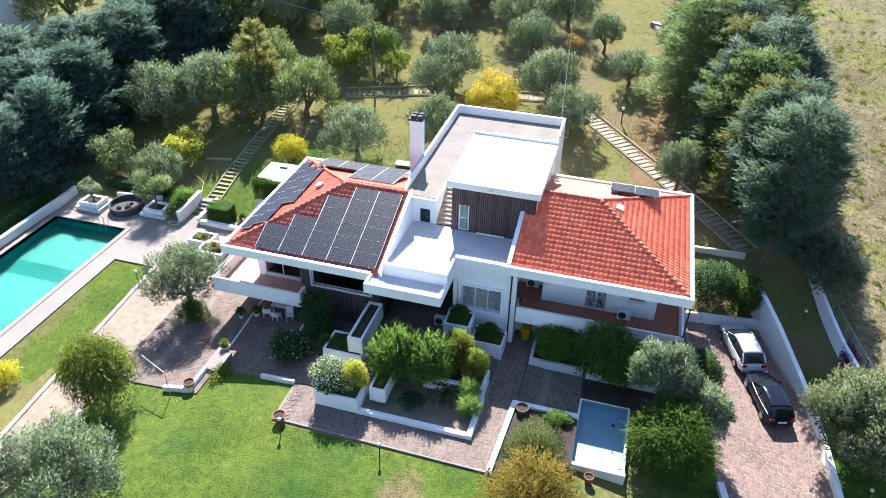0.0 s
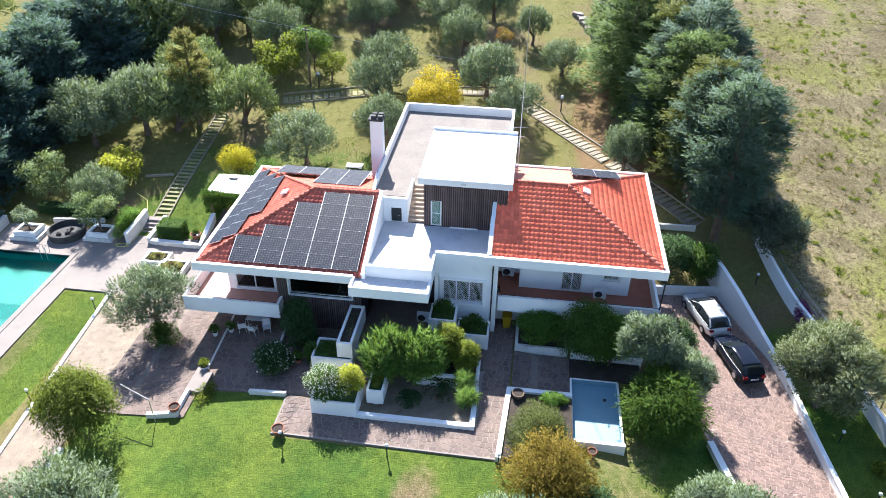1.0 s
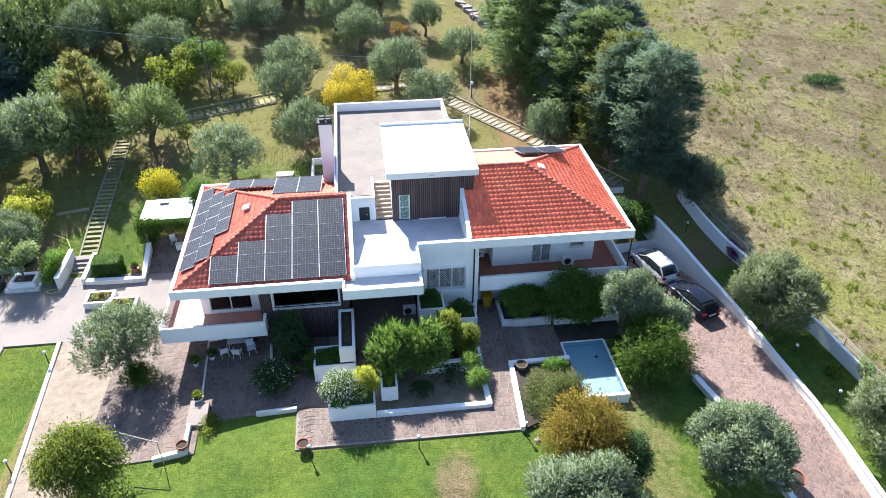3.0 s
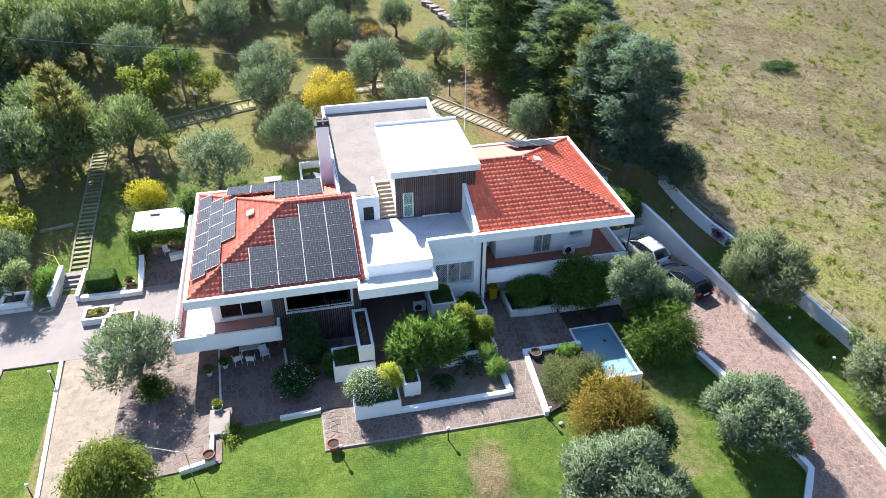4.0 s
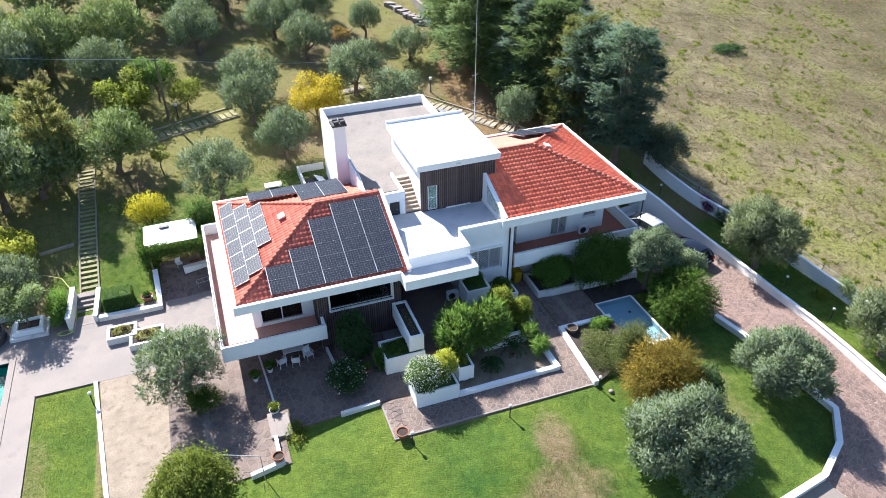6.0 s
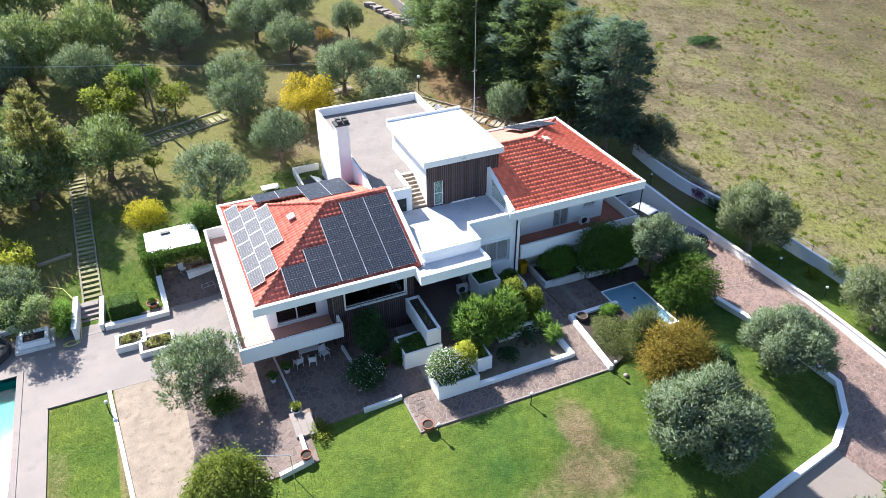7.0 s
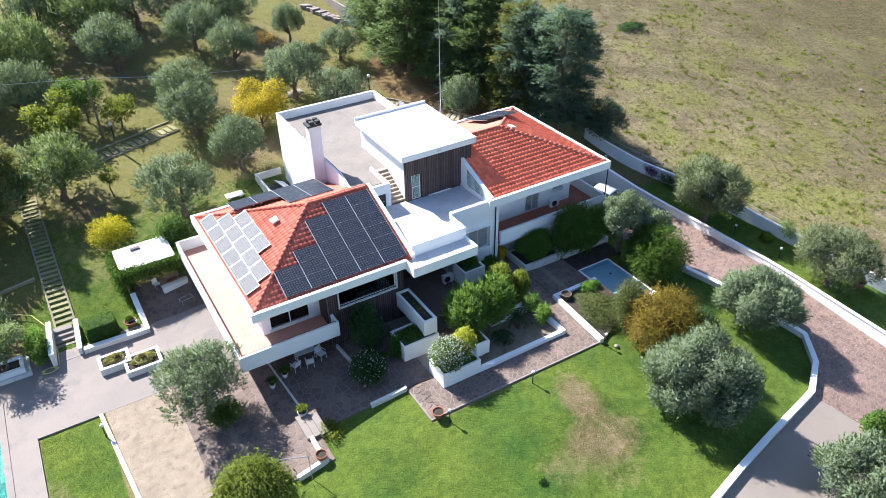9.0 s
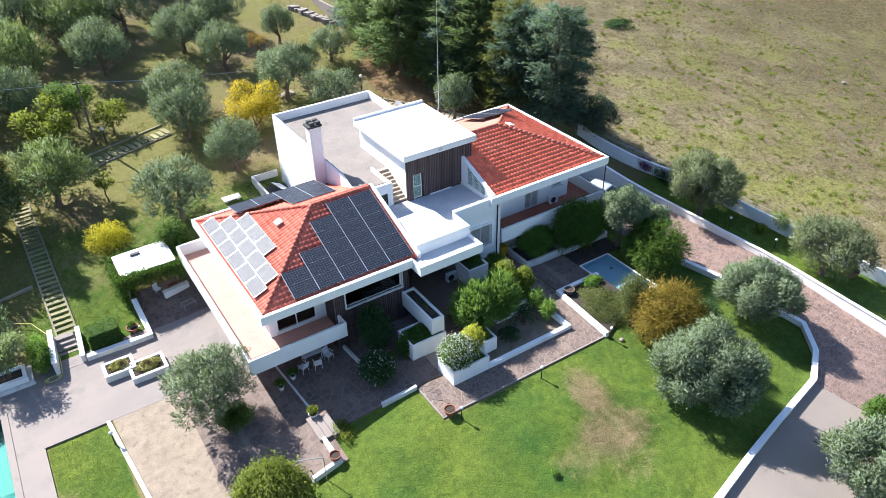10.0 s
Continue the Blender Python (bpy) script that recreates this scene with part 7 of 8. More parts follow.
# ---- cars ----
def car(name, place, turn, paint, label, long=4.3, wide=1.8, tall=1.5, suv=False):
    """A parked hatchback, its nose towards +y: lofted body, rounded cabin of dark glass, painted roof, wheels, lamps, plate."""
    c = thing(name, place, label, "car", "cars on the driveway", turn)
    L, W = long / 2, wide / 2
    belt = 0.63 * tall
    at = lambda v, pairs: float(np.interp(v, [a for a, _ in pairs], [b for _, b in pairs]))
    girth = ((-1, 0.78), (-0.96, 0.88), (-0.88, 0.95), (-0.7, 0.99), (-0.3, 1.0), (0.3, 1.0), (0.6, 0.985), (0.8, 0.94), (0.92, 0.85), (1, 0.68))
    crown = ((-1, 0.70), (-0.96, 0.86), (-0.88, 0.95), (-0.6, 1.0), (0.3, 1.0), (0.5, 0.97), (0.75, 0.89), (0.92, 0.78), (1, 0.60))
    belly = ((-1, 0.42), (-0.9, 0.27), (-0.5, 0.21), (0.5, 0.21), (0.9, 0.27), (1, 0.40))
    bm = bmesh.new()
    rings = []
    for i in range(41):
        v = -1 + i / 20
        w, hi, lo = W * at(v, girth), belt * at(v, crown), at(v, belly)
        ring = []
        for k in range(24):
            a = k * math.tau / 24
            cx, cz = math.cos(a), math.sin(a)
            e = 0.42
            ring.append(bm.verts.new((w * math.copysign(abs(cx) ** e, cx), v * L, (hi + lo) / 2 + (hi - lo) / 2 * math.copysign(abs(cz) ** e, cz))))
        rings.append(ring)
    for a, b in zip(rings, rings[1:]):
        for k in range(24):
            bm.faces.new((a[k], a[(k + 1) % 24], b[(k + 1) % 24], b[k])).smooth = True
    bm.faces.new(rings[0][::-1])
    bm.faces.new(rings[-1])
    body = part("body", bm, paint, c, "painted car body")
    # cabin: rounded glass shell under a painted roof
    ridge_line = ((-0.95, belt * 0.96), (-0.80, tall - 0.17), (-0.70, tall - 0.07), (-0.45, tall), (-0.15, tall + 0.02), (0.06, tall - 0.03), (0.18, tall - 0.13), (0.58, belt * 0.97))
    waist = ((-0.95, 0.80), (-0.8, 0.88), (-0.5, 0.93), (0.1, 0.93), (0.35, 0.90), (0.58, 0.80))

    def cabin(v, out=0.0):
        z, wb = at(v, ridge_line), W * at(v, waist)
        wt = wb - 0.36 * max(0.0, z - belt)
        half = [(wb, belt * 0.88), (wb, belt * 0.97), (wt + 0.02, z - 0.10 * min(1.0, (z - belt * 0.9) / 0.3)), (wt - 0.07, z - 0.025), (wt * 0.5, z), (0.0, z + 0.012)]
        pts = half + [(-x, zz) for x, zz in half[-2::-1]]
        return [(x * (1 + out), v * L, zz + (out if k not in (0, 10) else 0)) for k, (x, zz) in enumerate(pts)]

    def shell(v0, v1, n, first, last, out):
        m = bmesh.new()
        rows = [[m.verts.new(q) for q in cabin(v0 + (v1 - v0) * i / n, out)[first:last]] for i in range(n + 1)]
        for a, b in zip(rows, rows[1:]):
            for k in range(len(a) - 1):
                m.faces.new((a[k], a[k + 1], b[k + 1], b[k])).smooth = True
        return m

    part("glasshouse", shell(-0.95, 0.58, 30, 0, 11, 0.0), CAR_GLASS, body, "dark car glass all round")
    roof = part("roof", shell(-0.74, 0.09, 14, 2, 9, 0.012), paint, body, "painted car roof")
    roof.modifiers.new("thick", "SOLIDIFY").thickness = 0.02
    for s in (0, 1):
        edge = lambda v, k: cabin(v, 0.012)[k if s == 0 else 10 - k]
        part("pillar", tube([edge(0.09, 2), edge(0.3, 2), edge(0.56, 1)], 0.032, 6), paint, body, "windscreen pillar")
        part("pillar", tube([edge(-0.72, 2), edge(-0.82, 2), edge(-0.93, 1)], 0.055, 6), paint, body, "rear pillar")
        part("pillar", tube([edge(-0.12, 2), edge(-0.12, 1)], 0.025, 6), CAR_GLASS, body, "middle pillar")
        part("trim", tube([edge(v, 1) for v in (-0.8, -0.4, 0.0, 0.4)], 0.014, 5), METAL_PALE, body, "bright window trim")
    for s in (-1, 1):
        part("mirror", box(s * (W + 0.03) - 0.09, s * (W + 0.03) + 0.09, 0.36 * L, 0.36 * L + 0.12, belt * 0.95, belt * 0.95 + 0.13, bevel=0.03), paint, c, "wing mirror")
        part("tail_lamp", box(s * W * 0.70 - 0.15, s * W * 0.70 + 0.15, -L - 0.02, -L + 0.18, belt * 0.70, belt * 0.70 + (0.14 if suv else 0.2), bevel=0.02), RED_LAMP, c, "red tail lamp")
        part("headlamp", box(s * W * 0.60 - 0.16, s * W * 0.60 + 0.16, L - 0.2, L - 0.02, belt * 0.56, belt * 0.68, bevel=0.02), METAL_PALE, c, "clear headlamp")
        for y in (-0.62 * L, 0.62 * L):
            wheel = part("wheel", lathe([(0.2, -0.1), (0.31, -0.1), (0.335, -0.06), (0.335, 0.06), (0.31, 0.1), (0.2, 0.1)], 22), RUBBER, c, "black tyre")
            wheel.matrix_basis = pose(s * (W - 0.07), y, 0.335, 0, 90, 0)
            part("rim", lathe([(0.2, -0.105), (0.19, 0.0), (0.05, 0.02), (0.05, -0.02), (0.19, -0.0), (0.2, 0.105)], 14), METAL_PALE, wheel, "alloy rim")
    part("bumper", box(-W * 0.8, W * 0.8, -L - 0.05, -L + 0.1, 0.36, 0.54, bevel=0.04), paint if not suv else METAL_PALE, c, "rear bumper")
    plate = part("number_plate", box(-0.26, 0.26, -L - 0.07, -L - 0.045, 0.60, 0.71), WHITE_PLASTIC, c, "white number plate")
    part("plate_bar", box(-0.2, 0.2, -L - 0.075, -L - 0.0705, 0.635, 0.675), METAL_DARK, plate, "dark plain bar")
    return c


car("silver_car", (20.34, 5.45, height(20.3, 5.4) + 0.07), 17, SILVER, "silver sport utility car with dark glass, parked by the wall", 4.45, 1.85, 1.6, True)
car("dark_car", (21.8, 1.2, height(21.8, 1.2) + 0.07), 16, NAVY, "dark blue estate car parked behind a silver one", 4.4, 1.8, 1.48)


# ---- odds and ends ----
def make_bench():
    b = thing("stone_bench", (-8.8, 19.4, height(-8.8, 19.4)), "pale stone bench on the back lawn", "bench")
    part("seat", box(-0.75, 0.75, -0.4, 0.4, 0.14, 0.24, bevel=0.02), WHITE_OLD, b)
    for s in (-0.5, 0.5):
        part("leg", box(s - 0.12, s + 0.12, -0.22, 0.22, -0.1, 0.14), WHITE_OLD, b)


make_bench()


def make_back_pen():
    b = thing("walled_yard", (-5.5, 18.7, height(-5.5, 18.7)), "small yard behind low white walls beside the tower", "yard")
    h = 0.9
    for a in ((-0.9, 1.5, 1.9, 2.1, -0.5, h), (-0.9, -0.7, -1.9, 1.9, -0.5, h), (-0.7, 1.5, -2.1, -1.9, -0.5, h)):
        part("wall", box(*a, bevel=0.015), WHITE_OLD, b)
    part("floor", box(-0.7, 1.5, -1.9, 1.9, -0.3, 0.12), STONE_DARK, b, "grey yard floor")
    part("cover", box(-0.45, 0.45, -0.75, 0.75, 0.0, 0.06, bevel=0.01), WHITE_PLASTIC, b, "leaning white cover sheet").matrix_basis = pose(0.75, -0.5, 0.55, 0, 28, 10)


make_back_pen()


def make_rail():
    r = thing("garden_gate", (-14.2, -9.9, height(-14.2, -9.9)), "thin metal gate frame at the lawn's edge", "gate")
    part("post", tube([(0, 0, -0.2), (0, 0, 1.9)], 0.025, 6), METAL_PALE, r)
    part("bar", tube([(0, 0, 1.9), (-2.2, 0.9, 1.95)], 0.03, 6), METAL_PALE, r)
    part("frame", tube([(-0.1, -0.3, 0.0), (-0.2, -1.6, 0.02), (-2.2, -1.5, 0.02), (-2.1, -0.1, 0.0)], 0.015, 5), METAL_DARK, r)


make_rail()


def make_hose():
    pts = [(-25.6 + 0.35 * math.cos(k * 0.7) * (1 + 0.02 * k), 7.7 + 0.3 * math.sin(k * 0.7), -1.38 + 0.012 * (k % 9)) for k in range(36)]
    pts += [(-25.0, 8.2, -1.38), (-24.9, 9.5, -1.2), (-25.1, 11.5, -0.55), (-25.9, 13.2, -0.3), (-27.2, 14.0, -0.2)]
    tagged(part("garden_hose", tube(pts, 0.028, 6), HOSE), "coiled yellow-green garden hose on the court", "hose")


make_hose()


def make_white_stone(x, y, size, label):
    bm = bmesh.new()
    bmesh.ops.create_icosphere(bm, subdivisions=3, radius=size)
    for v in bm.verts:
        v.co *= 1 + 0.3 * noise.noise(v.co * (1.1 / size))
        v.co.z *= 0.7
    ob = part("white_stone", bm, CONCRETE)
    ob.location = (x, y, height(x, y) + 0.3 * size)
    tagged(ob, label, "rock")


make_white_stone(6.9, -11.5, 0.17, "small white stone under the juniper")
make_white_stone(70.3, 10.8, 0.3, "pale boulder lying in the dry meadow")


def make_far_wall():
    w = thing("stone_terrace", (12.6, 47.5, height(12.6, 47.5)), "white stone terrace wall far up the orchard", "wall")
    d = Vector((2.6, -6.6, 0))
    rng = random.Random(3)
    for i in range(14):
        p = d * (i / 14 - 0.5)
        z = height(12.6 + p.x, 47.5 + p.y) - height(12.6, 47.5)
        s = part("block", box(-0.55, 0.55, -0.24, 0.24, -0.2, 0.35 + rng.uniform(0, 0.2), bevel=0.05), CONCRETE, w)
        s.matrix_basis = pose(p.x + rng.uniform(-0.2, 0.2), p.y, z, 0, 0, rng.uniform(-30, 30))
    part("back_wall", box(1.8, 2.1, -4.5, 4.5, -0.5, 1.3), CONCRETE, w)


make_far_wall()


def make_neighbour():
    h = thing("neighbour_house", (-67.5, 35.0, height(-67, 35)), "white neighbouring house with a red tiled porch roof", "house")
    part("wall", box(-5, 2.5, -4, 5, -0.5, 6.5), WHITE, h)
    part("roof", slab([(-5.4, -4.4, 6.4), (3.0, -4.4, 6.4), (3.0, 5.4, 7.6), (-5.4, 5.4, 7.6)], 0.2), TILE_MANY, h, "red tiled roof")
    part("porch_roof", slab([(1.0, -7.0, 2.5), (5.0, -7.0, 2.5), (5.0, -4.0, 3.3), (1.0, -4.0, 3.3)], 0.15), TILE_MANY, h, "red tiled porch roof")
    for s in (1.3, 4.7):
        part("post", box(s - 0.12, s + 0.12, -6.9, -6.6, -0.5, 2.5), WHITE, h)
    w = part("window", box(-0.6, 0.6, -4.06, -4.002, 1.5, 3.2), GLASS, h, "dark window")
    part("sill", box(-0.7, 0.7, -4.15, -4.07, 1.4, 1.48), WHITE, w)


make_neighbour()


# ---- grass, weeds and litter ----
def blades(name, spots, tall, wide, material, seed, per=1, label="short lawn grass", lean=0.5, category="grass"):
    """Single blades, or tufts of a few, as one heap of stuff."""
    rng = np.random.default_rng(seed)
    p = np.repeat(np.array(spots, float), per, 0)
    n = len(p)
    if per > 1:
        p[:, :2] += rng.normal(size=(n, 2)) * wide * 1.6
    a = rng.uniform(0, math.tau, n)
    side = np.stack([np.cos(a), np.sin(a), np.zeros(n)], 1) * (wide * rng.uniform(0.6, 1.3, n) / 2)[:, None]
    tip = np.stack([rng.normal(size=n) * lean, rng.normal(size=n) * lean, np.ones(n)], 1) * (tall * rng.uniform(0.5, 1.4, n))[:, None]
    base = p - np.array([0, 0, 0.02])
    verts = np.stack([base - side, base + side, p + tip], 1).reshape(-1, 3).astype(np.float32)
    me = bpy.data.meshes.new(name)
    me.vertices.add(3 * n)
    me.vertices.foreach_set("co", verts.ravel())
    me.loops.add(3 * n)
    me.loops.foreach_set("vertex_index", np.arange(3 * n, dtype=np.int32))
    me.polygons.add(n)
    me.polygons.foreach_set("loop_start", np.arange(0, 3 * n, 3, dtype=np.int32))
    me.update(calc_edges=True)
    me.materials.append(material)
    return tagged(new(name, me), label, category, kind="stuff")


def scatter(count, x0, x1, y0, y1, seed, want):
    rng = random.Random(seed)
    out = []
    while len(out) < count:
        x, y = rng.uniform(x0, x1), rng.uniform(y0, y1)
        if want(x, y, rng):
            out.append((x, y, height(x, y) - 0.01))
    return out


def patchy(x, y, size, seed):
    return noise.noise((x / size, y / size, seed * 7.3))


lawn_at = lambda x, y: cover(x, y)[0]
front = lambda x, y, r: lawn_at(x, y) > 0.6
green = scatter(70000, -18.5, 20, -25, -7, 1, lambda x, y, r: front(x, y, r) and r.random() > cover(x, y)[2] * 1.3)
blades("lawn_grass", green, 0.05, 0.032, GREEN_GRASS, 1)
blades("lawn_grass", scatter(12000, -27, -23.3, -12, 1.8, 2, front), 0.05, 0.032, GREEN_GRASS, 2)
blades("lawn_grass", scatter(14000, 21, 31, -16, 10, 3, lambda x, y, r: lawn_at(x, y) > r.uniform(0.3, 0.9)), 0.06, 0.035, GREEN_GRASS, 3)
blades("lawn_grass", scatter(20000, -27, -4, 8.5, 24, 4, lambda x, y, r: lawn_at(x, y) > 0.3), 0.09, 0.045, GREEN_GRASS, 4)
blades("dry_lawn_grass", scatter(9000, -3, 6, -19, -12, 5, lambda x, y, r: r.random() < cover(x, y)[2] * 1.6), 0.06, 0.035, DRY_GRASS, 5, label="dry worn patch of lawn grass")
field = lambda x, y, r: x > outer_line(y) + 0.6 and patchy(x, y, 3.0, 1) + 0.5 * patchy(x, y, 0.9, 2) > r.uniform(-0.5, 0.5)
blades("meadow_grass", scatter(9000, 26, 70, -18, 50, 6, field), 0.14, 0.08, DRY_GRASS, 6, 4, "dry straw-coloured meadow tufts", 0.8)
blades("meadow_weeds", scatter(420, 26, 90, -18, 70, 7, lambda x, y, r: x > outer_line(y) + 0.6 and patchy(x, y, 9.0, 3) > r.uniform(-0.3, 0.5)), 0.2, 0.09, WEED, 7, 34, "low green weed tufts in the meadow", 0.7, "weeds")
blades("meadow_weeds", scatter(260, 27, 75, -16, 60, 19, lambda x, y, r: x > outer_line(y) + 0.8 and patchy(x, y, 11.0, 4) > r.uniform(-0.4, 0.4)), 0.24, 0.11, WEED, 19, 30, "yellow-green rounded weed tufts in the meadow", 0.55, "weeds")
blades("meadow_weeds", scatter(900, 26, 75, -18, 60, 17, lambda x, y, r: x > outer_line(y) + 0.6), 0.17, 0.07, BROWN_LEAF, 17, 16, "low brown weed tufts in the meadow", 0.7, "weeds")
blades("orchard_weeds", scatter(7000, -45, 14, 20, 60, 8, lambda x, y, r: patchy(x, y, 5.0, 5) > r.uniform(-0.2, 0.5)), 0.1, 0.06, GREEN_GRASS, 8, 3, "weeds on the orchard ground", 0.7, "weeds")
blades("orchard_straw", scatter(9000, -45, 22, 14, 60, 9, lambda x, y, r: patchy(x, y, 4.0, 6) > r.uniform(-0.3, 0.5)), 0.09, 0.06, DRY_GRASS, 9, 3, "dry straw on the orchard ground", 0.8, "weeds")
near_olive = lambda x, y, r: -23.2 < x < -19.2 and patchy(x, y, 1.4, 8) > r.uniform(-0.3, 0.6) and math.hypot(x + 19, y + 3.0) < r.uniform(1, 9)
blades("fallen_leaves", scatter(2600, -23, -19.2, -11, 1.6, 21, near_olive), 0.05, 0.07, BARK, 21, 2, "dry brown leaves fallen on the gravel drive", 1.6, "leaves")
shrub("weed_clump", on_ground(-3.6, -16.9), (0.3, 0.25, 0.25), 260, 0.14, FRESH_LEAF, "small bright weed clump in the lawn", "weed", 43, stems=False)
shrub("meadow_bush", on_ground(49.2, 32.0), (2.7, 1.7, 0.4), 2200, 0.22, DARK_LEAF, "low dark green bush in the meadow", seed=41)


# ---- roof tiles ----
def inside(poly, u, v):
    hit = False
    for (a, b), (c, d) in zip(poly, poly[1:] + poly[:1]):
        if (b > v) != (d > v) and u < (c - a) * (v - b) / (d - b) + a:
            hit = not hit
    return hit


def lay_tiles(bed, poly, singles):
    o, e = Vector(poly[0]), Vector(poly[1])
    ud = (e - o).normalized()
    n = ud.cross(Vector(poly[2]) - o).normalized()
    vd = n.cross(ud)
    flat = [((Vector(p) - o).dot(ud), (Vector(p) - o).dot(vd)) for p in poly]
    high = max(v for _, v in flat)
    spots = []
    for j in range(int(high / 0.38) + 1):
        v = 0.38 * j
        for i in range(-1, int((e - o).length / 0.3) + 1):
            u = 0.3 * i
            if inside(flat, u + 0.15, min(v + 0.19, high - 0.01)):
                spots.append((u, v))
    base = Matrix((ud, vd, n)).transposed().to_4x4()
    rng = random.Random(7)
    for u, v in spots[:singles]:
        m = base.copy()
        m.translation = o + ud * u + vd * v + n * 0.01
        t = new("tile", TILE_MESH)
        t.parent = bed
        t.matrix_basis = m @ pose(0, 0, rng.uniform(0, 0.006), rng.uniform(-0.5, 0.5), rng.uniform(-0.8, 0.8), rng.uniform(-0.5, 0.5))
    rest = spots[singles:]
    if not rest:
        return
    shape = np.array([v.co[:] for v in TILE_MESH.vertices])
    faces = [tuple(p.vertices) for p in TILE_MESH.polygons]
    verts, polys = [], []
    b3 = np.array(base.to_3x3())
    for k, (u, v) in enumerate(rest):
        at = np.array(o + ud * u + vd * v + n * 0.01)
        tilted = shape + np.outer(shape[:, 1], (0, 0, rng.uniform(-0.012, 0.012)))
        verts.append(tilted @ b3.T + at)
        polys += [tuple(i + k * len(shape) for i in f) for f in faces]
    me = bpy.data.meshes.new("tiles")
    me.from_pydata(np.concatenate(verts).tolist(), [], polys)
    me.polygons.foreach_set("use_smooth", [True] * len(polys))
    me.materials.append(TILE_WORN if bed.parent == left_roof else TILE_MANY)
    t = new("tiles", me)
    t.parent = bed
    tagged(t, kind="stuff")


for bed, poly, singles in LATER:
    lay_tiles(bed, poly, singles)


# ---- flagstones ----
def clip(poly, px, py, nx, ny):
    """The part of a polygon on the near side of the line through p with normal n."""
    out = []
    for (ax, ay), (bx, by) in zip(poly, poly[1:] + poly[:1]):
        a, b = (ax - px) * nx + (ay - py) * ny, (bx - px) * nx + (by - py) * ny
        if a <= 0:
            out.append((ax, ay))
        if a * b < 0:
            k = a / (a - b)
            out.append((ax + (bx - ax) * k, ay + (by - ay) * k))
    return out


def crazy(outline, size, seed, gap=0.02):
    """Random flagstones that fill a convex outline: jittered cells with open joints."""
    rng = random.Random(seed)
    x0, x1 = min(p[0] for p in outline), max(p[0] for p in outline)
    y0, y1 = min(p[1] for p in outline), max(p[1] for p in outline)
    nx, ny = int((x1 - x0) / size) + 3, int((y1 - y0) / size) + 3
    seeds = {(i, j): (x0 + (i - 1 + rng.uniform(0.02, 0.98)) * size, y0 + (j - 1 + rng.uniform(0.02, 0.98)) * size) for i in range(nx) for j in range(ny)}
    area = sum(a[0] * b[1] - b[0] * a[1] for a, b in zip(outline, outline[1:] + outline[:1]))
    ring = outline if area > 0 else outline[::-1]
    stones = []
    for (i, j), (sx, sy) in seeds.items():
        cell = [(sx - 2 * size, sy - 2 * size), (sx + 2 * size, sy - 2 * size), (sx + 2 * size, sy + 2 * size), (sx - 2 * size, sy + 2 * size)]
        for di in range(-2, 3):
            for dj in range(-2, 3):
                q = seeds.get((i + di, j + dj))
                if q and (di or dj) and cell:
                    dx, dy = q[0] - sx, q[1] - sy
                    d = math.hypot(dx, dy)
                    cell = clip(cell, (sx + q[0]) / 2 - dx / d * gap, (sy + q[1]) / 2 - dy / d * gap, dx / d, dy / d)
        for a, b in zip(ring, ring[1:] + ring[:1]):
            d = math.hypot(b[0] - a[0], b[1] - a[1])
            if cell and d > 1e-6:
                cell = clip(cell, a[0], a[1], (b[1] - a[1]) / d, -(b[0] - a[0]) / d)
        if len(cell) > 2:
            s = abs(sum(a[0] * b[1] - b[0] * a[1] for a, b in zip(cell, cell[1:] + cell[:1]))) / 2
            if s > 0.015:
                stones.append(cell)
    return stones


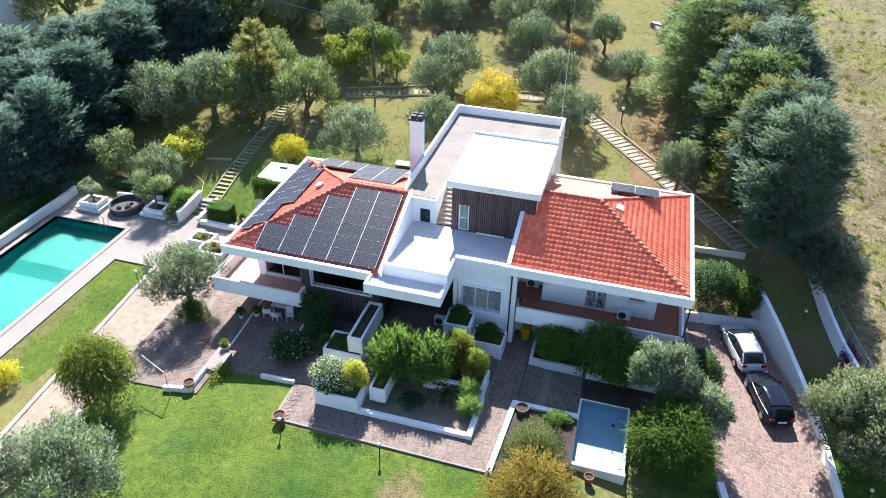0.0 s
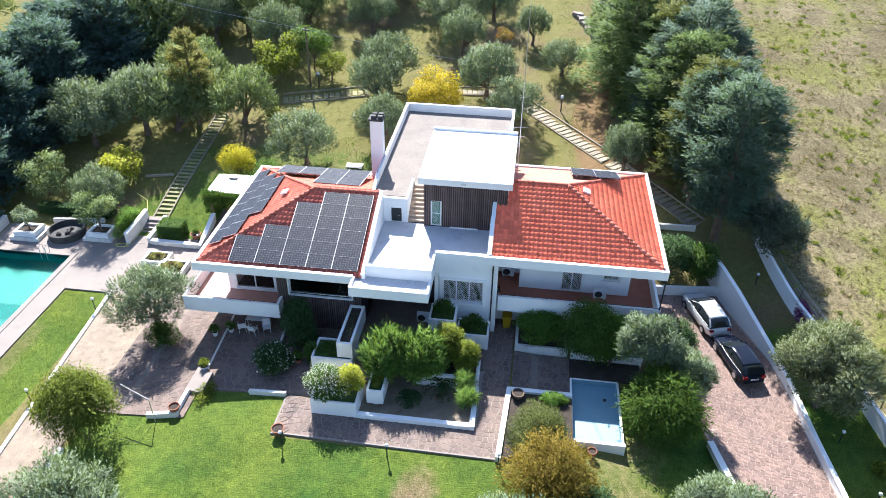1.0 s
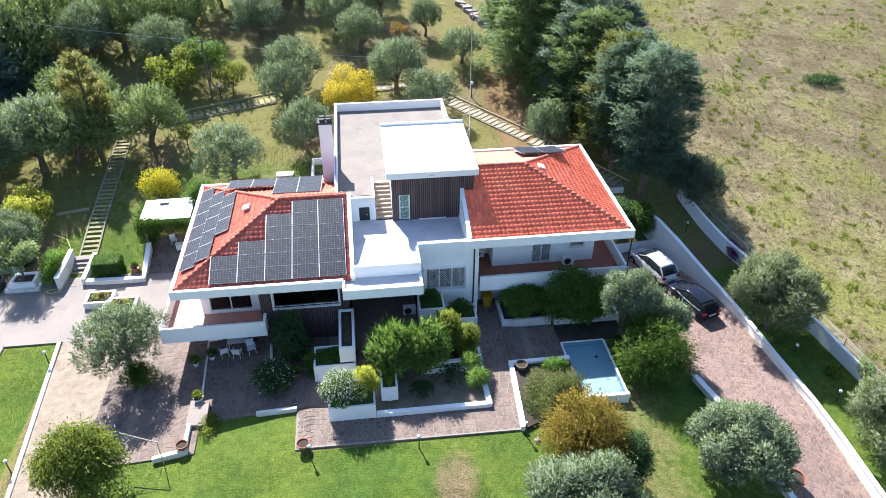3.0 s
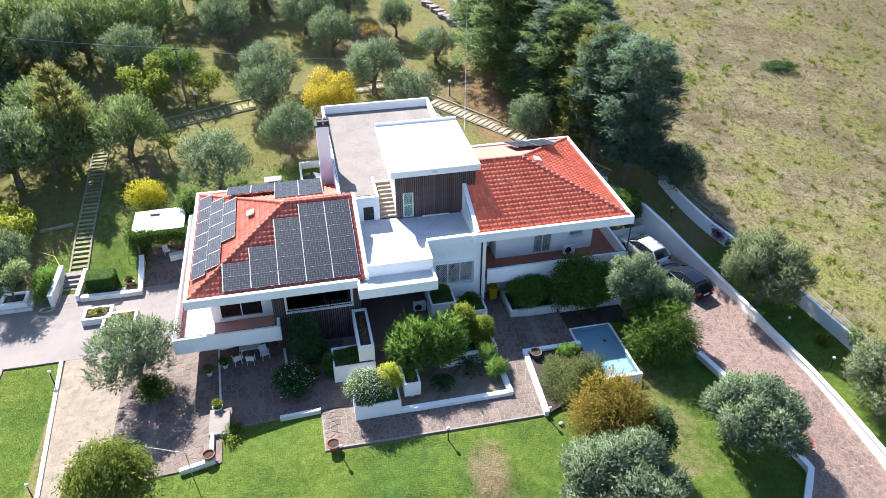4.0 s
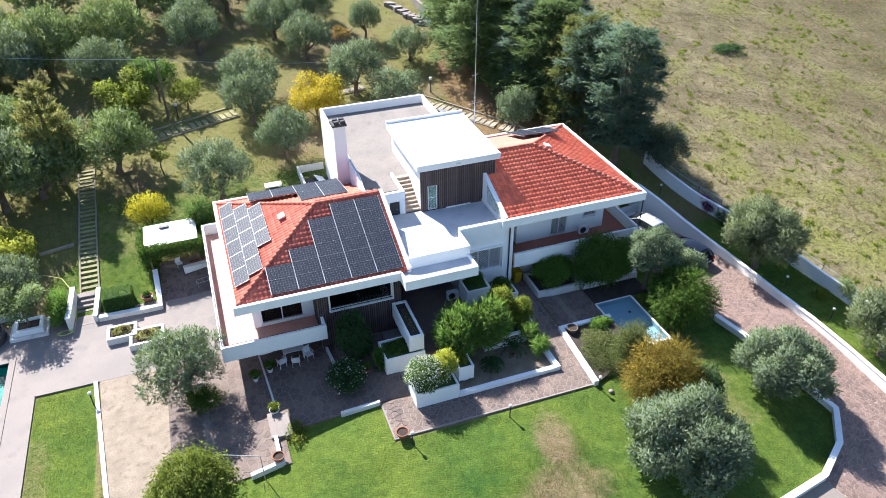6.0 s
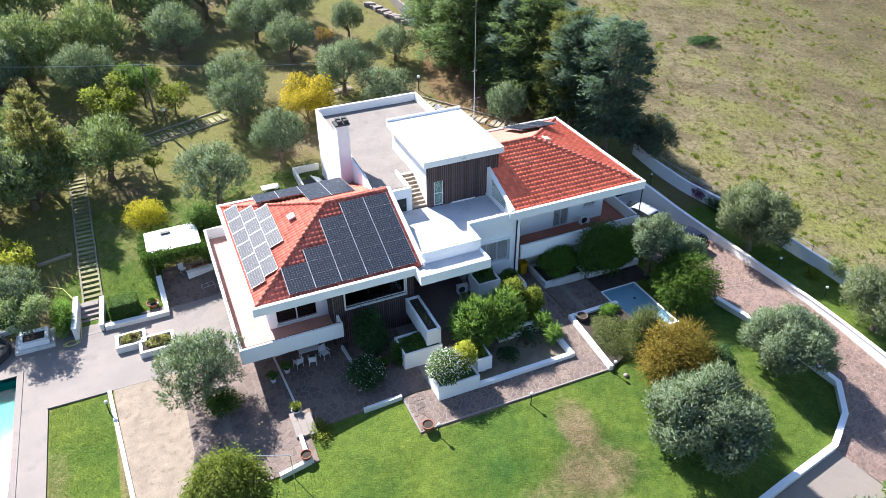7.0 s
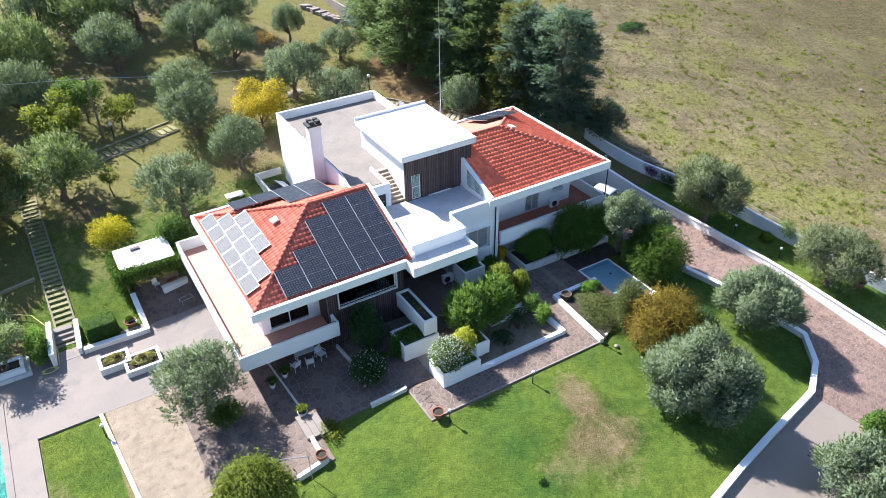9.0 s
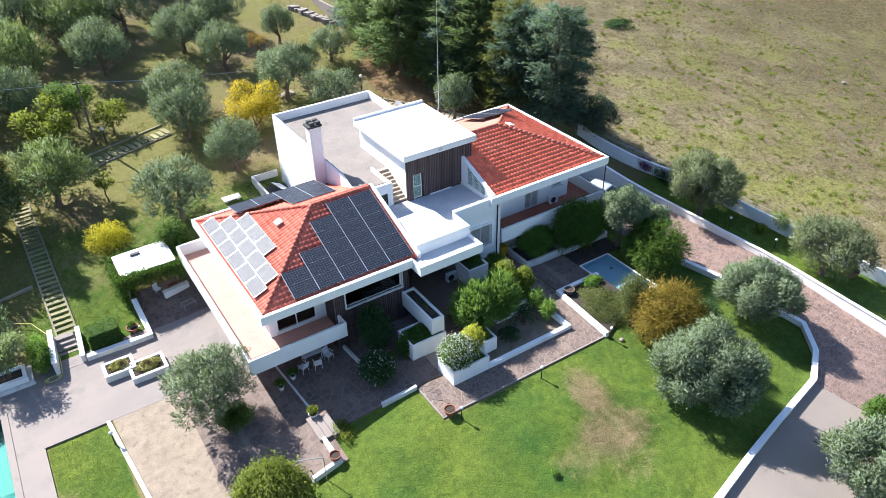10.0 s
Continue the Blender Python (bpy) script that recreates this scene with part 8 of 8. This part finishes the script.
def stone_geometry(cell, lift, rng):
    cx, cy = sum(p[0] for p in cell) / len(cell), sum(p[1] for p in cell) / len(cell)
    h = rng.uniform(0.0, 0.006)
    low = [(x, y, height(x, y) + lift - 0.03) for x, y in cell]
    top = [(x + (cx - x) * 0.03, y + (cy - y) * 0.03, height(x, y) + lift + 0.009 + h) for x, y in cell]
    n = len(cell)
    faces = [tuple(range(n, 2 * n))] + [(i, (i + 1) % n, n + (i + 1) % n, n + i) for i in range(n)]
    return low + top, faces


def pave(bed, outline, size, seed, single, material=FLAG_MANY, lift=0.05, gap=0.02):
    rng = random.Random(seed)
    verts, polys = [], []
    for cell in crazy(outline, size, seed, gap):
        v, f = stone_geometry(cell, lift, rng)
        if single:
            me = bpy.data.meshes.new("flagstone")
            me.from_pydata(v, [], f)
            me.materials.append(FLAG)
            s = new("flagstone", me)
            s.parent = bed
        else:
            polys += [tuple(i + len(verts) for i in q) for q in f]
            verts += v
    if verts:
        me = bpy.data.meshes.new("flagstones")
        me.from_pydata(verts, [], polys)
        me.materials.append(material)
        s = new("flagstones", me)
        s.parent = bed
        tagged(s, kind="stuff")


BEDS = {o.name: o for o in scene.objects if "_bed" in o.name}
pave(BEDS["path_bed"], [(-6.7, -10.45), (6.2, -10.6), (6.2, -8.8), (-6.7, -7.5)], 0.34, 1, True)
pave(BEDS["path_bed.001"], [(4.9, -8.8), (6.5, -8.8), (6.72, 1.4), (4.9, 1.4)], 0.40, 2, True)
pave(BEDS["path_bed.002"], [(6.73, -5.35), (10.3, -5.35), (10.3, -1.7), (6.73, -1.7)], 0.42, 3, True)
pave(BEDS["patio_bed"], [(-12.6, -7.15), (-4.9, -7.55), (-4.9, 0.4), (-12.6, 0.4)], 0.48, 4, True)
pave(BEDS["patio_bed.001"], [(-19.1, -9.3), (-12.6, -9.5), (-12.6, 1.9), (-19.1, 1.9)], 0.42, 5, False)
pave(BEDS["patio_bed.002"], [(-19.0, 8.9), (-14.2, 8.9), (-14.2, 12.9), (-18.9, 12.9)], 0.42, 15, False, lift=0.06)
for k in range(7):
    a, b = [(8.0, 1.6), (1.6, -5.3), (-5.3, -9.1), (-9.1, -16.2), (-16.2, -18.4), (-18.4, -20.1), (-20.1, -25.9)][k]
    pave(BEDS["driveway_bed"], [(drive_side(a) + 0.05, a), (drive_side(b) + 0.05, b), (drive_line(b) - 0.16, b), (drive_line(a) - 0.16, a)], 0.27, 6 + k, False, FLAG_DRIVE, 0.03, 0.013)
